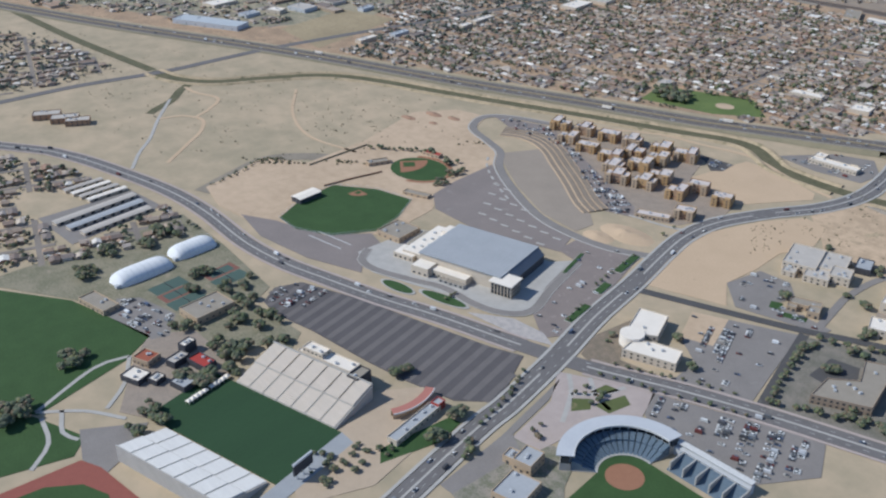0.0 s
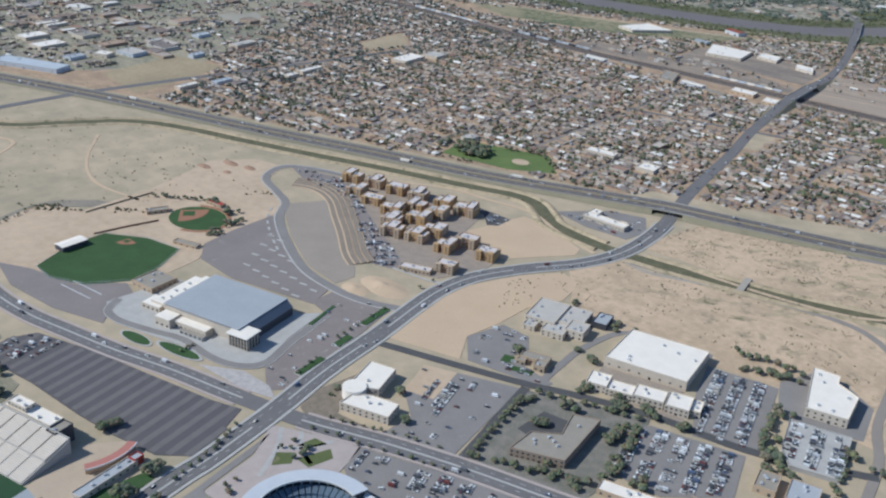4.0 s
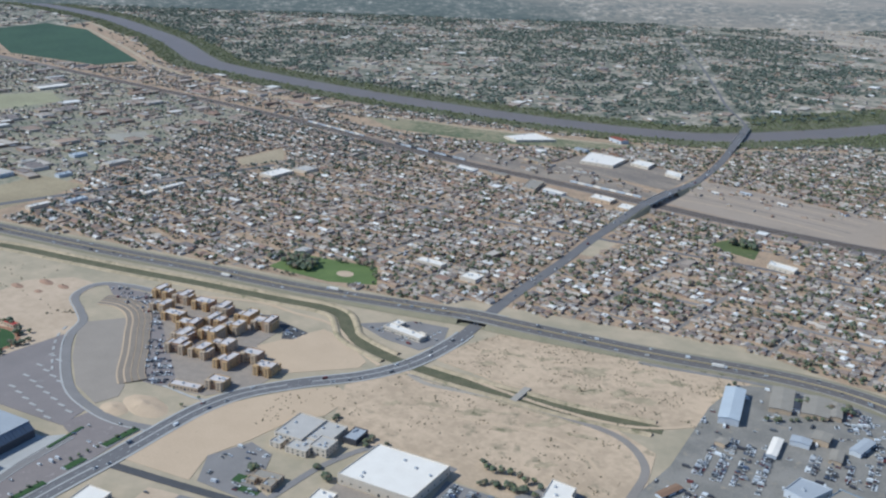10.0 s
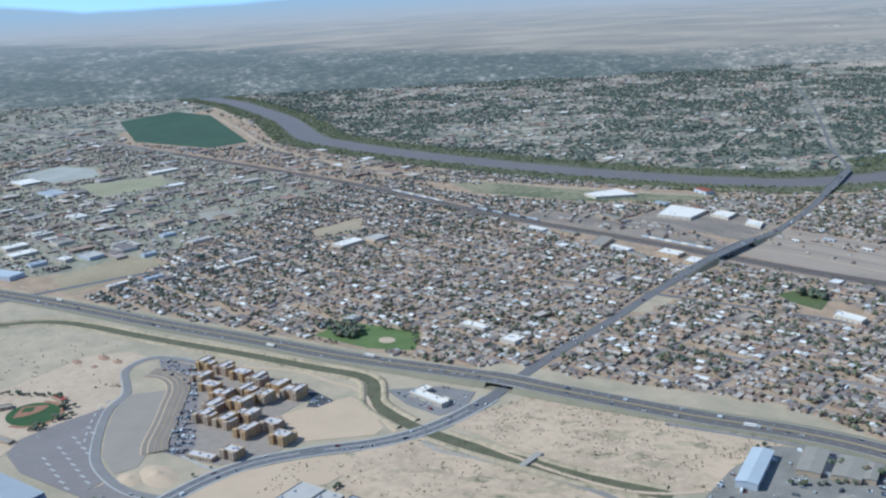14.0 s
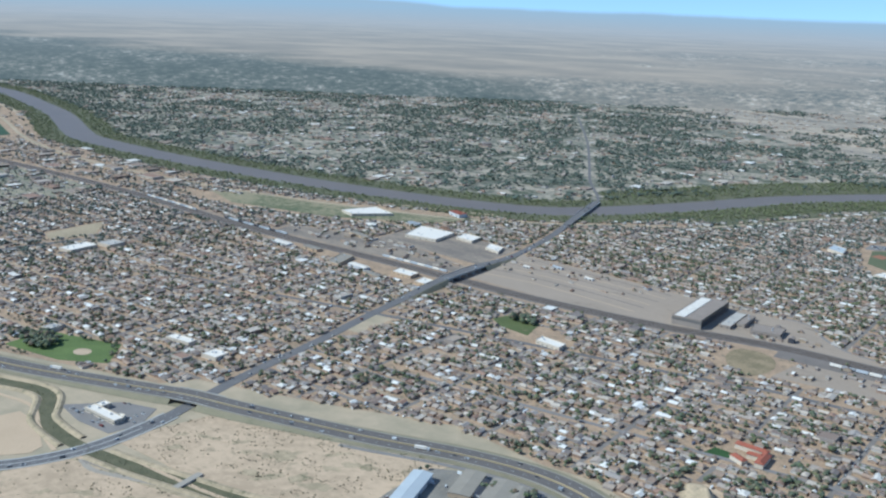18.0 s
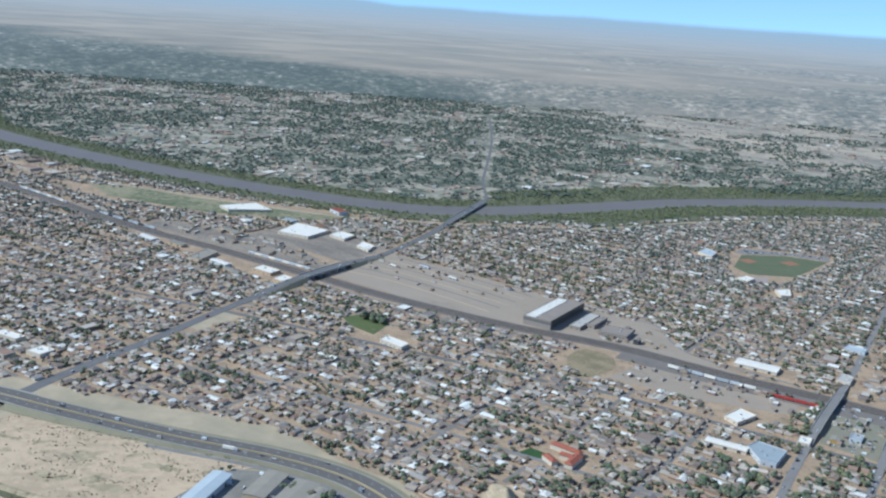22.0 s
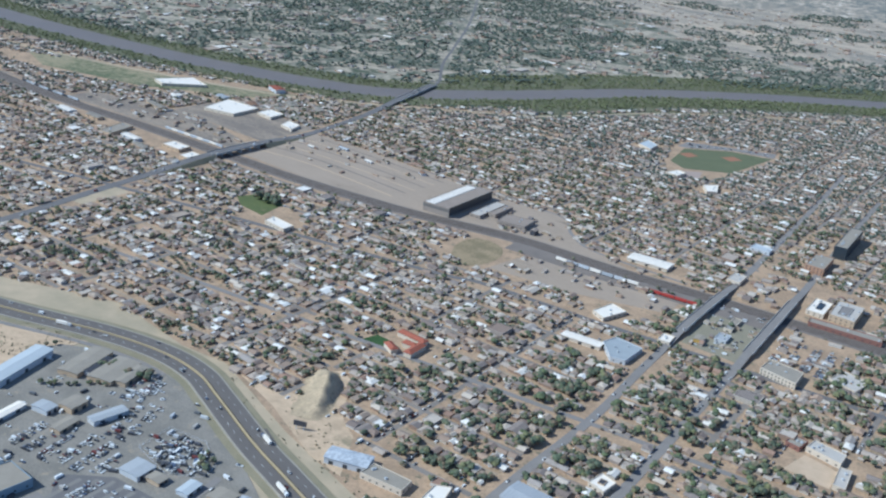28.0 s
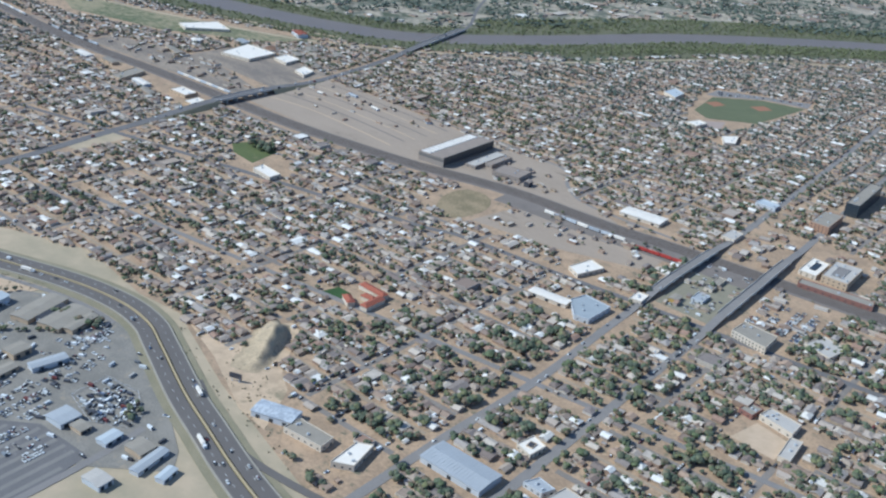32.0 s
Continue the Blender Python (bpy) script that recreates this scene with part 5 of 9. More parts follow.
# football ground
FB = Matrix.Translation((-78, -236, 0)) @ Matrix.Rotation(radians(13), 4, "Z")


def fb(x, y):
    p = FB @ Vector((x, y, 0))
    return (p.x, p.y)


sheet("lawn_football", [fb(-75, -36), fb(52, -36), fb(52, 30), fb(-75, 30)], 0.1, mat("turf", (0.033, 0.075, 0.032), (0.026, 0.06, 0.026), scale=0.05, fine=0.8, stretch=(radians(13), 1.0, 0.2)), "dark green football turf", "lawn")
sheet("apron_north", [fb(52, -60), fb(66, -50), fb(66, 26), fb(52, 30)], 0.08, mat("blue_grey_concrete", (0.36, 0.37, 0.38), (0.30, 0.31, 0.32), scale=0.1, fine=1.0), "blue-grey concrete walk behind the end zone", "paving")


def stand(name, label, y0, sign, depth, rise, halves, material):
    """Banks of stepped rows in sections, with aisles and a walkway between."""
    root = thing(name, label, "stand", (-78, -236, 0), radians(13))
    rows, length_, n = 22, 98, 7
    w = length_ / n
    def steps(width, base, jump):
        """A stepped bank of rows drawn from its side outline."""
        side = [(y0, -0.25)]
        for r in range(rows):
            z = base + (r + 1) * rise / rows + (jump if r >= halves else 0)
            side += [(y0 + sign * r * depth / rows, z), (y0 + sign * (r + 1) * depth / rows, z)]
        side.append((y0 + sign * depth, -0.25))
        m = len(side)
        v = [(-width / 2, y, z) for y, z in side] + [(width / 2, y, z) for y, z in side]
        f = [(i, i + 1, m + i + 1, m + i) for i in range(m - 1)] + [tuple(range(m - 1, -1, -1)), tuple(range(m, 2 * m))]
        return Soup().add(v, f)
    me = steps(w - 1.4, 1.2, 0.8).mesh("seating_section", material)
    ai = steps(1.4, 0.8, 0.0).mesh("aisle", mat("aisle_concrete", (0.44, 0.41, 0.37), (0.37, 0.345, 0.31), scale=0.3, fine=2.0))
    for k in range(n):
        x = -length_ / 2 - 3 + (k + 0.5) * w
        part("seating_section", me, root, at=Matrix.Translation((x, 0, 0)))
        part("aisle", ai, root, at=Matrix.Translation((x + w / 2, 0, 0)))
    part("walkway", Soup().box(-3, y0 + sign * depth * halves / rows, 0, length_, 1.4, 1.2 + halves * rise / rows + 0.6).mesh("walkway", mat("aisle_concrete", (0.3, 0.3, 0.3))), root)
    part("back_wall", Soup().box(-3, y0 + sign * (depth + 0.4), -0.25, length_, 0.8, rise + 3.4).mesh("back_wall", CONCRETE), root)


stand("football_stand", "tall sloping football stand of tan concrete rows", 30, 1, 42, 11, 11, mat("tan_seating", (0.63, 0.555, 0.47), (0.54, 0.475, 0.40), scale=0.15, fine=1.5, stretch=(radians(13), 0.3, 2.0)))
stand("football_stand", "tall sloping football stand of white metal rows", -38, -1, 40, 10, 11, mat("white_seating", (0.74, 0.72, 0.68), (0.62, 0.60, 0.57), scale=0.15, fine=1.5, stretch=(radians(13), 0.3, 2.0)))
press = thing("press_box", "tall cream press box behind the stand with stepped white roofs", "press box", (-78, -236, 0), radians(13))
block("", "", "", rect(-2, 80, 52, 13), 15, PALE_STUCCO, WHITE_ROOF, floors=3, pitch=4, units=6, into=press, glass=(3.0, 1.8))
block("", "", "", rect(-14, 80, 20, 10), 4, PALE_STUCCO, WHITE_ROOF, floors=1, pitch=4, units=2, into=press, z0=14.5, doors=False)
block("", "", "", rect(29, 78, 10, 16), 14, DARK_WALL, TAN_ROOF, floors=3, pitch=4, units=1, into=press)
score = thing("scoreboard", "tall dark scoreboard on steel posts behind the end zone", "scoreboard", (*fb(60, -18), 0), radians(13 + 90))
part("panel", Soup().box(0, 0, 4.5, 18, 1.2, 8, 0, True).mesh("panel", DARK_WALL), score)
part("header", Soup().box(0, 0, 12.6, 18, 1.4, 1.6, 0, True).mesh("header", STEEL), score)
for x in (-6, 0, 6):
    part("post", Soup().box(x, 0.8, -0.25, 0.8, 0.8, 9).mesh("post", STEEL), score)
block("concession", "low long concession building with a grey roof", "concession", rect(-5, -153, 9, 50, 11), 5, PALE_STUCCO, GREY_ROOF, units=4)


def arcade():
    root = thing("arcade", "curved arcade with a red and white roof", "arcade")
    arc = np.array([(-46 + 26 * math.cos(q), -142 + 34 * math.sin(q)) for q in np.linspace(-0.5, 0.75, 14)])
    part("roof", Soup().ribbon(arc, 7, 5.2, 0.5).mesh("roof", mat("faded_red_roof", (0.46, 0.19, 0.15), (0.38, 0.16, 0.13), scale=0.2, fine=1.5)), root, "faded red curved roof")
    part("fascia", Soup().ribbon(arc, 0.6, 5.5, 1.2, -3.6).mesh("fascia", FRAME_WHITE), root)
    part("wall", Soup().ribbon(arc, 4.5, 4.7, 5.0).mesh("wall", STUCCO), root)


arcade()
sheet("plaza_football", [(-38, -190), (-56, -146), (-36, -118), (-14, -118), (10, -150), (24, -212), (6, -260), (-12, -250)], 0.06, mat("sandy_paving", (0.50, 0.39, 0.28), (0.42, 0.33, 0.24), scale=0.1, fine=1.0), "sandy tan paving at the stadium gate", "paving")
sheet("lawn_gate", [(-2, -186), (10, -196), (20, -150), (14, -126), (4, -128)], 0.1, LAWN, "green lawn strip beside the concession building", "lawn")
sheet("paving_ballpark_corner", [(44, -112), (62, -180), (110, -190), (132, -150), (108, -122), (96, -96), (76, -96)], 0.03, mat("planted_court", (0.30, 0.265, 0.22), (0.16, 0.165, 0.11), scale=0.12, fine=0.8, contrast=0.9), "planted paved corner beside the ballpark", "paving")
block("ticket_office", "small red-topped ticket office", "ticket office", rect(-10, -126, 7, 8, 10), 6, RED, GREY_ROOF, units=0, pitch=3)
BIG_LOT = [(-236, -118), (-228, -94), (-169, -74), (-40, -42), (-14, -32), (-4, -52), (16, -88), (-8, -112), (-50, -122), (-90, -128), (-156, -134), (-200, -142), (-222, -138)]
sheet("parking_stadium", BIG_LOT, 0.05, mat("dark_asphalt", (0.125, 0.113, 0.113), (0.095, 0.087, 0.088), scale=0.05, fine=0.8, spots=(0.115, 0.108, 0.105), spot_at=0.62), "broad dark asphalt parking lot in worn bands", "parking lot")


def lot_bands(name, poly, turn, step, width, material, z, label):
    t = radians(turn)
    u, v = np.array([math.cos(t), math.sin(t)]), np.array([-math.sin(t), math.cos(t)])
    c = np.array(poly).mean(0)
    for k in range(-30, 31):
        q = c + u * k * step
        run = [q + v * s for s in np.arange(-150, 151, 2.0)]
        ok = inside(poly, np.array(run))
        run = np.array(run)[ok]
        if len(run) > 5:
            road(name, run[[0, -1]], width, z, material, label, "road marking", depth=0.05)


lot_bands("worn_band", BIG_LOT, 14, 12.5, 5.6, mat("grey_worn_asphalt", (0.172, 0.155, 0.148), (0.14, 0.127, 0.122), scale=0.1, fine=1.0, contrast=0.6), 0.08, "paler worn driving band in the parking lot")
sheet("lawn_practice", [(-470, -350), (-335, -260), (-238, -236), (-218, -268), (-196, -345), (-260, -390), (-380, -440)], 0.05, LAWN, "broad mown practice lawn", "lawn")
sheet("lawn_practice_east", [(-196, -348), (-150, -330), (-135, -345), (-150, -400), (-260, -395)], 0.05, LAWN, "mown lawn crossed by pale paths", "lawn")
for pts in ([(-200, -345), (-225, -290), (-222, -262)], [(-200, -345), (-178, -318), (-150, -300)], [(-190, -345), (-160, -352), (-140, -372)], [(-190, -330), (-165, -340), (-150, -335)], [(-222, -262), (-190, -282), (-170, -305)]):
    road("path_lawn", smooth_line(pts), 3.2, 0.1, CONCRETE, "pale gravel path over the lawn", "path")
sheet("running_track", [(-133, -430), (-128, -343), (-112, -336), (-60, -330), (-40, -360), (-60, -420)], 0.09, mat("red_track", (0.30, 0.10, 0.075), (0.25, 0.085, 0.065), scale=0.2, fine=1.5), "faded red running track", "running track")
sheet("lawn_track", [(-124, -425), (-118, -372), (-104, -352), (-84, -344), (-64, -348), (-56, -366), (-68, -415)], 0.13, LAWN, "green lawn inside the running track", "lawn")
sheet("paving_stand", [(-160, -330), (-135, -290), (-112, -318), (-104, -336), (-128, -342)], 0.07, OLD_ASPHALT, "grey asphalt behind the stand", "paving")
sheet("ground_club", [(-425, -104), (-340, -108), (-240, -120), (-226, -146), (-160, -142), (-140, -168), (-165, -175), (-168, -212), (-222, -205), (-236, -233), (-335, -258), (-420, -310)], 0.0, mat("club_ground", (0.29, 0.255, 0.18), (0.17, 0.165, 0.105), scale=0.04, fine=0.5, contrast=0.8, spots=(0.32, 0.27, 0.2), spot_at=0.6), "dry grass and soil round the tennis club", "ground")
sheet("club_paving", [(-240, -236), (-222, -205), (-160, -205), (-130, -235), (-125, -280), (-160, -300), (-215, -262)], 0.04, mat("tan_paving", (0.3, 0.3, 0.3)), "paved yard round the club buildings", "paving")
for x, y, w, d, h, a, m, lb in ((-206, -255, 16, 14, 6, 20, TILE_ROOF, "small club house with an orange-red roof"), (-188, -238, 10, 16, 6, 15, PALE_ROOF, "pale-roofed club house with dark walls"),
                                (-172, -226, 20, 12, 6, 10, RED, "club house with a dull red roof"), (-190, -272, 18, 14, 5, 20, WHITE_ROOF, "small white-roofed club house"), (-158, -250, 16, 12, 5, 13, GREY_ROOF, "small grey flat-roofed field house"), (-176, -262, 9, 10, 5, 18, WHITE_ROOF, "small white-roofed ticket kiosk"), (-198, -224, 8, 12, 9, 15, WHITE_ROOF, "tall narrow white club tower")):
    block("club_house", lb, "club house", rect(x, y, w, d, a), h, (DARK_WALL if m is not TILE_ROOF else STUCCO), m, units=2, pitch=4)
for k in range(2):
    tent = thing("tent_row", "row of white event tents on the field edge", "tent row", (*fb(-62 + 1, -8 + 22 * k), 0), radians(13))
    for j in range(5):
        s = Soup()
        s.add([(-2.2, -2 + j * 4, 2.4), (2.2, -2 + j * 4, 2.4), (2.2, 2 + j * 4, 2.4), (-2.2, 2 + j * 4, 2.4), (0, j * 4, 4.0)], [(0, 1, 4), (1, 2, 4), (2, 3, 4), (3, 0, 4)])
        for sx in (-2, 2):
            for sy in (-1.8, 1.8):
                s.box(sx, sy + j * 4, -0.1, 0.15, 0.15, 2.5)
        part("tent", s.mesh("tent", WHITE_ROOF), tent)
block("field_office", "low flat-roofed field office", "office", rect(-311, -246, 36, 16, 10), 5, STUCCO, TAN_ROOF, units=2)
block("club_hall", "long flat-roofed hall with a white parapet", "hall", rect(-240, -182, 26, 38, 5), 7, STUCCO, TAN_ROOF, units=4)
sheet("parking_club", [(-312, -230), (-300, -214), (-255, -204), (-228, -224), (-232, -238), (-287, -248)], 0.05, OLD_ASPHALT, "grey asphalt club parking lot", "parking lot")


def air_dome(cx, cy, w, d, h, turn):
    """A white fabric dome held up by air, over tennis courts."""
    s = Soup()
    n, m = 16, 22
    for j in range(m + 1):
        v = -1 + 2 * j / m
        k = max(0.0, 1 - abs(v) ** 5) ** 0.5
        for i in range(n + 1):
            q = math.pi * i / n
            s.v.append((math.cos(q) * w / 2 * (0.55 + 0.45 * k), v * d / 2, math.sin(q) ** 0.8 * h * k - 0.2))
    for j in range(m):
        for i in range(n):
            a = j * (n + 1) + i
            s.f.append((a, a + 1, a + n + 2, a + n + 1))
    root = thing("air_dome", "white air-supported dome over tennis courts", "air dome", (cx, cy, 0), radians(turn), "tennis domes")
    part("membrane", s.mesh("membrane", mat("white_fabric", (0.78, 0.78, 0.77), (0.70, 0.70, 0.70), scale=0.1, fine=0.8, rough=0.7), True), root)
    part("door_lock", Soup().box(w * 0.3, -d / 2 + 1, -0.2, 4, 5, 3.2).mesh("door_lock", STEEL), root)
    for k in range(-4, 5):
        line = [(math.cos(q) * (w / 2 + 0.15), k * d / 10, math.sin(q) ** 0.8 * (h + 0.12)) for q in np.linspace(0.15, math.pi - 0.15, 14)]
        c = Soup()
        for a, b in zip(line[:-1], line[1:]):
            c.add([(a[0], a[1] - 0.12, a[2]), (a[0], a[1] + 0.12, a[2]), (b[0], b[1] + 0.12, b[2]), (b[0], b[1] - 0.12, b[2])], [(0, 1, 2, 3)])
        part("cable", c.mesh("cable", STEEL), root)


air_dome(-338, -193, 25, 58, 10, 4)
air_dome(-349, -136, 24, 46, 10, 4)
COURT = mat("court_green", (0.085, 0.13, 0.11), (0.07, 0.11, 0.095), scale=0.2, fine=1.5)
COURT_RED = mat("court_red", (0.24, 0.11, 0.085), (0.20, 0.095, 0.075), scale=0.2, fine=1.5)
for k in range(5):
    cx, cy = -302 + (k % 3) * 17 + (k // 3) * 8, -186 + (k // 3) * 48
    root = thing("tennis_court", "green hard court with a red surround", "tennis court", (cx, cy, 0), radians(6), "tennis courts", "structure")
    part("surround", Soup().box(0, 0, -0.2, 16, 33, 0.3).mesh("surround", COURT_RED if k % 2 else COURT), root)
    part("court", Soup().box(0, 0, 0, 11, 24, 0.13).mesh("court", COURT), root)
    part("net", Soup().box(0, 0, 0.13, 12.5, 0.1, 1.0).mesh("net", DARK_WALL), root)


# the ballpark
def ballpark():
    cx, cy = 128, -82
    root = thing("ballpark_stand", "horseshoe ballpark grandstand with a pale curved roof", "grandstand", (cx, cy, 0))
    a0, a1, n = radians(80), radians(222), 18
    qs = np.linspace(a0, a1, n + 1)
    seat = mat("blue_grey_seats", (0.16, 0.21, 0.26), (0.12, 0.16, 0.20), scale=0.4, fine=2.0)
    for k in range(n):
        s = Soup()
        rows = 14
        for r in range(rows):
            r0, r1 = 21 + r * 1.15, 21 + (r + 1) * 1.15
            z = 0.4 + r * 0.45 + (1.6 if r > 7 else 0)
            b0, b1 = qs[k] + 0.012, qs[k + 1] - 0.012
            ring = [(r0 * math.cos(b0), r0 * math.sin(b0)), (r1 * math.cos(b0), r1 * math.sin(b0)), (r1 * math.cos(b1), r1 * math.sin(b1)), (r0 * math.cos(b1), r0 * math.sin(b1))]
            s.prism(ring, -0.25, z)
        part("seating_section", s.mesh("seating_section", seat), root)
    def ring_part(nm, r0, r1, z0, z1, m, lo=a0, hi=a1, label=""):
        pts = [(r1 * math.cos(q), r1 * math.sin(q)) for q in np.linspace(lo, hi, 40)] + [(r0 * math.cos(q), r0 * math.sin(q)) for q in np.linspace(hi, lo, 40)]
        return part(nm, Soup().prism(pts, z0, z1, True, True).mesh(nm, m), root, label)
    ring_part("aisle_ring", 19.5, 38, -0.25, 0.35, CONCRETE)
    ring_part("concourse", 37.5, 45, -0.25, 6.0, CONCRETE)
    ring_part("suite_level", 39, 44.5, 6.0, 10.5, GLASS)
    ring_part("roof", 36, 47.5, 12.0, 12.6, mat("pale_roof_metal", (0.55, 0.56, 0.57), (0.47, 0.48, 0.50), scale=0.1, fine=1.0, rough=0.5), label="pale curved metal roof")
    ring_part("roof_edge", 35.4, 36.1, 11.6, 12.9, FRAME_WHITE)
    post = Soup().box(0, 0, 0, 0.5, 0.5, 12.2).mesh("post", STEEL)
    for q in np.linspace(a0 + 0.05, a1 - 0.05, 16):
        part("post", post, root, at=Matrix.Translation((38 * math.cos(q), 38 * math.sin(q), 0)))
    # the straight wing along the third-base line
    for r in range(14):
        part("bench", Soup().box(40, 24 + r * 1.1, -0.25, 52, 1.05, 0.7 + r * 0.45).mesh("bench", seat), root)
    for k in range(6):
        part("wing_aisle", Soup().box(16 + k * 10, 31.5, 0, 0.9, 15.5, 7.4).mesh("wing_aisle", CONCRETE), root)
    part("wing_concourse", Soup().box(36, 43.5, -0.25, 58, 6, 6.5).mesh("wing_concourse", STEEL), root)
    part("wing_roof", Soup().box(36, 45, 8, 58, 5, 0.5, 0, True).mesh("wing_roof", FRAME_WHITE), root)
    ob = new("ballpark_lawn", Soup().prism([(cx + 20 * math.cos(q), cy + 20 * math.sin(q)) for q in np.linspace(a0, a1, 30)] + [(cx - 10, cy - 60), (cx + 60, cy - 70), (cx + 70, cy + 18)], -0.2, 0.1).mesh("ballpark_lawn", LAWN))
    tagged(ob, "mown green lawn of the ballpark", "lawn", kind="structure")
    sheet("ballpark_infield", [(cx + 13 * math.cos(q), cy - 3 + 13 * math.sin(q)) for q in np.linspace(0, 2 * math.pi, 30)[:-1]], 0.14, CLAY, "clay infield of the ballpark", "infield")


ballpark()
for x, y, w, d, h in ((78, -124, 14, 18, 9), (92, -150, 22, 26, 7), (66, -128, 8, 10, 6)):
    block("ballpark_office", "blocky tan and grey ballpark office building", "office", rect(x, y, w, d, 12), h, STUCCO, GREY_ROOF, units=2, pitch=4)
sheet("plaza_ballpark", [(18, -28), (60, -6), (86, 4), (98, -30), (78, -58), (72, -108), (50, -110), (40, -60)], 0.05, PINK_PAVING, "rose concrete plaza before the ballpark", "paving")
for pts in ([(26, -24), (44, -42), (62, -72)], [(40, -16), (58, -30), (76, -36)], [(44, -42), (60, -26), (66, -6)]):
    road("path_plaza", smooth_line(pts), 3.6, 0.12, CONCRETE, "pale concrete path over the plaza", "path")
for pts in ([(52, -30), (62, -22), (66, -12), (54, -14)], [(64, -40), (78, -40), (82, -20), (72, -14)], [(48, -46), (58, -36), (66, -46), (58, -58)]):
    sheet("plaza_lawn", pts, 0.12, DRY_LAWN, "small lawn bed on the plaza", "lawn")
BALLPARK_LOT = [(84, 4), (96, 8), (165, 34), (200, 44), (215, 10), (190, -28), (132, -26), (108, -28), (96, -22)]
sheet("parking_ballpark", BALLPARK_LOT, 0.05, OLD_ASPHALT, "grey asphalt ballpark parking lot", "parking lot")
sheet("parking_ballpark_south", [(44, -116), (26, -34), (38, -60), (48, -108), (66, -118), (64, -180), (52, -180)], 0.05, OLD_ASPHALT, "grey asphalt strip beside the avenue", "parking lot")

# offices and lots north of the avenue
block("office_building", "white curved office building with a flat white roof", "office", [(10, 83), (34, 90), (47, 58), (25, 44)], 8.5, PALE_STUCCO, WHITE_ROOF, floors=2, pitch=5, units=2)
block("office_building", "low white office wing with a flat white roof", "office", [(38, 24), (36, 40), (48, 50), (72, 57), (79, 38)], 7.5, PALE_STUCCO, WHITE_ROOF, floors=2, pitch=5, units=3)
tagged(new("office_drum", Soup().prism([(31 + 10 * math.cos(q), 46 + 10 * math.sin(q)) for q in np.linspace(0, 2 * math.pi, 24)[:-1]], -0.25, 9.4).mesh("office_drum", WHITE_ROOF)), "round white drum joining two office wings", "office")
LOT_R = [(52, 82), (36, 122), (116, 156), (140, 46), (84, 28), (82, 60)]
sheet("parking_offices", LOT_R, 0.05, OLD_ASPHALT, "large grey asphalt office parking lot", "parking lot")
sheet("planting_offices", [(4, 30), (10, 78), (24, 44), (40, 20), (80, 26), (76, 12), (30, -2), (14, 4)], 0.03, mat("bark_mulch", (0.27, 0.21, 0.155), (0.17, 0.145, 0.105), scale=0.2, fine=1.5, contrast=0.8), "brown gravel planting round the offices", "planting")
clinic = thing("clinic", "pale grey clinic with stepped flat roofs", "clinic", (70, 267, 0), radians(16))
for x, y, w, d, h in ((-14, 8, 30, 42, 8), (12, 12, 24, 36, 7), (4, -16, 22, 22, 6.5), (22, -8, 18, 20, 8.5), (-20, -18, 12, 14, 5)):
    block("", "", "", rect(x, y, w, d), h, PALE_STUCCO, PALE_ROOF, floors=2, pitch=5, units=3, into=clinic)
block("clinic_wing", "dark low clinic wing beside the trees", "clinic", rect(98, 300, 14, 22, 16), 6, DARK_WALL, GREY_ROOF, units=3)
villa = thing("villa", "tan adobe-style house with a walled front lawn", "house", (98, 196, 0), radians(20))
block("", "", "", rect(0, 4, 26, 12), 5, STUCCO, TAN_ROOF, units=1, into=villa, pitch=4)
block("", "", "", rect(8, -6, 10, 12), 6, STUCCO, TAN_ROOF, units=1, into=villa, pitch=4)
block("", "", "", rect(-10, -4, 8, 8), 4.5, STUCCO, TAN_ROOF, units=0, into=villa, pitch=4)
sheet("lawn_villa", rect(98, 178, 22, 8, 20), 0.07, LAWN, "small green lawn before the adobe house", "lawn")
sheet("lawn_villa", rect(78, 184, 10, 12, 20), 0.07, LAWN, "small green lawn before the adobe house", "lawn")
sheet("parking_villa", [(56, 156), (28, 186), (36, 228), (66, 228), (84, 206), (76, 188), (130, 182), (128, 172)], 0.04, OLD_ASPHALT, "grey asphalt lot beside the adobe house", "parking lot")
block("warehouse", "vast white flat-roofed warehouse", "warehouse", [(131, 299), (201, 317), (213, 257), (142, 239)], 9.5, PALE_STUCCO, WHITE_ROOF, units=6, pitch=9)
fr = thing("office_range", "long cream office range with a broken white roofline", "office", (192, 220, 0), radians(19))
for x, y, w, d, h in ((-36, 0, 18, 20, 8), (-16, -3, 24, 16, 7), (8, -2, 26, 18, 8.5), (32, -1, 20, 22, 8), (46, 2, 9, 18, 6)):
    block("", "", "", rect(x, y, w, d), h, PALE_STUCCO, WHITE_ROOF, floors=2, pitch=4, units=2, into=fr)
block("office_building", "brown L-shaped office building with a flat gravel roof", "office", [(168, 78), (206, 96), (194, 159), (174, 149), (184, 121), (166, 106)], 8, mat("sand_brick", (0.38, 0.29, 0.21), (0.31, 0.235, 0.17), scale=0.2, fine=2.0), TAN_ROOF, floors=2, pitch=4, units=6)
sheet("planting_offices", [(150, 48), (132, 106), (122, 158), (215, 200), (222, 180), (240, 120), (236, 70), (170, 48)], 0.03, mat("shaded_soil", (0.25, 0.22, 0.185), (0.15, 0.145, 0.115), scale=0.08, fine=0.8, contrast=0.8), "planted ground round the brown offices", "planting")
sheet("court_office", [(150, 110), (168, 108), (182, 122), (172, 148), (150, 144)], 0.06, ASPHALT, "dark asphalt court of the brown offices", "parking lot")
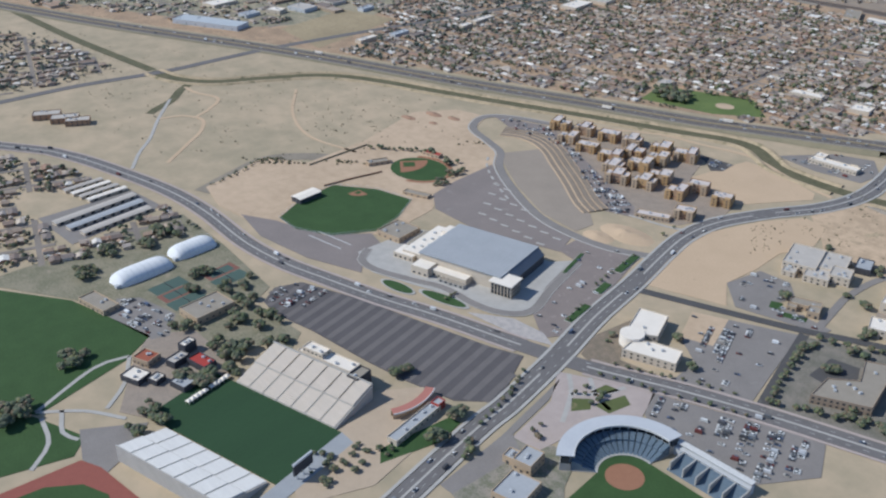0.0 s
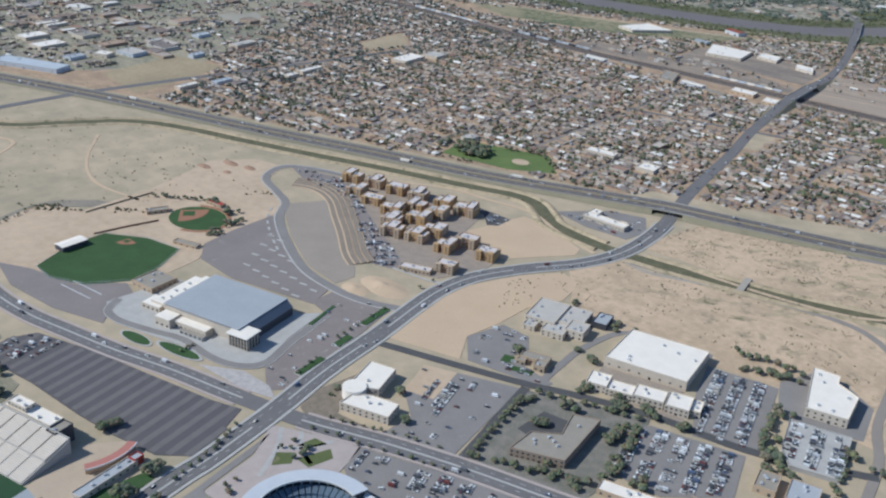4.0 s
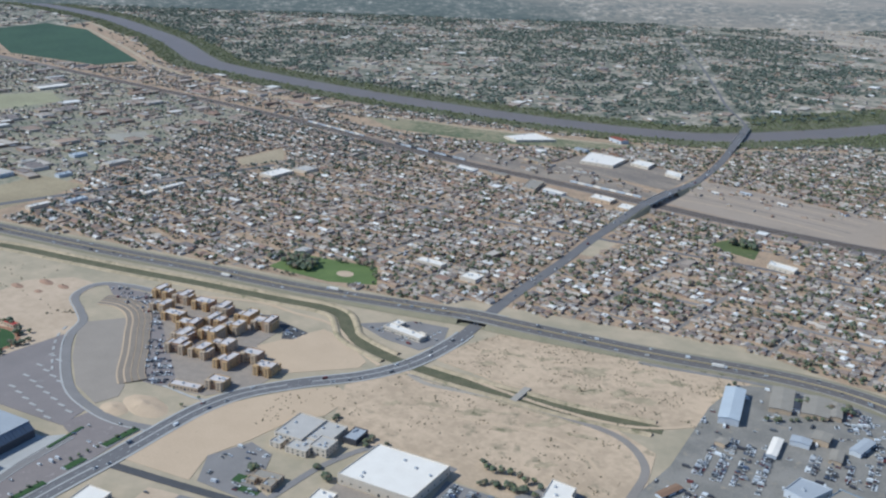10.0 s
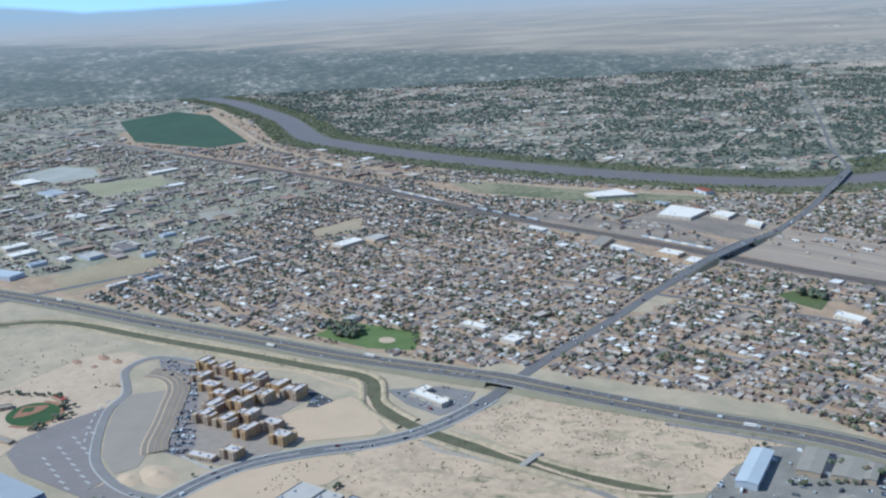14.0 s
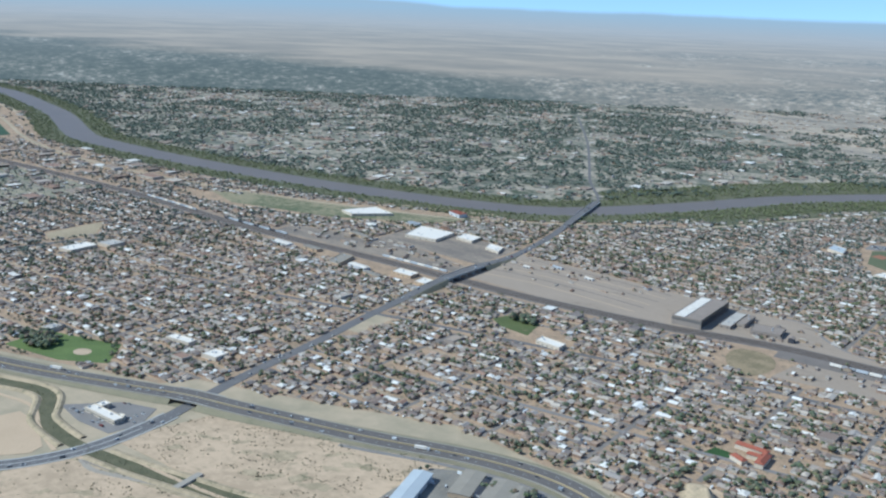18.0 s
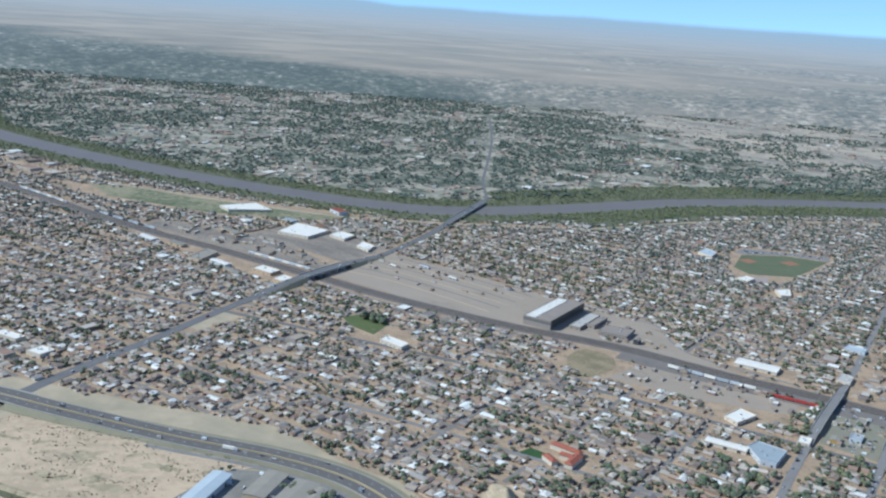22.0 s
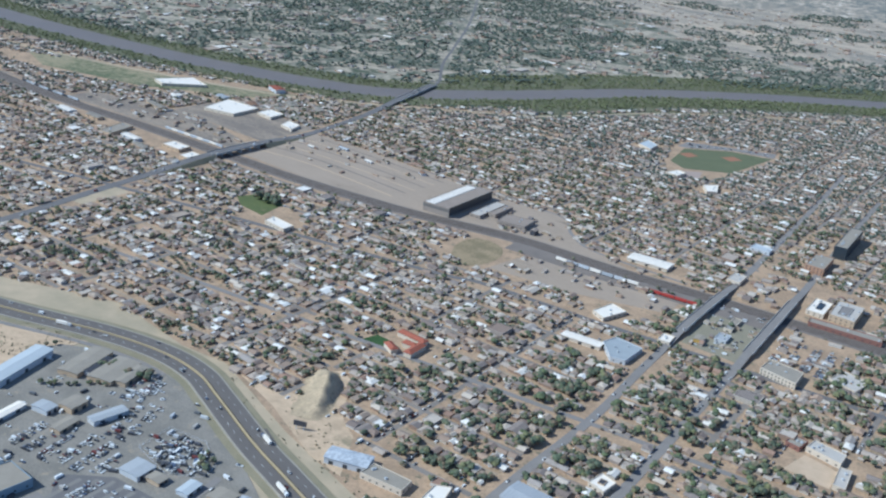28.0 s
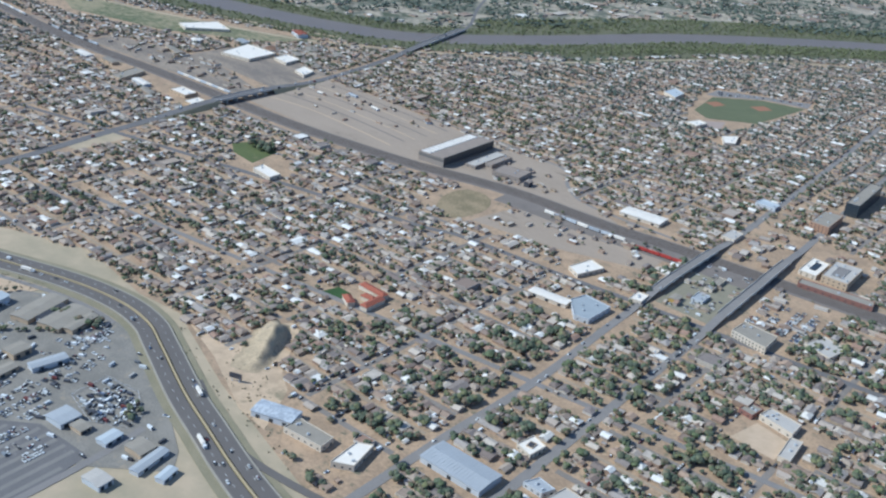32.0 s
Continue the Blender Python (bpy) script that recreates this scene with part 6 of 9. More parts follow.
block("office_building", "white stepped office building with a flat roof", "office", [(276, 365), (299, 368), (303, 355), (324, 346), (331, 307), (299, 298)], 9, PALE_STUCCO, WHITE_ROOF, floors=2, pitch=5, units=5)
deck = thing("parking_deck", "grey concrete parking deck with rows of cars", "parking deck", (0, 0, 0))
part("slab", Soup().prism([(295, 280), (341, 293), (357, 233), (322, 222), (308, 238)], -0.25, 3.0).mesh("slab", CONCRETE), deck)
for a, b in wall_sides([(295, 280), (341, 293), (357, 233), (322, 222), (308, 238)]):
    part("parapet", Soup().ribbon(np.array([a, b]), 0.4, 3.9, 1.0).mesh("parapet", CONCRETE), deck)
LOT_P1 = [(205, 308), (266, 322), (296, 222), (250, 205), (222, 258)]
LOT_P2 = [(228, 118), (212, 176), (220, 192), (292, 212), (310, 160), (272, 122)]
sheet("parking_large", LOT_P1, 0.05, OLD_ASPHALT, "crowded grey asphalt parking lot", "parking lot")
sheet("parking_large", LOT_P2, 0.05, OLD_ASPHALT, "crowded grey asphalt parking lot", "parking lot")
for x, y, w, d, h, a, m, lb in ((345, 196, 22, 26, 6, 14, GREY_ROOF, "grey flat-roofed workshop with skylights"), (320, 190, 16, 22, 6, 14, TAN_ROOF, "tan flat-roofed workshop beside the lot"),
                                (262, 104, 52, 13, 5, 16, WHITE_ROOF, "long white-roofed low office"), (306, 132, 30, 12, 5, 14, TAN_ROOF, "long tan low office"), (360, 160, 20, 30, 6, 14, TAN_ROOF, "tan workshop beside the road")):
    block("workshop", lb, "workshop", rect(x, y, w, d, a), h, STUCCO, m, units=4)

road("service_lane", smooth_line([(122, 172), (116, 210), (112, 250), (120, 300), (150, 314), (200, 326)]), 7, 0.06, OLD_ASPHALT, "grey service lane behind the warehouse", "road")
sheet("court_warehouse", [(142, 238), (212, 256), (222, 236), (238, 214), (158, 200), (148, 214)], 0.04, mat("tan_paving", (0.3, 0.3, 0.3)), "tan paved court between warehouse and offices", "paving")
sheet("paving_white_office", [(262, 332), (276, 372), (302, 374), (336, 352), (348, 300), (300, 284), (276, 300)], 0.04, OLD_ASPHALT, "grey paving round the white office", "paving")
sheet("lot_sandy", [(36, 122), (52, 82), (78, 90), (64, 134)], 0.055, ROSY_SAND, "worn sandy corner of the office lot", "parking lot")
# storage yards by the highway
YARDS = [(334, 400), (330, 470), (300, 600), (296, 668), (345, 700), (430, 712), (500, 692), (560, 672), (620, 645), (640, 628), (590, 580), (520, 548), (500, 470), (488, 380), (470, 335), (420, 318), (362, 318)]
sheet("ground_yards", YARDS, 0.04, mat("dusty_yard", (0.285, 0.255, 0.215), (0.20, 0.182, 0.155), scale=0.03, fine=0.6, contrast=0.85, spots=(0.33, 0.275, 0.205), spot_at=0.60), "dusty grey ground of storage yards", "ground")
shed("warehouse", "pale blue metal warehouse with a low gabled roof", 442, 362, 44, 46, 6.2, 8, STEEL, BLUE_ROOF, 1.6, "warehouse")
block("shed", "square white-roofed store in the yards", "store", [(386, 364), (381, 386), (394, 390), (399, 368)], 5.2, PALE_STUCCO, WHITE_ROOF, units=1, pitch=7)
block("shed", "tan flat-roofed store wing in the yards", "store", [(395, 336), (387, 363), (398, 367), (406, 340)], 4.4, STUCCO, TAN_ROOF, units=2, pitch=7)
shed("shed", "long pale blue metal shed", 318, 613, 20, 72, 7, 21, STEEL, BLUE_ROOF, 1.4)
block("warehouse", "large tan-roofed warehouse with blue walls", "warehouse", [(448, 457), (460, 531), (492, 531), (491, 465)], 8, mat("blue_cladding", (0.25, 0.31, 0.36), (0.21, 0.265, 0.31), scale=0.2, fine=2.0), TAN_ROOF, units=6, pitch=9)
block("warehouse", "blue-grey flat-roofed warehouse wing", "warehouse", [(426, 526), (454, 528), (446, 494), (424, 498)], 7, STEEL, GREY_ROOF, units=2, pitch=9)
for x, y, w, d, h, a, m in ((348, 664, 22, 52, 5, 20, TAN_ROOF), (380, 674, 26, 44, 5, 18, TAN_ROOF), (361, 668, 10, 32, 4, 20, DARK_WALL), (398, 680, 11, 34, 5, 20, TAN_ROOF), (427, 435, 30, 10, 4, 2, GREY_ROOF),
                            (385, 566, 9, 36, 4, 14, WHITE_ROOF), (444, 626, 11, 32, 5, -4, GREY_ROOF), (528, 598, 20, 19, 5, 8, GREY_ROOF), (548, 602, 14, 10, 4, 8, TAN_ROOF),
                            (575, 612, 11, 17, 4, 12, BLUE_ROOF), (602, 623, 19, 15, 5, 8, TAN_ROOF), (620, 620, 9, 33, 4, 16, GREY_ROOF), (642, 621, 8, 16, 4, 20, BLUE_ROOF), (616, 580, 19, 13, 5, 10, PALE_ROOF), (410, 614, 16, 18, 6, 10, TAN_ROOF), (398, 594, 18, 12, 5, 12, GREY_ROOF), (433, 592, 11, 22, 4, 14, TAN_ROOF), (352, 430, 8, 26, 3, -12, BROWN_STUCCO), (345, 540, 10, 10, 4, 0, TAN_ROOF)):
    shed("shed", "low metal shed in the storage yard", x, y, w, d, h, a, STUCCO if m is TAN_ROOF else STEEL, m, 0.8, group="yard sheds", doors=2)
sheet("parking_rows", [(502, 470), (510, 535), (488, 552), (522, 582), (582, 590), (592, 553), (597, 500)], 0.06, ROAD, "striped grey storage lot", "parking lot")
lot_bands("worn_band", [(508, 474), (515, 535), (495, 552), (524, 579), (578, 587), (588, 553), (592, 504)], 8, 11, 4.2, mat("faint_band", (0.25, 0.23, 0.205), (0.20, 0.185, 0.17), scale=0.05, fine=0.7), 0.09, "faintly darker worn driving band in the lot")
fence("yard_fence", "steel fence round the scrap yard", [(499, 619), (492, 655), (530, 663), (562, 648), (569, 630), (543, 612), (499, 619)], 2.2, 6)
sheet("ground_track_north", [(500, 366), (512, 416), (540, 452), (590, 480), (640, 440), (600, 350), (540, 330)], 0.03, mat("olive_lot_east", (0.27, 0.24, 0.17), (0.20, 0.18, 0.13), scale=0.05, fine=0.5), "olive-grey ground round the sports track", "ground")
sheet("running_track_north", [(516, 392), (536, 440), (580, 462), (590, 448), (556, 420), (548, 390)], 0.07, mat("red_track", (0.3, 0.1, 0.08)), "faded red running track by bleachers", "running track")
def bleachers():
    root = thing("bleachers", "dark stepped bleachers with red aisles beside a sports track", "bleachers", (524, 424, 0), radians(-24))
    for r in range(8):
        part("bench", Soup().box(-6 + r * 1.5, 0, -0.2, 1.4, 56, 0.7 + 0.5 * (8 - r)).mesh("bench", mat("dark_bench", (0.12, 0.145, 0.165), (0.09, 0.11, 0.125), scale=0.4, fine=2.0)), root)
    for k in range(5):
        part("aisle", Soup().box(-0.8, -24 + 12 * k, -0.2, 12, 1.3, 4.9).mesh("aisle", RED if k % 2 else CONCRETE), root)


bleachers()
sheet("bleacher_ground", [(522, 394), (538, 434), (580, 455), (586, 447), (553, 423), (544, 391)], 0.10, ASPHALT, "dark ground under the bleachers", "paving")

# ---- rail yard and the buildings of the valley ----
def saw_shop():
    """The great locomotive shop: glazed north wall, saw-toothed skylights."""
    root = thing("rail_shop", "vast derelict rail shop with a glazed dark wall and roof skylights", "rail shop", (256, 1350, 0), radians(6.3))
    W, D, H = 46, 127, 14.5
    part("wall", Soup().prism([(-W / 2, -D / 2), (W / 2, -D / 2), (W / 2, D / 2), (-W / 2, D / 2)], -0.25, H, cap=False).mesh("wall", mat("sooty_wall", (0.34, 0.285, 0.235), (0.26, 0.215, 0.18), scale=0.1, fine=1.0)), root)
    part("roof", Soup().box(0, 0, H - 0.6, W - 0.8, D - 0.8, 0.5).mesh("roof", mat("dusty_roof", (0.33, 0.27, 0.22), (0.26, 0.21, 0.175), scale=0.06, fine=0.8)), root)
    pane = Soup().box(0, 0, 0, 0.25, 8.2, 12.5).mesh("glazed_bay", mat("grimy_glass", (0.05, 0.055, 0.06), (0.035, 0.04, 0.045), rough=0.35, spec=0.5, scale=0.5, fine=2.0))
    pier = Soup().box(0, 0, -0.2, 0.5, 0.5, H + 0.1).mesh("pier", mat("grimy_pier", (0.12, 0.11, 0.105), scale=0.3, fine=2.0))
    for k in range(14):
        y = -D / 2 + (k + 0.5) * D / 14
        part("glazed_bay", pane, root, at=Matrix.Translation((W / 2 + 0.05, y, 2.5)))
        part("pier", pier, root, at=Matrix.Translation((W / 2 + 0.2, y - D / 28, 0)))
    for k in range(8):
        x = -W / 2 + (k + 0.5) * W / 8
        part("glazed_bay", Soup().box(0, 0, 0, 6, 0.25, 4.5).mesh("glazed_bay", mat("dusty_glass", (0.20, 0.18, 0.16), (0.15, 0.135, 0.12), rough=0.4, scale=0.4, fine=2.0)), root, at=Matrix.Translation((x, -D / 2 - 0.05, 8)))
    # low saw teeth along the south bays
    me = Soup().add([(-8, -3.6, 0), (8, -3.6, 0), (-8, 3.6, 0), (8, 3.6, 0), (-8, -3.2, 1.8), (8, -3.2, 1.8)], [(0, 1, 5, 4), (4, 5, 3, 2), (0, 4, 2), (1, 3, 5)]).mesh("skylight", mat("dusty_white_glazing", (0.78, 0.74, 0.68), (0.66, 0.62, 0.57), scale=0.2, fine=1.0))
    for k in range(14):
        part("skylight", me, root, at=Matrix.Translation((-W / 2 + 12, -58 + k * 8.6, H - 0.1)))


saw_shop()
SOOT = mat("sooty_wall", (0.2, 0.2, 0.2))
DUSTY_ROOF = mat("dusty_roof", (0.3, 0.3, 0.3))
block("rail_shop", "long low grey rail workshop beside the great shop", "rail shop", [(299, 1322), (290, 1402), (308, 1404), (317, 1324)], 5.5, SOOT, PALE_ROOF, units=3, pitch=9)
block("rail_shop", "low rail workshop with a dusty roof", "rail shop", [(316, 1346), (311, 1398), (324, 1399), (329, 1347)], 6.5, SOOT, DUSTY_ROOF, units=2, pitch=9)
block("rail_shop", "dark rail workshop with a dusty brown roof", "rail shop", [(346, 1328), (338, 1362), (382, 1374), (388, 1338)], 7, SOOT, DUSTY_ROOF, units=2, pitch=9)
shed("rail_shop", "small dark boiler house in the rail yard", 405, 1338, 8, 12, 7, 10, DARK_WALL, DUSTY_ROOF, 1.2, "rail shop", doors=1)
block("warehouse", "broad white-roofed warehouse by the river", "warehouse", [(-408, 1385), (-440, 1470), (-352, 1474), (-338, 1400)], 6, PALE_STUCCO, WHITE_ROOF, units=4, pitch=14)
block("warehouse", "white-roofed warehouse beside the avenue", "warehouse", [(-329, 1452), (-336, 1490), (-293, 1488), (-284, 1446)], 5.5, PALE_STUCCO, WHITE_ROOF, units=2, pitch=14)
block("warehouse", "pale grey warehouse beside the avenue", "warehouse", [(-250, 1462), (-212, 1456), (-197, 1420), (-236, 1430)], 5, PALE_STUCCO, WHITE_ROOF, units=3, pitch=14)
block("warehouse", "white-roofed freight shed beside the railway", "warehouse", [(-236, 1166), (-191, 1166), (-195, 1193), (-240, 1193)], 5.5, STUCCO, WHITE_ROOF, units=3, pitch=10)
block("warehouse", "small white-roofed freight shed beside the bridge", "warehouse", [(-168, 1150), (-134, 1148), (-141, 1180), (-174, 1180)], 5, STUCCO, WHITE_ROOF, units=2, pitch=10)
block("warehouse", "long tan freight shed beside the railway", "warehouse", [(-356, 1124), (-328, 1126), (-352, 1188), (-382, 1188)], 6, STUCCO, TAN_ROOF, units=3, pitch=10)
block("hall", "long white-roofed hall near the river", "hall", [(-664, 1452), (-640, 1534), (-562, 1512), (-618, 1438)], 6, PALE_STUCCO, WHITE_ROOF, units=4, pitch=14)
block("church_hall", "white-roofed parish hall beside the small park", "hall", [(150, 1056), (146, 1076), (190, 1072), (192, 1052)], 6, PALE_STUCCO, WHITE_ROOF, units=2, pitch=8)
shed("freight_house", "long white-roofed freight house by the rails", 572, 1376, 27, 58, 4.5, -84, PALE_STUCCO, WHITE_ROOF, 1.0, "freight house")
block("store", "white-roofed store beside the rails", "store", [(607, 1165), (612, 1202), (636, 1195), (627, 1155)], 5, PALE_STUCCO, WHITE_ROOF, units=2, pitch=8)
block("store", "blue-grey store beside the street", "store", [(660, 1098), (664, 1120), (698, 1118), (700, 1076), (684, 1072)], 6, STEEL, mat("slate_roof", (0.36, 0.385, 0.40), (0.30, 0.325, 0.34), scale=0.1, fine=1.0), units=3, pitch=8)
shed("store", "long cream store beside the street", 640, 1088, 14, 46, 4.5, -82, PALE_STUCCO, WHITE_ROOF, 0.8, "store")
rs = thing("school", "old school with red clay tile roofs round a court", "school", (522, 925, 0), radians(6))
for x, y, w, d, a in ((-4, 20, 9, 36, 84), (14, -2, 9, 28, 0), (-8, -14, 8, 18, 60), (4, 4, 8, 16, 90)):
    wing = Matrix.Translation((x, y, 0)) @ Matrix.Rotation(radians(a), 4, "Z")
    part("wing", Soup().prism([(-w / 2, -d / 2), (w / 2, -d / 2), (w / 2, d / 2), (-w / 2, d / 2)], -0.25, 5.5).mesh("wing", PALE_STUCCO), rs, at=wing)
    r = Soup()
    r.add([(-w / 2 - 0.8, -d / 2 - 0.8, 5.4), (w / 2 + 0.8, -d / 2 - 0.8, 5.4), (w / 2 + 0.8, d / 2 + 0.8, 5.4), (-w / 2 - 0.8, d / 2 + 0.8, 5.4), (0, -d / 2 + w / 3, 7.6), (0, d / 2 - w / 3, 7.6)], [(0, 1, 4), (1, 2, 5, 4), (2, 3, 5), (3, 0, 4, 5), (3, 2, 1, 0)])
    part("tile_roof", r.mesh("tile_roof", TILE_ROOF), rs, "orange-red clay tile roof", at=wing)
sheet("lawn_school", [(478, 903), (486, 899), (508, 914), (502, 926), (482, 926)], 0.06, LAWN, "small green school lawn", "lawn")
sheet("lawn_small_park", [(38, 1100), (50, 1140), (105, 1130), (122, 1075), (70, 1080)], 0.03, DRY_LAWN, "green neighbourhood park lawn", "lawn")
sheet("field_dirt", [(397 + (34 + 7 * math.sin(q)) * math.cos(q) - 12 * math.sin(q), 1210 + 52 * math.sin(q)) for q in np.linspace(0, 2 * math.pi, 33)[:-1]], 0.03, mat("olive_dirt", (0.33, 0.25, 0.15), (0.205, 0.165, 0.095), scale=0.035, fine=0.3, contrast=0.9), "bare olive-brown ball ground", "field")
sheet("infield_park", [(-240 + 13 * math.cos(q), 590 + 11 * math.sin(q)) for q in np.linspace(0, 2 * math.pi, 20)[:-1]], 0.07, ROSY_SAND, "sandy round infield in the park", "infield")
sheet("park_highway", [(-334, 532), (-349, 597), (-229, 640), (-180, 592), (-234, 553)], 0.03, mat("park_lawn", (0.145, 0.19, 0.06), (0.10, 0.14, 0.045), scale=0.03, fine=0.4, contrast=0.7), "bright green park lawn beside the highway", "lawn")
sheet("lawn_school_field", [(328, 1921), (300, 2040), (372, 2112), (450, 2132), (443, 1945), (371, 1892)], 0.03, mat("faded_lawn", (0.15, 0.16, 0.085), (0.11, 0.12, 0.065), scale=0.03, fine=0.5), "green school ball ground", "lawn")
sheet("parking_school", [(282, 2046), (278, 2100), (440, 2184), (450, 2142), (372, 2122), (300, 2050)], 0.03, OLD_ASPHALT, "grey asphalt lot beside the school ball ground", "parking lot")
sheet("court_school", [(373, 1868), (405, 1900), (424, 1846), (401, 1825)], 0.03, mat("rose_court", (0.40, 0.31, 0.26), (0.33, 0.26, 0.22), scale=0.1, fine=1.0), "rose-grey paved school court", "paving")
block("school_hall", "pale blue-roofed school hall by the ball ground", "school", [(234, 1965), (231, 2012), (264, 1992), (272, 1945)], 6, PALE_STUCCO, BLUE_ROOF, units=2, pitch=60)
block("school_hall", "cream school building by the ball ground", "school", [(370, 1818), (378, 1852), (398, 1845), (396, 1812)], 6, PALE_STUCCO, WHITE_ROOF, units=2, pitch=60)
block("school_hall", "white-roofed school building among trees", "school", [(452, 1800), (470, 1826), (488, 1780), (474, 1768)], 6, PALE_STUCCO, WHITE_ROOF, units=2, pitch=60)
park_school = [(284, 2050), (282, 2092), (438, 2172), (444, 2148), (372, 2128), (304, 2056)]
sheet("infield_school", [(312, 1990), (322, 2018), (346, 2008), (338, 1978)], 0.07, CLAY, "clay infield of the school ball ground", "infield")
sheet("infield_school", [(378, 2044), (392, 2074), (416, 2062), (404, 2032)], 0.07, CLAY, "clay infield of the school ball ground", "infield")
sheet("field_green", [(-3305, 1418), (-3430, 1732), (-3120, 1752), (-2200, 1440), (-2190, 1290), (-2600, 1200)], 0.05, mat("crop_green", (0.058, 0.10, 0.055), (0.04, 0.072, 0.042), scale=0.004, fine=0.05, contrast=0.8), "broad green farm field near the river", "field")
sheet("meadow_river", [(-1100, 1395), (-800, 1470), (-560, 1560), (-420, 1640), (-450, 1540), (-640, 1400), (-900, 1330)], 0.0, mat("meadow", (0.30, 0.255, 0.155), (0.12, 0.135, 0.07), scale=0.009, fine=0.08, contrast=0.9), "tan and green riverside meadow", "meadow")
sheet("paving_freight", [(-440, 1340), (-450, 1440), (-360, 1490), (-190, 1470), (-175, 1330), (-300, 1335)], 0.0, mat("freight_dust", (0.3, 0.3, 0.3)), "bare freight yard ground", "ground")
sheet("lot_avenue", [(-90, 900), (-96, 985), (-60, 985), (-50, 905)], 0.02, DESERT, "vacant tan lot beside the avenue", "ground")
sheet("lot_rail_north", [(440, 1180), (450, 1285), (560, 1295), (660, 1300), (668, 1240), (560, 1200)], 0.02, mat("yard_gravel", (0.3, 0.3, 0.3)), "bare lot beside the rails", "ground")
sheet("lot_station", [(715, 1180), (700, 1330), (765, 1330), (780, 1180)], 0.02, mat("olive_lot", (0.30, 0.265, 0.19), (0.22, 0.20, 0.145), scale=0.05, fine=0.5), "olive-tan vacant lot between the rail bridges", "ground")
shed("store", "small yellow store between the rail bridges", 728, 1200, 10, 14, 4, 5, mat("ochre_paint", (0.5, 0.33, 0.1)), TAN_ROOF, 0.8, "store")
block("store", "low grey store between the rail bridges", "store", rect(745, 1225, 14, 20, 5), 4, STEEL, GREY_ROOF, units=2, pitch=6)
block("store", "long white store between the rail bridges", "store", rect(738, 1270, 10, 40, 5), 4, PALE_STUCCO, TAN_ROOF, units=2, pitch=8)
block("office_tower", "pale office block with a sunken grey roof court", "office", [(812, 1386), (806, 1442), (838, 1446), (843, 1386)], 10, STUCCO, PALE_ROOF, floors=2, pitch=6, units=5)
block("roof_court", "grey sunken court on the office roof", "roof court", [(819, 1394), (815, 1428), (829, 1430), (832, 1395)], 10.2, CONCRETE, OLD_ASPHALT, units=2, pitch=50, parapet=0.5)
block("office_building", "white-roofed office with a dark light court", "office", [(784, 1386), (780, 1436), (802, 1434), (806, 1386)], 6, PALE_STUCCO, WHITE_ROOF, floors=2, pitch=6, units=3)
block("light_court", "dark glazed light court on an office roof", "light court", [(791, 1400), (789, 1424), (796, 1424), (798, 1400)], 6.3, DARK_WALL, GLASS, units=0, pitch=50, parapet=0.3)
block("hotel", "orange-tan brick hotel beside the street", "hotel", [(728, 1538), (723, 1596), (748, 1600), (754, 1538)], 11, mat("orange_brick", (0.42, 0.25, 0.16), (0.35, 0.21, 0.135), scale=0.2, fine=2.0), TAN_ROOF, floors=3, pitch=5, units=4)
# dark glass on all walls stands in for the slab's shaded north face
block("office_tower", "tall slab office block, its shaded face given as dark walls", "office", [(736, 1632), (724, 1748), (742, 1750), (754, 1634)], 19, GLASS, TAN_ROOF, floors=5, pitch=8, units=5)
block("store", "pale flat-roofed store by the rail bridge", "store", [(671, 1404), (669, 1436), (687, 1432), (690, 1402)], 5, PALE_STUCCO, PALE_ROOF, units=2, pitch=8)
block("hall", "long pale blue-grey hall among houses", "hall", [(640, 1556), (640, 1578), (668, 1576), (670, 1556)], 5, STEEL, BLUE_ROOF, units=2, pitch=8)
block("store", "cream flat-roofed store beside the street", "store", [(697, 1155), (694, 1176), (708, 1178), (711, 1157)], 5, PALE_STUCCO, WHITE_ROOF, units=2, pitch=6)
block("brick_hall", "long dull red brick hall beside the rails", "hall", [(800, 1350), (797, 1365), (880, 1376), (884, 1360)], 6, mat("dull_brick", (0.27, 0.13, 0.10), (0.22, 0.11, 0.085), scale=0.2, fine=2.0), TAN_ROOF, units=2, pitch=8)
block("office_building", "cream corner office with dark window bands", "office", [(809, 1176), (809, 1204), (847, 1202), (850, 1169)], 8, PALE_STUCCO, TAN_ROOF, floors=2, pitch=4, units=3)
shed("warehouse", "pair of long grey metal warehouses", 780, 796, 28, 60, 6, -87, STEEL, GREY_ROOF, 1.4, "warehouse")
shed("warehouse", "grey and white metal warehouse beside the highway", 631, 731, 18, 38, 6, -68, STEEL, mat("patched_roof", (0.55, 0.57, 0.59), (0.36, 0.38, 0.41), scale=0.05, fine=0.4, contrast=0.9, rough=0.5), 1.0, "warehouse")
block("warehouse", "cream flat-roofed warehouse beside the highway", "warehouse", [(652, 722), (651, 740), (689, 744), (692, 728)], 6, PALE_STUCCO, TAN_ROOF, units=3)
block("warehouse", "white flat-roofed warehouse beside the highway", "warehouse", [(711, 722), (705, 754), (717, 762), (727, 732)], 6, PALE_STUCCO, WHITE_ROOF, units=2)


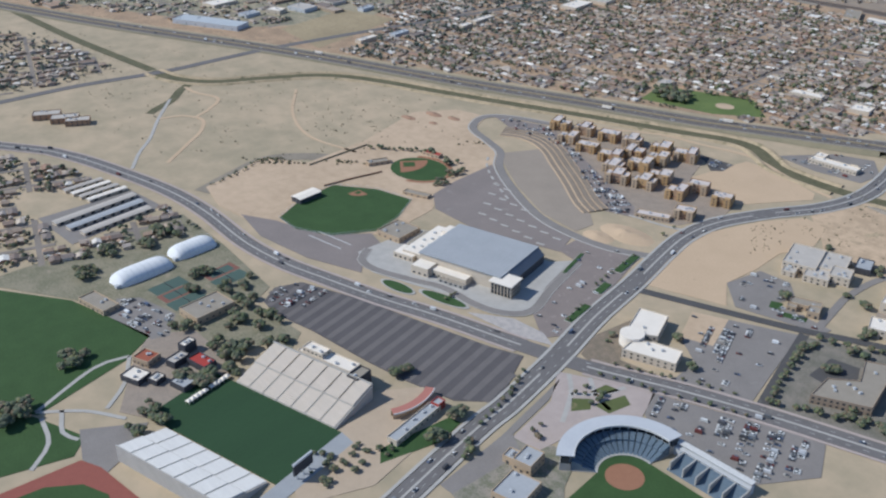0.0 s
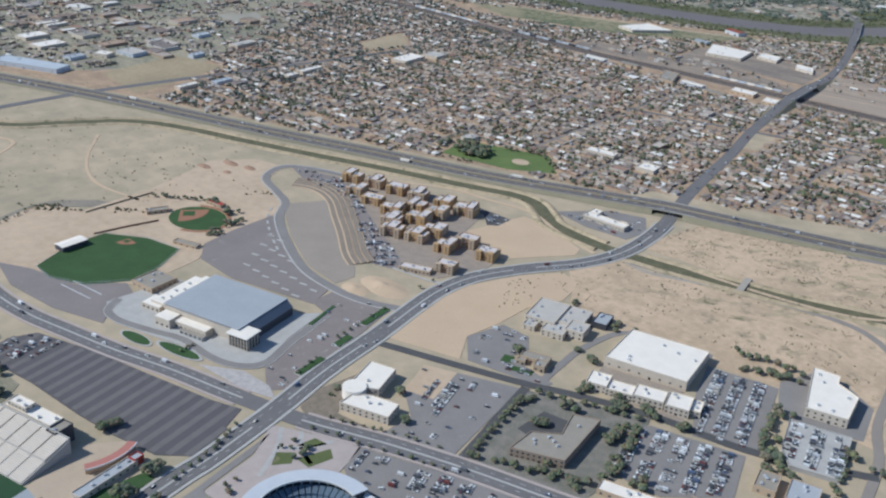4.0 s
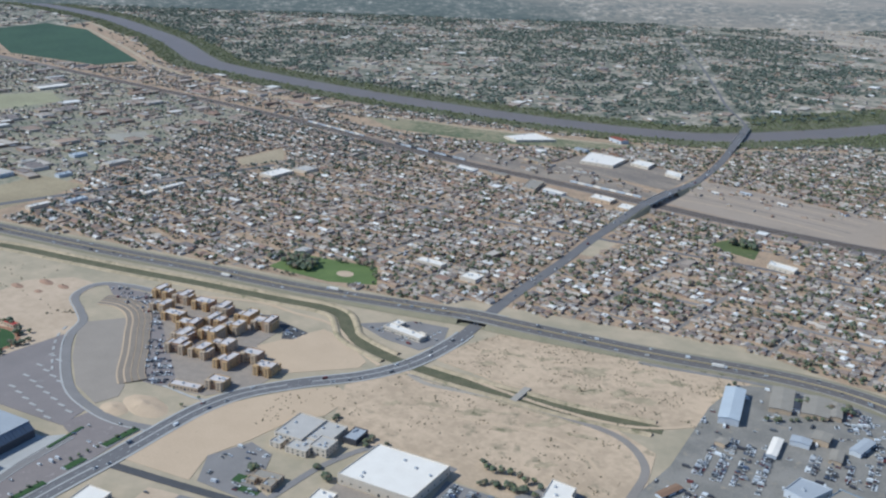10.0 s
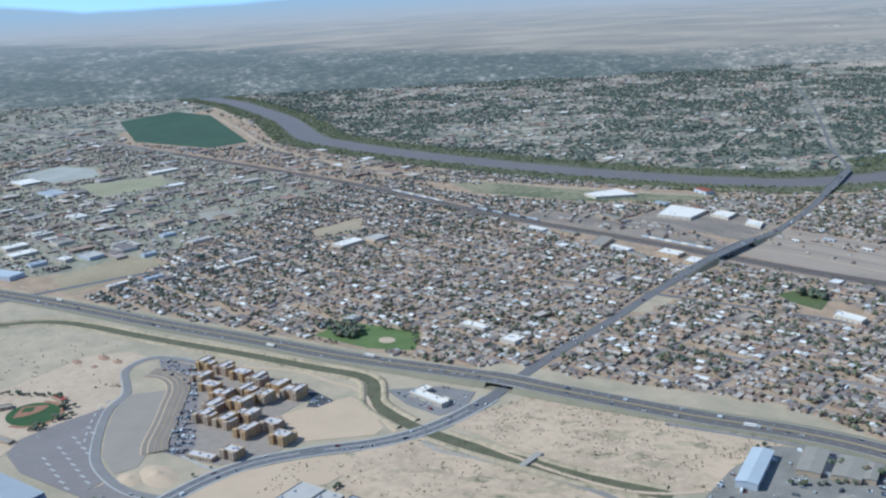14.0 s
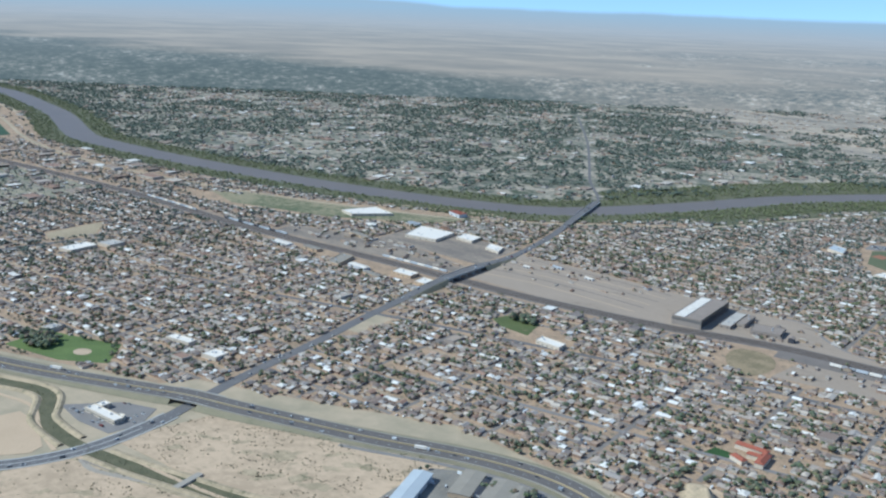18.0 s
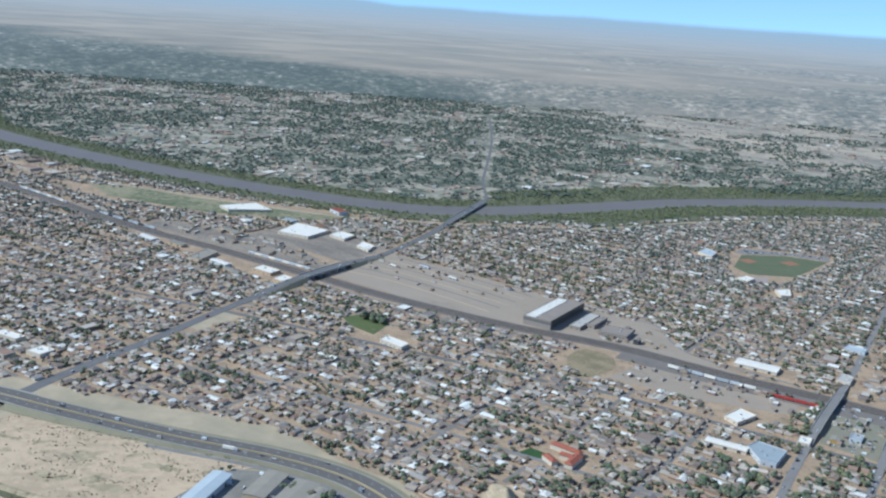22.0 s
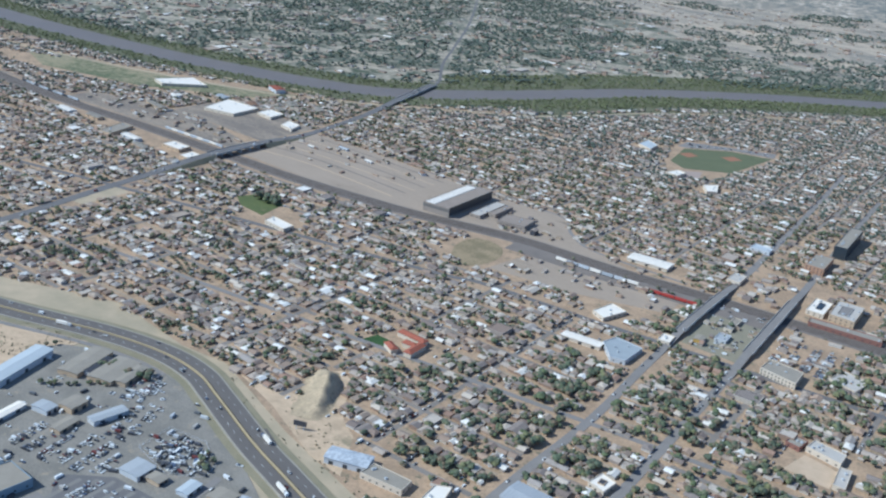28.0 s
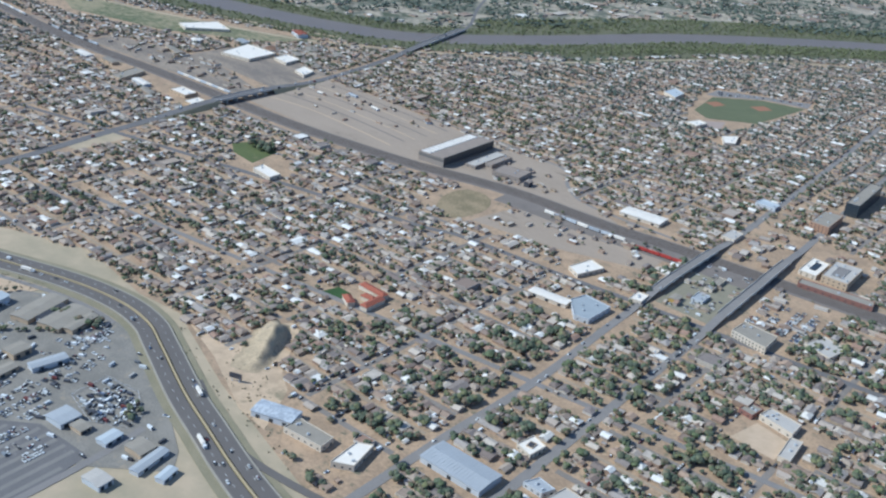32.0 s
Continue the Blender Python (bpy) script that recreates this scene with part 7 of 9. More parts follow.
for x, y, w, d, h, a, m in ((-470, 1320, 14, 60, 5, 80, TAN_ROOF), (-520, 1160, 16, 48, 5, 88, WHITE_ROOF), (-450, 1175, 14, 40, 5, 88, TAN_ROOF), (-300, 1150, 14, 44, 5, 86, WHITE_ROOF), (-245, 1130, 12, 40, 5, 80, TAN_ROOF),
                            (-390, 1490, 18, 36, 5, 60, BROWN_STUCCO), (-330, 1510, 16, 30, 5, 70, TAN_ROOF), (-470, 1480, 16, 34, 5, 80, GREY_ROOF), (-250, 1490, 14, 40, 4, 75, TAN_ROOF), (-520, 1400, 14, 26, 5, 70, WHITE_ROOF),
                            (-470, 1627, 22, 44, 8, 70, TILE_ROOF), (-350, 1560, 20, 40, 5, 60, TAN_ROOF), (-290, 1580, 16, 36, 5, 60, TAN_ROOF), (-60, 1420, 6, 22, 3, 85, STEEL), (20, 1400, 5, 18, 3, 80, WHITE_ROOF), (-100, 1380, 5, 14, 3, 85, WHITE_ROOF), (120, 1425, 8, 16, 4, 60, BROWN_STUCCO)):
    shed("freight_shed", "long low freight shed near the railway", x, y, w, d, h, a, STUCCO if m is TAN_ROOF else STEEL, m, 0.9, group="freight sheds", doors=2)


for k in range(3):
    shed("storage_row", "long white-roofed storage row with many doors", -494 + 20 * k, -166 + 2 * k, 9, 92 - 8 * k, 3.2, 7, PALE_STUCCO, PALE_ROOF if k != 1 else GREY_ROOF, 0.6, "storage row", "storage rows", doors=8)
for k in range(4):
    shed("storage_row", "short pale storage row among houses", -560 + 13 * k, -150 + 3 * k, 6, 44, 3.0, 5, PALE_STUCCO, WHITE_ROOF if k % 2 else PALE_ROOF, 0.5, "storage row", "storage rows", doors=3)
sheet("ground_storage", [(-515, -218), (-515, -116), (-458, -110), (-436, -216)], 0.02, OLD_ASPHALT, "grey asphalt round the storage rows", "paving")
for x, y, w, d in ((-800, -92, 34, 18), (-772, -80, 34, 18), (-752, -72, 30, 16)):
    block("apartment_house", "dull brown two-storey apartment house", "apartment block", rect(x, y, w, d, 62), 7, mat("rust_stucco", (0.3, 0.2, 0.1)), mat("pale_grey_roof", (0.5, 0.5, 0.5)), floors=2, pitch=6, units=2)
block("warehouse", "very long white-roofed warehouse beside the highway", "warehouse", rect(-1064, 298, 132, 34, 24), 8, STEEL, BLUE_ROOF, units=3, pitch=18)
block("warehouse", "white-roofed warehouse beside the highway", "warehouse", rect(-1060, 428, 30, 22, 22), 7, PALE_STUCCO, WHITE_ROOF, units=2, pitch=12)
block("warehouse", "pale grey warehouse on a bare lot", "warehouse", rect(-1045, 474, 44, 32, 10), 7, STEEL, mat("pale_grey_roof", (0.5, 0.5, 0.5)), units=2, pitch=12)


board = thing("billboard", "dark billboard on two posts beside the highway", "billboard", (566, 736, 0), radians(25))
part("panel", Soup().box(0, 0, 3.5, 12, 0.8, 5, 0, True).mesh("panel", DARK_WALL), board)
for x in (-3.5, 3.5):
    part("post", Soup().box(x, 0, -0.3, 0.6, 0.6, 4.2).mesh("post", STEEL), board)
block("school_hall", "pale school hall beside a tan court", "school", [(902, 1056), (904, 1074), (935, 1070), (936, 1050)], 6, PALE_STUCCO, PALE_ROOF, units=4, pitch=7)
block("school_hall", "cream school wing beside a tan court", "school", [(941, 1012), (936, 1046), (947, 1048), (952, 1012)], 5, PALE_STUCCO, PALE_ROOF, units=2, pitch=6)
block("house_court", "white house built round a small court", "house", [(789, 854), (791, 874), (807, 870), (806, 850)], 5, PALE_STUCCO, WHITE_ROOF, units=0, pitch=5)
block("court_well", "dark open well of a small court", "court", rect(798, 862, 6, 8, 8), 5.2, STUCCO, DARK_WALL, units=0, pitch=50, parapet=0.3)
block("store", "grey and white flat-roofed store row", "store", [(824, 820), (829, 834), (846, 832), (842, 820)], 5, STEEL, GREY_ROOF, units=2, pitch=6)
block("store", "pale flat-roofed store row", "store", [(848, 818), (850, 840), (872, 840), (870, 818)], 5, PALE_STUCCO, PALE_ROOF, units=2, pitch=6)
block("store", "pale flat-roofed workshop on an olive lot", "workshop", [(870, 1218), (876, 1250), (905, 1242), (900, 1208)], 5, PALE_STUCCO, PALE_ROOF, units=2, pitch=8)
block("school_hall", "brick school wing by the street", "school", [(884, 1052), (886, 1070), (900, 1068), (898, 1050)], 5, mat("dull_brick", (0.3, 0.1, 0.1)), TAN_ROOF, units=2, pitch=6)
sheet("court_school", [(898, 1012), (904, 1050), (936, 1044), (940, 1010)], 0.03, ROSY_SAND, "tan dirt school court", "ground")


def freight_train(q0, count, offset, colours, label):
    """A row of freight cars on the rails."""
    root = thing("freight_train", label, "train")
    for k in range(count):
        p, d = along(RAILWAY, q0 + k * 17)
        c = p + np.array([-d[1], d[0]]) * offset
        t = math.atan2(d[1], d[0])
        m = Matrix.Translation((*c, 0.42)) @ Matrix.Rotation(t, 4, "Z")
        colour = colours[k % len(colours)]
        car = part("freight_car", Soup().box(0, 0, 0.9, 15.5, 2.9, 3.0).box(0, 0, 3.9, 15.6, 2.2, 0.25).mesh("freight_car", colour), root, at=m)
        for x in (-5.5, 5.5):
            part("bogie", Soup().box(x, 0, -0.02, 2.6, 2.2, 0.95).mesh("bogie", DARK_WALL), car)


run0 = float(np.linalg.norm(np.diff(RAILWAY[: int(np.argmin(np.abs(RAILWAY[:, 0] - 470))) + 1], axis=0), axis=1).sum())
freight_train(run0 + 14, 7, -27, (WHITE_ROOF, GREY_ROOF, STEEL), "string of pale freight cars on the rails")
freight_train(run0 + 150, 4, -37, (RED,), "string of bright red freight cars")
freight_train(run0 - 800, 9, 22, (STEEL, WHITE_ROOF), "string of pale freight cars in the south yard")
freight_train(run0 - 1250, 12, 16, (DARK_WALL, GREY_ROOF, STEEL), "string of dark freight cars in the south yard")
freight_train(run0 - 1550, 12, 8, (STEEL, WHITE_ROOF, GREY_ROOF), "string of grey freight cars in the south yard")

# ---- fields of repeated things ----


def fast_mesh(name, templates, places, materials, smooth=False):
    """Copies of small templates, each (verts, faces, slots), at places (template, x, y, z, turn, sx, sy, sz), as one mesh."""
    vs, ls, starts, slots = [], [], [], []
    nv = nl = 0
    places = np.array(places, float)
    for k, (tv, tf, tm) in enumerate(templates):
        sel = places[places[:, 0] == k]
        if not len(sel):
            continue
        tv = np.array(tv, float)
        c, s = np.cos(sel[:, 4])[:, None], np.sin(sel[:, 4])[:, None]
        x, y, z = tv[None, :, 0] * sel[:, 5:6], tv[None, :, 1] * sel[:, 6:7], tv[None, :, 2] * sel[:, 7:8]
        v = np.stack([c * x - s * y + sel[:, 1:2], s * x + c * y + sel[:, 2:3], z + sel[:, 3:4]], -1)
        sizes = np.array([len(f) for f in tf])
        loops = np.concatenate([np.array(f) for f in tf])
        n, m = len(sel), len(tv)
        vs.append(v.reshape(-1, 3))
        ls.append((loops[None] + nv + np.arange(n)[:, None] * m).ravel())
        st = np.concatenate([[0], np.cumsum(sizes)[:-1]])
        starts.append((st[None] + nl + np.arange(n)[:, None] * len(loops)).ravel())
        slots.append(np.tile(np.array(tm), n))
        nv += n * m
        nl += n * len(loops)
    me = bpy.data.meshes.new(name)
    v, l, st, sl = np.concatenate(vs), np.concatenate(ls), np.concatenate(starts), np.concatenate(slots)
    me.vertices.add(len(v)), me.loops.add(len(l)), me.polygons.add(len(st))
    me.vertices.foreach_set("co", v.astype(np.float32).ravel())
    me.loops.foreach_set("vertex_index", l.astype(np.int32))
    me.polygons.foreach_set("loop_start", st.astype(np.int32))
    for m in materials:
        me.materials.append(m)
    me.polygons.foreach_set("material_index", sl.astype(np.int32))
    me.polygons.foreach_set("use_smooth", np.full(len(st), smooth))
    me.update(calc_edges=True)
    return me


GOLD = (1 + 5**0.5) / 2
ICO = np.array([(-1, GOLD, 0), (1, GOLD, 0), (-1, -GOLD, 0), (1, -GOLD, 0), (0, -1, GOLD), (0, 1, GOLD), (0, -1, -GOLD), (0, 1, -GOLD), (GOLD, 0, -1), (GOLD, 0, 1), (-GOLD, 0, -1), (-GOLD, 0, 1)]) / math.sqrt(1 + GOLD**2)
ICO_F = [(0, 11, 5), (0, 5, 1), (0, 1, 7), (0, 7, 10), (0, 10, 11), (1, 5, 9), (5, 11, 4), (11, 10, 2), (10, 7, 6), (7, 1, 8), (3, 9, 4), (3, 4, 2), (3, 2, 6), (3, 6, 8), (3, 8, 9), (4, 9, 5), (2, 4, 11), (6, 2, 10), (8, 6, 7), (9, 8, 1)]
OCT = np.array([(1, 0, 0), (-1, 0, 0), (0, 1, 0), (0, -1, 0), (0, 0, 1), (0, 0, -1)], float)
OCT_F = [(0, 2, 4), (2, 1, 4), (1, 3, 4), (3, 0, 4), (2, 0, 5), (1, 2, 5), (3, 1, 5), (0, 3, 5)]


def crown(rnd, clumps, base=ICO, faces=ICO_F, low=0.28, ragged=0.2):
    """Clumps of leaves round a tree's limbs: an uneven crown about 1 wide and 1 high."""
    v, f = [], []
    big = 0.30 if clumps <= 4 else 0.25 if clumps < 10 else 0.155
    reach = 0.22 if clumps <= 4 else 0.27 if clumps < 10 else 0.36
    for _ in range(clumps):
        q, r = rnd.uniform(0, 2 * math.pi), reach * math.sqrt(rnd.random())
        z = 0.40 + 0.36 * rnd.random() * (1 - 0.6 * (r / reach) ** 2)
        size = big * rnd.uniform(0.8, 1.2)
        turn = rnd.uniform(0, 3)
        for p in base:
            k = size * (1 + rnd.uniform(-ragged, ragged))
            x, y = p[0] * math.cos(turn) - p[1] * math.sin(turn), p[0] * math.sin(turn) + p[1] * math.cos(turn)
            v.append((r * math.cos(q) + x * k, r * math.sin(q) + y * k, max(0.06, z + p[2] * k * 0.95)))
        n = len(v) - len(base)
        f += [tuple(i + n for i in t) for t in faces]
    return v, f


def trunk(rnd, top=0.55):
    s = Soup()
    rings = []
    for z, r in ((-0.05, 0.035), (0.2, 0.026), (top, 0.012)):
        rings.append([(r * math.cos(q), r * math.sin(q), z) for q in np.linspace(0, 2 * math.pi, 7)[:-1]])
    v = [p for ring in rings for p in ring]
    f = [(j * 6 + i, j * 6 + (i + 1) % 6, j * 6 + 6 + (i + 1) % 6, j * 6 + 6 + i) for j in range(2) for i in range(6)]
    for _ in range(4):
        q, k = rnd.uniform(0, 6.28), len(v)
        tip = (0.26 * math.cos(q), 0.26 * math.sin(q), rnd.uniform(0.5, 0.75))
        v += [(0.014, 0, 0.22), (-0.007, 0.012, 0.22), (-0.007, -0.012, 0.22), tip]
        f += [(k, k + 1, k + 3), (k + 1, k + 2, k + 3), (k + 2, k, k + 3)]
    return v, f


def tree_template(rnd, clumps, base, faces, with_trunk=True):
    v, f = crown(rnd, clumps, base, faces)
    slots = [0] * len(f)
    if with_trunk:
        tv, tf = trunk(rnd)
        f += [tuple(i + len(v) for i in t) for t in tf]
        slots += [1] * len(tf)
        v += tv
    return v, f, slots


TREE_RND = random.Random(11)
LEAVES = palette("mixed_leaves", [(0.105, 0.118, 0.076), (0.125, 0.134, 0.08), (0.088, 0.102, 0.068), (0.158, 0.138, 0.09), (0.105, 0.125, 0.075), (0.165, 0.165, 0.08), (0.088, 0.106, 0.07), (0.158, 0.122, 0.08), (0.11, 0.132, 0.066)], 0.8, 0.3)
MID_TREES = [tree_template(TREE_RND, 6, ICO, ICO_F) for _ in range(6)]
FAR_TREES = [tree_template(TREE_RND, 4, OCT, OCT_F, False) for _ in range(6)]
WOOD_TREES = [tree_template(TREE_RND, 2, OCT, OCT_F, False) for _ in range(6)]
YARD_TREES = [tree_template(TREE_RND, 4, OCT, OCT_F, False) for _ in range(8)]
SPARE_TREES = []
TREE_COUNT = {"tree": 0}
HAND_TREES = []
for k in range(5):
    cv, cf = crown(TREE_RND, 32, ICO, ICO_F)
    tv, tf = trunk(TREE_RND)
    HAND_TREES.append((mesh_of("crown", cv, cf, LEAVES), mesh_of("trunk", tv, tf, BARK)))


def tree(x, y, h, w, label="rounded leafy green tree with a short trunk", group="campus trees"):
    TREE_COUNT["tree"] += 1
    if TREE_COUNT["tree"] > 300:
        SPARE_TREES.append((TREE_RND.randrange(6), x, y, 0.0, TREE_RND.uniform(0, 6.28), w * 1.2, w * 1.2, h * 1.1))
        return
    root = thing("tree", label, "tree", (x, y, 0), TREE_RND.uniform(0, 6.28), group)
    cm, tm = TREE_RND.choice(HAND_TREES)
    m = Matrix.Diagonal((w * 1.25, w * 1.25, h * 1.1, 1))
    part("crown", cm, root, at=m)
    part("trunk", tm, root, at=m)


def grove(cx, cy, spread, count, h=6.5, label="rounded leafy green tree with a short trunk", ratio=1.0, turn=0.0):
    for _ in range(count):
        a, b = TREE_RND.gauss(0, 0.5) * spread, TREE_RND.gauss(0, 0.5) * spread * ratio
        k = TREE_RND.uniform(0.8, 1.4)
        tree(cx + a * math.cos(turn) - b * math.sin(turn), cy + a * math.sin(turn) + b * math.cos(turn), h * k, h * k * TREE_RND.uniform(0.9, 1.3), label)


def tree_row(pts, step, h, jitter=1.0, label="small leafy tree beside the road"):
    line = np.array(pts, float)
    for q in np.arange(step / 2, length(line), step):
        p, _ = along(line, q)
        k = TREE_RND.uniform(0.7, 1.2)
        tree(p[0] + TREE_RND.uniform(-jitter, jitter), p[1] + TREE_RND.uniform(-jitter, jitter), h * k, h * k * 1.05, label)


# trees of the campus and the offices
grove(-262, -140, 18, 7, 6), grove(-190, -150, 16, 6, 7), grove(-232, -208, 8, 4, 6), grove(-276, -172, 8, 4, 6), grove(-385, -165, 10, 6, 7), grove(-372, -230, 14, 6, 7), grove(-150, -234, 9, 9, 7.5), grove(-166, -246, 8, 5, 7), grove(-236, -152, 10, 4, 7), grove(-205, -172, 16, 7, 7.5), grove(-172, -200, 14, 9, 8), grove(-150, -212, 8, 4, 8), grove(-160, -165, 10, 4, 7)
grove(-56, -116, 8, 4, 7), grove(8, -122, 8, 5, 9), grove(16, -150, 8, 4, 9), grove(-6, -196, 14, 9, 3.6, "small round dusty plaza tree"), grove(0, -224, 14, 9, 3.6, "small round dusty plaza tree"), grove(-20, -216, 12, 7, 3.2, "small round dusty plaza tree")
grove(-240, -300, 10, 5, 8), grove(-130, -300, 10, 4, 7), grove(-150, -282, 8, 4, 6), grove(-395, -200, 18, 8, 7), grove(-400, -140, 14, 7, 7), grove(-300, -150, 12, 6, 6)
tree_row([(150, 52), (136, 104), (126, 150)], 9, 6), tree_row([(152, 58), (210, 84), (236, 100)], 9, 6.5, 3), tree_row([(128, 160), (172, 176), (214, 194)], 9, 6, 2)
tree_row([(232, 104), (222, 150), (214, 184)], 8, 7, 4), grove(206, 168, 10, 5, 6), grove(160, 126, 5, 3, 5)
grove(150, 196, 8, 4, 6), grove(186, 196, 8, 3, 7), grove(216, 206, 8, 3, 7), grove(238, 206, 6, 3, 6), tree_row([(226, 322), (250, 336), (276, 344)], 6, 7, 3), tree_row([(298, 222), (288, 250), (280, 290)], 7, 6.5, 3)
tree_row([(306, 204), (330, 214)], 7, 7, 3), tree_row([(362, 208), (352, 250), (344, 280)], 8, 6, 3), grove(110, 306, 9, 5, 5), grove(66, 304, 12, 5, 4.5), grove(76, 200, 3, 2, 9), grove(112, 240, 6, 3, 4.5), grove(130, 232, 5, 2, 6)
grove(-206, -362, 14, 6, 10), grove(-134, -284, 8, 4, 7), tree_row([(352, 612), (374, 634), (396, 660)], 8, 5, 3), tree_row([(130, 124), (132, 152)], 8, 6, 2), grove(158, 128, 6, 3, 6), grove(200, 80, 9, 4, 6), grove(222, 88, 8, 4, 6), grove(234, 122, 7, 4, 7), grove(210, 150, 6, 3, 6), grove(190, 188, 10, 4, 6), grove(160, 164, 8, 3, 6), grove(252, 116, 8, 3, 6), grove(292, 240, 9, 4, 7), grove(290, 284, 8, 3, 7), grove(310, 218, 8, 4, 7), grove(350, 268, 10, 4, 6), grove(374, 266, 8, 3, 6)
tree_row([(210, 346), (240, 354), (272, 357)], 7, 7.5, 4, "bushy dark green tree along a parking lot")
tree_row([(-470, -46), (-478, -8), (-496, 34), (-480, 50)], 4, 2.8, 3, "low dusty desert bush"), tree_row([(-440, 150), (-404, 176), (-372, 196)], 5, 5, 3), tree_row([(-318, 190), (-308, 160), (-306, 132)], 5, 5.5, 3), grove(-372, 192, 10, 4, 6), grove(-340, 186, 10, 5, 6), grove(-318, 168, 8, 4, 5.5), grove(-304, 140, 8, 4, 5)
tree_row([(26, -120), (16, -80), (-2, -44)], 8, 4, 1, "small rust-tinged tree beside the avenue")
tree_row([(40, -10), (98, 12), (150, 32)], 10, 3.6, 2), tree_row([(38, 10), (92, 34), (128, 48)], 9, 3.4, 2), grove(56, -36, 14, 8, 3.6), grove(40, -140, 10, 6, 4.5), grove(58, -96, 8, 4, 4)
tree_row([(-46, 90), (-60, 168)], 10, 3.2), tree_row([(-24, 30), (-36, 68)], 9, 3.2), grove(-120, -18, 14, 4, 3), grove(18, 40, 8, 5, 3.5), grove(84, 50, 4, 3, 5), grove(54, 76, 5, 3, 5)
grove(-95, 230, 18, 3, 3), grove(368, 676, 10, 4, 6), grove(400, 690, 12, 5, 6), grove(548, 650, 8, 4, 5), grove(562, 640, 6, 3, 5)
grove(80, 1120, 26, 14, 9, "large dark green park tree", 0.8), grove(-305, 572, 26, 40, 8, "broad green park tree", 0.8), grove(-335, 584, 12, 10, 7, "broad green park tree"), tree_row([(-290, 614), (-240, 636), (-200, 612), (-184, 588)], 9, 7, 4, "broad green park tree"), grove(290, 655, 8, 2, 4)


# ---- houses ----
def house_templates():
    out = []
    wall = [(-.5, -.5, -.1), (.5, -.5, -.1), (.5, .5, -.1), (-.5, .5, -.1), (-.5, -.5, 1), (.5, -.5, 1), (.5, .5, 1), (-.5, .5, 1)]
    wf = [(0, 1, 5, 4), (1, 2, 6, 5), (2, 3, 7, 6), (3, 0, 4, 7)]
    gable = wall + [(-.56, -.54, .97), (.56, -.54, .97), (.56, .54, .97), (-.56, .54, .97), (-.56, 0, 1.5), (.56, 0, 1.5), (-.5, 0, 1.46), (.5, 0, 1.46)]
    out.append((gable, wf + [(4, 14, 7), (5, 6, 15), (8, 9, 13, 12), (10, 11, 12, 13)], [1] * 6 + [0] * 2))
    hip = wall + [(-.56, -.54, .97), (.56, -.54, .97), (.56, .54, .97), (-.56, .54, .97), (-.22, 0, 1.5), (.22, 0, 1.5)]
    out.append((hip, wf + [(8, 9, 13, 12), (9, 10, 13), (10, 11, 12, 13), (11, 8, 12)], [1] * 4 + [0] * 4))
    flat = wall + [(-.47, -.47, .9), (.47, -.47, .9), (.47, .47, .9), (-.47, .47, .9), (-.47, -.47, 1), (.47, -.47, 1), (.47, .47, 1), (-.47, .47, 1)]
    out.append((flat, wf + [(4, 5, 13, 12), (5, 6, 14, 13), (6, 7, 15, 14), (7, 4, 12, 15), (8, 9, 10, 11)], [1] * 8 + [0]))
    # an L with two gables
    v = list(gable)
    g2 = [(x * 0.55 + 0.2, y * 0.7 - 0.45, z * (0.94 if z > 0 else 1)) for x, y, z in gable]
    turned = [(-(y + 0.45) * 0.75 + 0.2, (x - 0.2) * 1.1 - 0.45, z) for x, y, z in g2]
    f = out[0][1] + [tuple(i + 16 for i in q) for q in out[0][1]]
    out.append((v + turned, f, out[0][2] * 2))
    return out


HOUSES = house_templates()
RN = np.random.RandomState(5)


def blocked(xy, pad=0.0):
    """Ground that carries no houses: roads, rails, water, yards, parks and large buildings."""
    no = near_line(HIGHWAY, xy, 34 + pad) | near_line(AVENUE, xy, 15 + pad) | near_line(RAILWAY, xy, 26 + pad) | near_line(SOUTH_AVE, xy, 9 + pad) | near_line(NORTH_AVE, xy, 9 + pad)
    no |= near_line(RIVER, xy, 120) | (near_line(RIVER, xy, 178) & (xy[:, 1] > 2020) & (xy[:, 0] > -420)) | near_line(RAMP, xy, 9) | near_line(LEVEE_ROAD, xy, 12) | near_line(BOULEVARD, xy, 20) | near_line(MAIN_STREET, xy, 9 + pad) | near_line(MIDDLE_STREET, xy, 8 + pad) | near_line(CROSS_ROAD, xy, 12 + pad) | near_line(DITCH_SOUTH, xy, 12)
    for poly in NO_HOUSES:
        no |= inside(poly, xy)
    return no


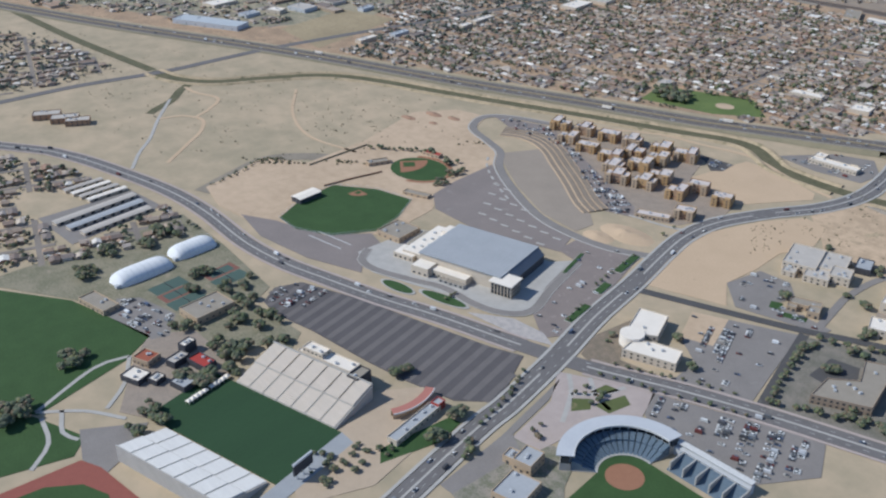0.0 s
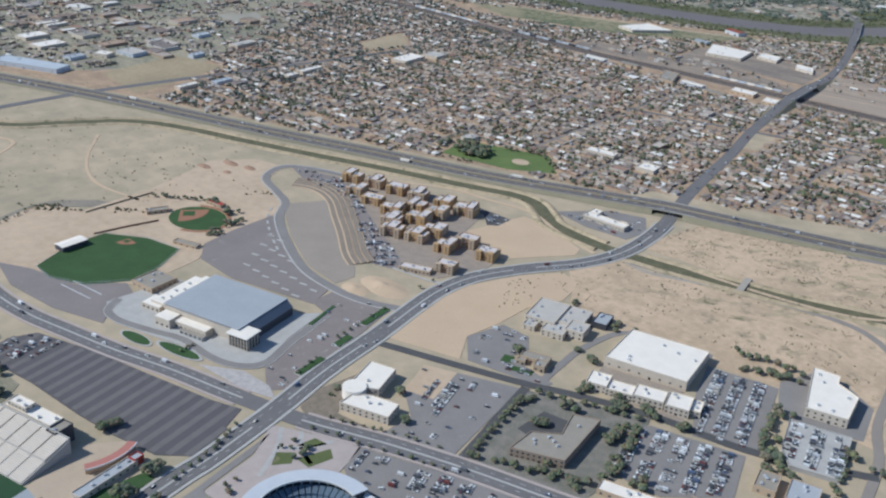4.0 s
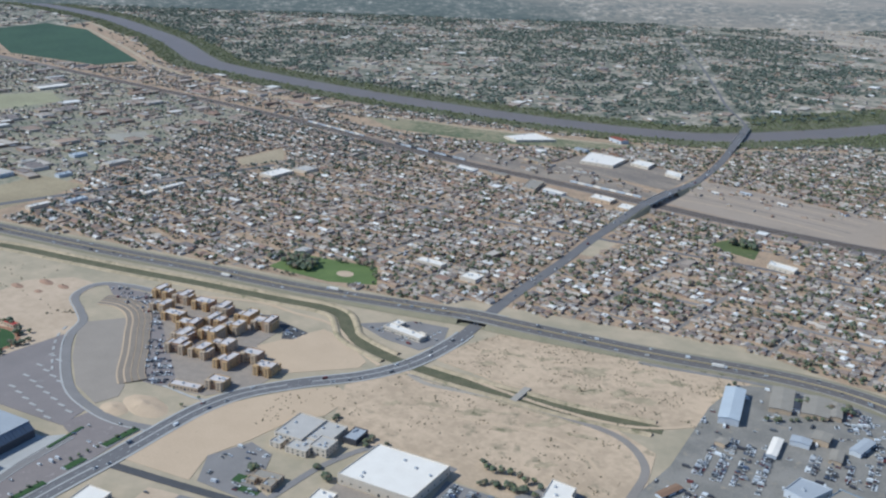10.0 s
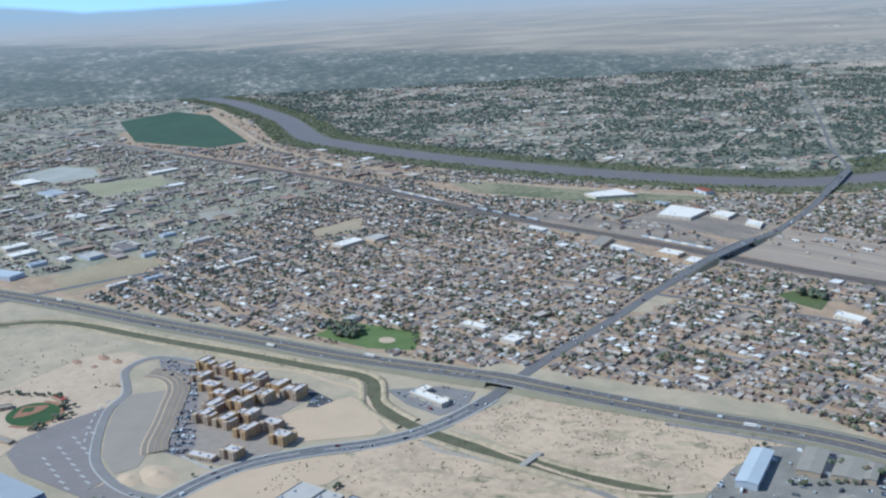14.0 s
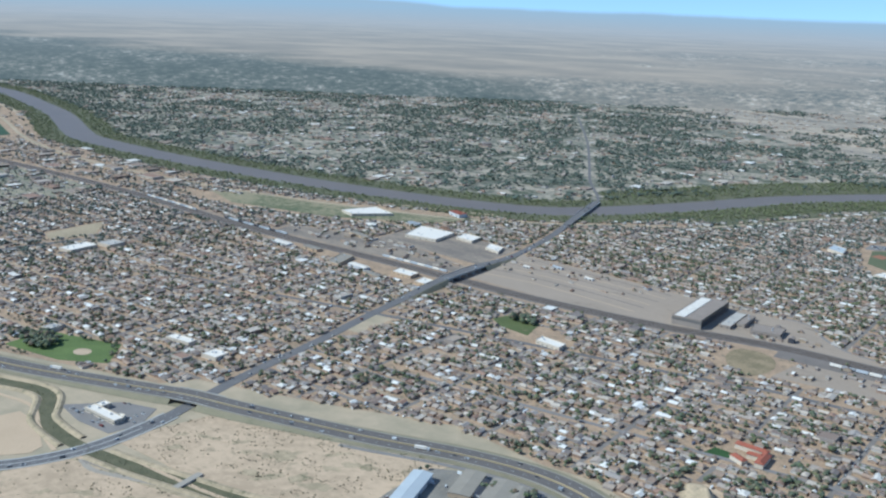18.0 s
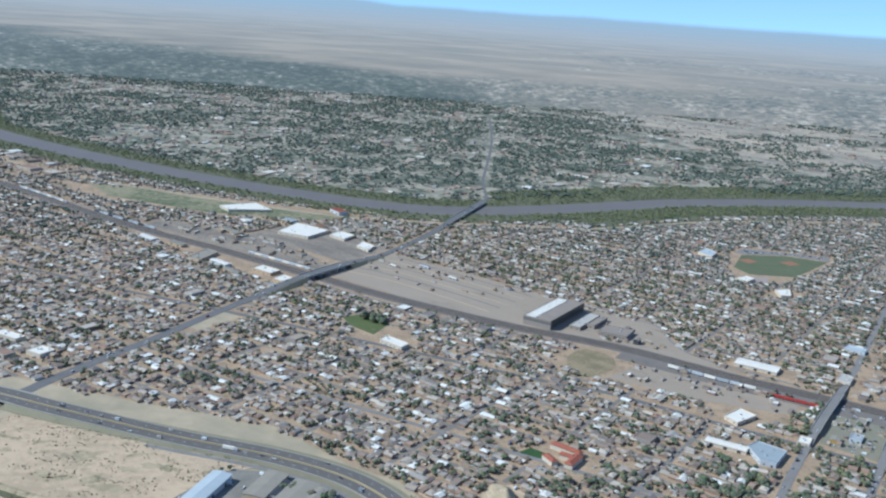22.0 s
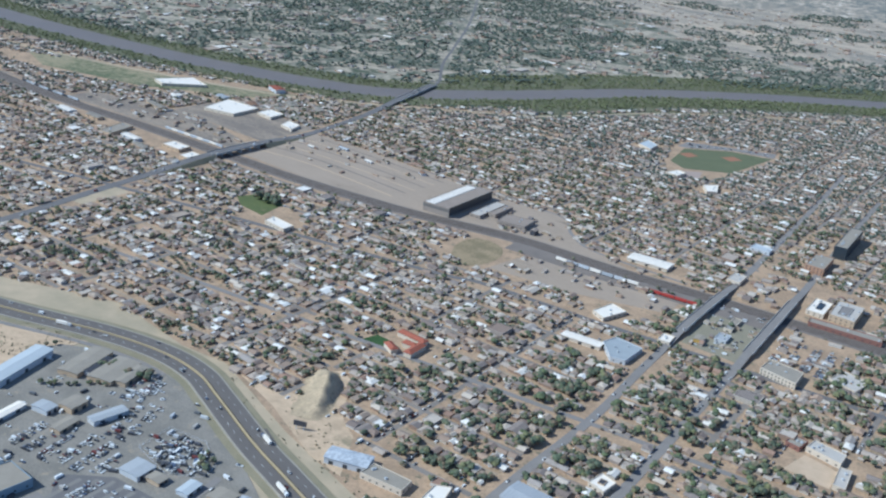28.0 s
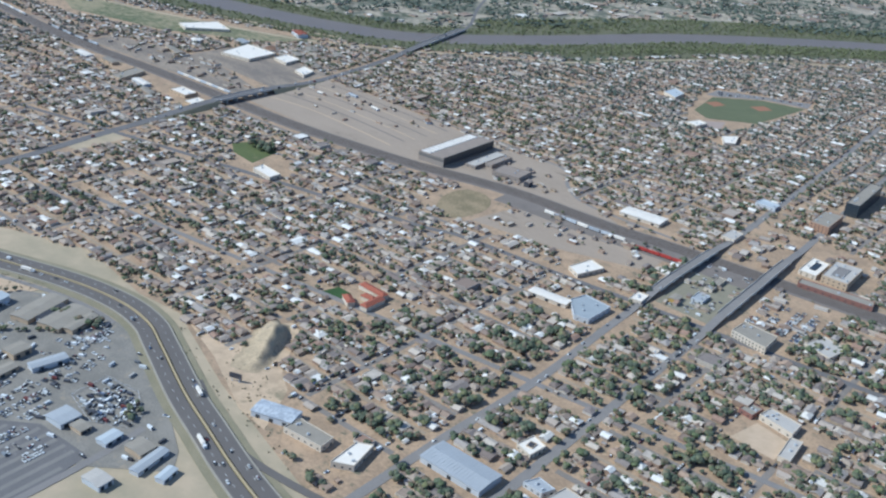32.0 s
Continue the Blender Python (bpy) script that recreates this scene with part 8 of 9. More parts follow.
NO_HOUSES = [YARD_PLAN, [(-640, 1180), (-640, 1290), (-450, 1340), (-450, 1440), (-360, 1490), (-185, 1470), (-140, 1250), (-140, 1140), (-400, 1150)], [(480, 748), (528, 772), (500, 812), (512, 840), (534, 834), (552, 806), (574, 778), (600, 762), (642, 712), (560, 720)],
             [(-100, 560), (60, 632), (200, 682), (300, 730), (420, 752), (250, 765), (100, 700), (-60, 640)], [(-340, 526), (-355, 600), (-229, 648), (-172, 592), (-234, 545)], [(36, 1096), (50, 1146), (195, 1100), (195, 1036), (132, 1036)],
             [(344, 1165), (350, 1285), (680, 1300), (672, 1240), (640, 1150), (600, 1150), (560, 1200), (444, 1160)], [(322, 1915), (272, 2040), (272, 2110), (446, 2192), (462, 2130), (452, 1940), (426, 1840), (372, 1810)], [(226, 1940), (224, 2018), (276, 2000), (278, 1940)], [(446, 1762), (446, 1834), (494, 1834), (494, 1762)], [(-1130, 1320), (-800, 1500), (-420, 1660), (-440, 1530), (-640, 1380), (-900, 1300)],
             [(-94, 896), (-98, 988), (-58, 988), (-46, 900)], [(540, 1340), (540, 1400), (625, 1400), (625, 1345)], [(480, 890), (480, 960), (560, 965), (560, 890)], [(604, 706), (604, 756), (735, 764), (735, 706)], [(740, 772), (738, 818), (826, 822), (824, 776)],
             [(700, 1160), (690, 1500), (860, 1500), (870, 1300), (860, 1160)], [(620, 1060), (640, 1130), (735, 1125), (735, 1060)], [(-3340, 1400), (-3460, 1760), (-3100, 1780), (-2150, 1450), (-2170, 1260), (-2620, 1170)], [(-2210, 680), (-2300, 825), (-2130, 890), (-1960, 845), (-1980, 700)], [(-1880, 730), (-1825, 960), (-1640, 920), (-1640, 715)], [(-890, 865), (-905, 1015), (-795, 935), (-825, 845)], [(-1250, 785), (-1225, 880), (-1150, 862), (-1150, 768)], [(718, 1530), (712, 1760), (760, 1765), (765, 1535)], [(664, 1398), (662, 1442), (694, 1440), (696, 1396)], [(635, 1550), (635, 1584), (675, 1582), (676, 1550)], [(-980, 365), (-1005, 540), (-880, 565), (-845, 465), (-790, 440), (-790, 345)],
             [(-680, 1430), (-650, 1545), (-545, 1520), (-610, 1425)], [(880, 1006), (882, 1080), (956, 1080), (958, 1006)], [(782, 846), (785, 884), (815, 880), (812, 842)], [(818, 812), (824, 846), (880, 846), (878, 812)],
             [(-572, -222), (-572, -116), (-455, -106), (-430, -222)], [(-850, -130), (-850, -60), (-730, -50), (-720, -120)], [(-1150, 240), (-1130, 310), (-1000, 370), (-970, 300)], [(-1090, 395), (-1080, 500), (-970, 500), (-990, 420)]]
# workshops, stores and open fields of the southern quarter
SOUTH_SOIL = mat("southern_soil", (0.37, 0.315, 0.22), (0.215, 0.21, 0.145), scale=0.006, fine=0.08, contrast=0.9)
sheet("ground_south_town", [(-1230, 1160), (-1190, 1190), (-1900, 1165), (-2600, 1130), (-3000, 1300), (-2600, 900), (-1880, 30), (-1420, 165), (-1010, 335), (-905, 490), (-1000, 700)], -0.06, SOUTH_SOIL, "dusty olive ground of the southern quarter", "ground")
for pts, colour, label in (([(-2198, 689), (-2285, 818), (-2131, 877), (-1977, 838), (-1991, 708)], (0.44, 0.42, 0.36), "broad pale gravel lot"), ([(-1864, 738), (-1811, 949), (-1657, 909), (-1657, 723)], (0.36, 0.33, 0.20), "olive-tan fallow field"),
                           ([(-962, 372), (-995, 530), (-884, 555), (-852, 458), (-825, 352)], (0.39, 0.31, 0.19), "bare tan-brown field beside the highway"), ([(-877, 873), (-898, 1008), (-802, 930), (-834, 853)], (0.43, 0.34, 0.22), "vacant tan lot among houses"), ([(-1244, 791), (-1220, 874), (-1157, 856), (-1158, 773)], (0.40, 0.36, 0.29), "pale vacant lot among houses")):
    sheet("field_south", pts, 0.0, mat("soil_" + label.replace(" ", "_"), colour, tuple(0.75 * c for c in colour), scale=0.01, fine=0.15, contrast=0.8), label, "field")
for x, y, w, d, m in ((-1257, 393, 34, 50, WHITE_ROOF), (-1180, 385, 36, 54, WHITE_ROOF), (-1211, 475, 34, 38, TAN_ROOF), (-1340, 462, 16, 48, WHITE_ROOF), (-1318, 470, 14, 46, WHITE_ROOF), (-1868, 983, 34, 96, WHITE_ROOF), (-1905, 990, 26, 80, TAN_ROOF),
                      (-2055, 653, 90, 62, WHITE_ROOF), (-1808, 650, 90, 46, GREY_ROOF), (-1866, 561, 18, 40, WHITE_ROOF), (-1099, 552, 16, 32, PALE_ROOF), (-966, 557, 14, 28, BLUE_ROOF), (-1092, 651, 18, 30, BLUE_ROOF), (-760, 608, 14, 26, WHITE_ROOF),
                      (-770, 658, 13, 52, WHITE_ROOF), (-990, 675, 22, 50, PALE_ROOF), (-806, 433, 13, 40, WHITE_ROOF), (-797, 494, 13, 34, BLUE_ROOF), (-1168, 734, 24, 20, DARK_WALL), (-728, 856, 34, 58, WHITE_ROOF), (-716, 915, 34, 34, PALE_ROOF), (-1355, 318, 64, 106, WHITE_ROOF),
                      (-1470, 270, 60, 90, WHITE_ROOF), (-1072, 380, 22, 32, GREY_ROOF), (-186, 704, 44, 16, WHITE_ROOF), (-108, 702, 26, 24, WHITE_ROOF), (-346, 604, 18, 20, PALE_ROOF)):
    block("workshop", ("white" if m is WHITE_ROOF else "grey") + "-roofed flat workshop building on a dusty lot", "workshop", rect(x, y, w, d, 8), 6, STEEL if m in (BLUE_ROOF, GREY_ROOF) else PALE_STUCCO, m, units=3, pitch=60, group="workshops of the south")
    NO_HOUSES.append(rect(x, y, w + 10, d + 10, 8))
PLACED, TREES_AT = [], []


ALLEY_SOIL = mat("alley_soil", (0.40, 0.315, 0.225), (0.30, 0.235, 0.17), scale=0.03, fine=0.5, contrast=0.7)


def streets_and_lots(name, zone, turn, du, dv, box, house_rate, tree_rate, street_mat=None):
    """A grid of streets with houses along them and trees in their yards."""
    street_mat = street_mat or mat("dusty_street", (0.265, 0.228, 0.195), (0.20, 0.174, 0.152), scale=0.015, fine=0.5, contrast=0.8)
    c, s = math.cos(turn), math.sin(turn)
    u0, u1, v0, v1 = box
    to = lambda uv: np.stack([c * uv[:, 0] - s * uv[:, 1], s * uv[:, 0] + c * uv[:, 1]], 1)
    for along_v in (True, False):
        ks = np.arange(u0 if along_v else v0, u1 if along_v else v1, du if along_v else dv)
        t = np.arange(v0 if along_v else u0, v1 if along_v else u1, 15.0)
        kk, tt = np.meshgrid(ks, t, indexing="ij")
        lines = to(np.stack([kk.ravel(), tt.ravel()] if along_v else [tt.ravel(), kk.ravel()], 1))
        oks = inside(zone, lines)
        oks[oks] = ~blocked(lines[oks], -6)
        oks &= ~(near_line(MAIN_STREET, lines, 18) | near_line(MIDDLE_STREET, lines, 18)) if along_v else ~(near_line(SOUTH_AVE, lines, 30) | near_line(NORTH_AVE, lines, 30) | near_line(AVENUE, lines, 30))
        for k, (line, ok) in enumerate(zip(lines.reshape(len(ks), len(t), 2), oks.reshape(len(ks), len(t)))):
            alley = along_v and du < 50 and k % 2
            width = 3.4 if alley else 6.0
            soup, run = Soup(), []
            for i, (p, good) in enumerate(zip(line, ok)):
                if good:
                    run.append(p)
                if (not good or i == len(line) - 1) and run:
                    if len(run) > 2:
                        soup.ribbon(np.array(run), width, 0.02 if along_v else 0.03, 0.2)
                    run = []
            if soup.f:
                tagged(new("alley" if alley else "street", soup.mesh("street", ALLEY_SOIL if alley else street_mat)), "narrow dusty alley behind houses" if alley else "worn grey asphalt street between houses", "street", kind="structure")
    uv, size = [], []
    for a in np.arange(u0, u1, du):
        for b in np.arange(v0, v1, dv):
            for side in (0.25, 0.75):
                q = b + 7.0 + RN.uniform(0, 5)
                shift, loose = RN.normal(0, 1.6), RN.choice([1.5, 3.0, 4.5])
                if RN.rand() < 0.03:
                    continue
                while q < b + dv - 7:
                    w = RN.uniform(6.6, 10.0)
                    uv.append((a + du * side + shift + RN.uniform(-loose, loose), q, 0 if side < 0.5 else 1))
                    q += w + RN.uniform(0.6, 3.6) + (14 if RN.rand() < 0.05 else 0)
    uv = np.array(uv)
    xy = to(uv[:, :2])
    keep = inside(zone, xy)
    keep[keep] = ~blocked(xy[keep])
    keep &= RN.rand(len(xy)) < house_rate
    for (x, y), side in zip(xy[keep], uv[keep, 2]):
        k = RN.choice(4, p=[0.38, 0.24, 0.2, 0.18])
        w, d = RN.uniform(7.2, 11.6), RN.uniform(6.6, 9.8)
        if RN.rand() < 0.05:
            k, w, d = RN.choice([0, 2]), w * 1.7, d * 1.35
        PLACED.append((k, x, y, 0.0, turn + (math.pi if side else 0) + RN.choice([0, math.pi / 2]) + RN.normal(0, 0.03), w, d, RN.uniform(2.5, 3.3)))
        for _ in range(RN.choice([0, 1, 1, 2])):
            off = RN.uniform(-5, 5)
            back = RN.uniform(8.5, 12.0) * (-1 if side else 1)
            PLACED.append((RN.choice([0, 2]), x + back * c - off * s, y + back * s + off * c, 0.0, turn, RN.uniform(3, 5.5), RN.uniform(3.5, 6), RN.uniform(2.0, 2.6)))
    n = int((u1 - u0) * (v1 - v0) * tree_rate)
    tu = np.stack([RN.uniform(u0, u1, n), RN.uniform(v0, v1, n)], 1)
    txy = to(tu)
    fu, fv = np.mod(tu[:, 0] - u0, du), np.mod(tu[:, 1] - v0, dv)
    road_free = (fu > 5) & (fu < du - 5) & (fv > 5) & (fv < dv - 5)
    keep = inside(zone, txy) & road_free
    keep[keep] = ~blocked(txy[keep], -4)
    thick = (txy[:, 0] > 640) | (txy[:, 1] > 1500) | (txy[:, 0] < -600)
    clump = np.array([noise.noise((x * 0.016, y * 0.016, 1.7)) + 0.6 * noise.noise((x * 0.06, y * 0.06, 8.8)) for x, y in txy])
    keep &= RN.rand(n) < np.clip(np.where(thick, 0.84, 0.47) + 0.85 * clump + np.where((txy[:, 0] > 0) & (txy[:, 1] > 1320), 0.22, 0.0), 0.08, 1.0)
    TREES_AT.extend(txy[keep].tolist())


NORTH_TOWN = [(-830, 350), (-755, 366), (-388, 490), (-79, 602), (190, 700), (300, 745), (430, 765), (560, 725), (760, 690), (1300, 660), (1700, 1500), (1500, 2300), (700, 3200), (500, 2950), (359, 2850), (-100, 2030), (-400, 1700), (-1134, 1500), (-1250, 1200), (-1000, 700), (-900, 480)]
streets_and_lots("old_town", NORTH_TOWN, GRID + math.pi / 2, 39.5, 112, (251, 3100, -1900, 1400), 0.96, 0.028)
SOUTH_TOWN = [(-1250, 1200), (-1134, 1500), (-2122, 1480), (-3200, 1800), (-2600, 900), (-1900, 0), (-1400, 150), (-1000, 330), (-900, 480), (-1000, 700)]
streets_and_lots("south_town", SOUTH_TOWN, GRID, 60, 130, (-3300, -700, 0, 1900), 0.5, 0.0075)
WEST_OF_BOULEVARD = [(-1500, -500), (-742, -195), (-560, -122), (-470, -108), (-385, -106), (-385, -100), (-400, -235), (-480, -380), (-900, -800), (-1500, -900)]
streets_and_lots("south_quarter", WEST_OF_BOULEVARD, radians(-18), 52, 90, (-1500, 200, -1000, 300), 0.85, 0.016)

BEYOND_RIDGE = [(-1240, 30), (-1130, 62), (-1030, 70), (-935, 62), (-925, 10), (-925, -70), (-930, -130), (-1120, -120), (-1250, -60)]
streets_and_lots("south_quarter", BEYOND_RIDGE, radians(-18), 46, 90, (-1500, -600, -700, 300), 0.75, 0.012)


def valley_houses():
    """Scattered houses, clearings and dense trees over the far bank."""
    n = 88000
    xy = np.stack([RN.uniform(-4600, 2600, n), RN.uniform(1700, 5600, n)], 1)
    dens = np.array([noise.noise((x * 0.0022, y * 0.0022, 3.1)) for x, y in xy])
    fine = np.array([noise.noise((x * 0.009, y * 0.009, 7.7)) for x, y in xy])
    mesa = xy[:, 1] > 3500 - 0.53 * (xy[:, 0] + 385) + 500 * dens
    ok = inside(VALLEY_PLAN, xy) & ~near_line(RIVER, xy, 110) & ~near_line(AVENUE, xy, 16)
    wood = ok & (dens + 0.9 * fine > np.where(mesa, 0.14, -0.10))
    TREES_FAR.extend(xy[wood].tolist())
    m = 23000
    hx = np.stack([RN.uniform(-4600, 2600, m), RN.uniform(1700, 5600, m)], 1)
    dens = np.array([noise.noise((x * 0.0022, y * 0.0022, 3.1)) for x, y in hx])
    open_land = np.array([noise.noise((x * 0.009, y * 0.009, 7.7)) for x, y in hx])
    mesa = hx[:, 1] > 3500 - 0.53 * (hx[:, 0] + 385) + 500 * dens
    ok = inside(VALLEY_PLAN, hx) & ~near_line(RIVER, hx, 130) & ~(near_line(RIVER, hx, 225) & (hx[:, 1] > 2020) & (hx[:, 0] > -420)) & ~near_line(AVENUE, hx, 20) & (RN.rand(m) < np.where(mesa, 0.22, np.where(dens + 0.9 * open_land < 0.02, 0.8, 0.16)))
    for x, y in hx[ok]:
        k = RN.choice([0.8, 1.0, 1.2, 2.6], p=[0.4, 0.35, 0.17, 0.08])
        PLACED.append((RN.choice([0, 1, 2]), x, y, 0.0, GRID + RN.choice([0, math.pi / 2]), RN.uniform(9, 17) * k, RN.uniform(8, 13) * k, RN.uniform(3, 4.2)))


TREES_FAR = []
valley_houses()


def southern_plain():
    """Town, farms and workshops that thin out to the south."""
    n = 9000
    xy = np.stack([RN.uniform(-6500, -1200, n), RN.uniform(-900, 2100, n)], 1)
    dens = np.array([noise.noise((x * 0.002, y * 0.002, 9.1)) for x, y in xy])
    ok = (xy[:, 1] > 60 - 0.38 * (xy[:, 0] + 1443) * -1) & ~inside(SOUTH_TOWN, xy) & ~inside(VALLEY_PLAN, xy)
    ok[ok] = ~blocked(xy[ok])
    wood = ok & (dens > -0.1)
    TREES_FAR.extend(xy[wood].tolist())
    for x, y in xy[ok & (RN.rand(n) < 0.3)]:
        k = RN.choice([1.0, 1.0, 3.0])
        PLACED.append((RN.choice([0, 2]), x + 9, y, 0.0, GRID + RN.choice([0, math.pi / 2]), RN.uniform(9, 16) * k, RN.uniform(8, 13) * k, RN.uniform(3, 5)))


southern_plain()


def larger_buildings():
    """Stores, schools and workshops among the houses."""
    for zone, count, lo, hi in ((NORTH_TOWN, 70, 14, 32), (SOUTH_TOWN, 220, 18, 60)):
        xy = np.stack([RN.uniform(-3000, 1500, 4000), RN.uniform(0, 2600, 4000)], 1)
        xy = xy[inside(zone, xy)]
        xy = xy[~blocked(xy, 14)][:count]
        for x, y in xy:
            PLACED.append((2, x, y, 0.0, GRID + RN.choice([0, math.pi / 2]), RN.uniform(lo, hi), RN.uniform(lo, hi) * 0.7, RN.uniform(4.2, 6.5)))


larger_buildings()


def clutter():
    """Trailers, stacks and small stores standing about on the freight yards and bare lots."""
    zones = (([(-620, 1236), (-640, 1290), (-400, 1345), (-300, 1330), (-175, 1300), (-165, 1270), (-378, 1250)], 70, (2.6, 4), (8, 16)), ([(-440, 1480), (-450, 1560), (-260, 1620), (-190, 1480), (-300, 1500)], 40, (6, 12), (9, 18)),
             ([(-140, 1300), (-150, 1440), (130, 1430), (150, 1320)], 26, (2.5, 4), (5, 13)), ([(300, 1290), (300, 1400), (400, 1400), (460, 1330)], 16, (3, 6), (5, 12)), ([(440, 1190), (450, 1280), (560, 1290), (660, 1290), (665, 1245), (560, 1210)], 34, (3, 8), (5, 14)),
             ([(-640, 1340), (-640, 1400), (-450, 1440), (-455, 1350)], 26, (4, 10), (8, 16)), ([(790, 1180), (790, 1480), (856, 1480), (862, 1210)], 30, (4, 10), (8, 16)), ([(712, 1185), (704, 1325), (762, 1325), (775, 1185)], 14, (3, 6), (5, 10)), ([(706, 1336), (698, 1490), (768, 1490), (774, 1340)], 22, (5, 11), (8, 16)))
    for zone, count, w, d in zones:
        a = np.array(zone)
        xy = np.stack([RN.uniform(a[:, 0].min(), a[:, 0].max(), 600), RN.uniform(a[:, 1].min(), a[:, 1].max(), 600)], 1)
        xy = xy[inside(zone, xy) & ~near_line(RAILWAY, xy, 19) & ~near_line(AVENUE, xy, 16) & ~near_line(SOUTH_AVE, xy, 10) & ~near_line(NORTH_AVE, xy, 10)]
        xy = xy[(np.hypot(xy[:, 0] - 256, xy[:, 1] - 1342) > 80)][:count]
        for x, y in xy:
            PLACED.append((RN.choice([0, 2, 2]), x, y, 0.0, RN.choice([0.1, 1.65]) + RN.normal(0, 0.08), RN.uniform(*w), RN.uniform(*d), RN.uniform(2.4, 3.8)))
        for x, y in xy[: count // 3]:
            TREES_AT.append((x + RN.uniform(-14, 14), y + RN.uniform(-14, 14)))


clutter()


def build_houses():
    places = np.array(PLACED)
    close = (places[:, 1] > 430) & (places[:, 2] < 1000) & (places[:, 2] > 560)
    order = np.argsort(np.hypot(places[:, 1] - 900, places[:, 2] - 640) + np.where(close, 0, 1e6))
    hero = order[:170]
    rest = np.setdiff1d(np.arange(len(places)), hero)
    far = fast_mesh("houses", HOUSES, places[rest], [HOUSE_ROOF, HOUSE_WALL])
    tagged(new("houses", far), "thousands of small stucco houses with low brown, grey and white roofs", "houses", kind="stuff")
    door, pane = window_mesh(1.0, 2.0), window_mesh(1.3, 1.1)
    meshes = {}
    for i in hero:
        k, x, y, z, turn, w, d, h = places[i]
        k = int(k)
        kind = ("gabled", "hip-roofed", "flat-roofed", "L-shaped gabled")[k]
        root = thing("house", f"small {kind} stucco house on a dusty lot", "house", (x, y, 0), turn, "houses of the old town")
        v, f, sl = HOUSES[k]
        if k not in meshes:
            meshes[k] = []
            for slot, nm, m in ((1, "wall", HOUSE_WALL), (0, "roof", HOUSE_ROOF)):
                meshes[k].append((nm, mesh_of(nm, v, [q for q, s_ in zip(f, sl) if s_ == slot], m)))
        for nm, me in meshes[k]:
            part(nm, me, root, at=Matrix.Diagonal((w, d, h, 1)))
        if w > 7:
            part("door", door, root, at=Matrix.Translation((w * 0.1, -d / 2, 0)))
            for sx in (-0.3, 0.34):
                part("window", pane, root, at=Matrix.Translation((w * sx, -d / 2, 1.0)))
            part("porch", Soup().box(0.1 * w, -d / 2 - 1.1, 2.35, 3.4, 2.3, 0.16, 0, True).box(0.1 * w - 1.5, -d / 2 - 2.1, -0.1, 0.15, 0.15, 2.5).box(0.1 * w + 1.5, -d / 2 - 2.1, -0.1, 0.15, 0.15, 2.5).mesh("porch", FRAME_WHITE), root)


build_houses()


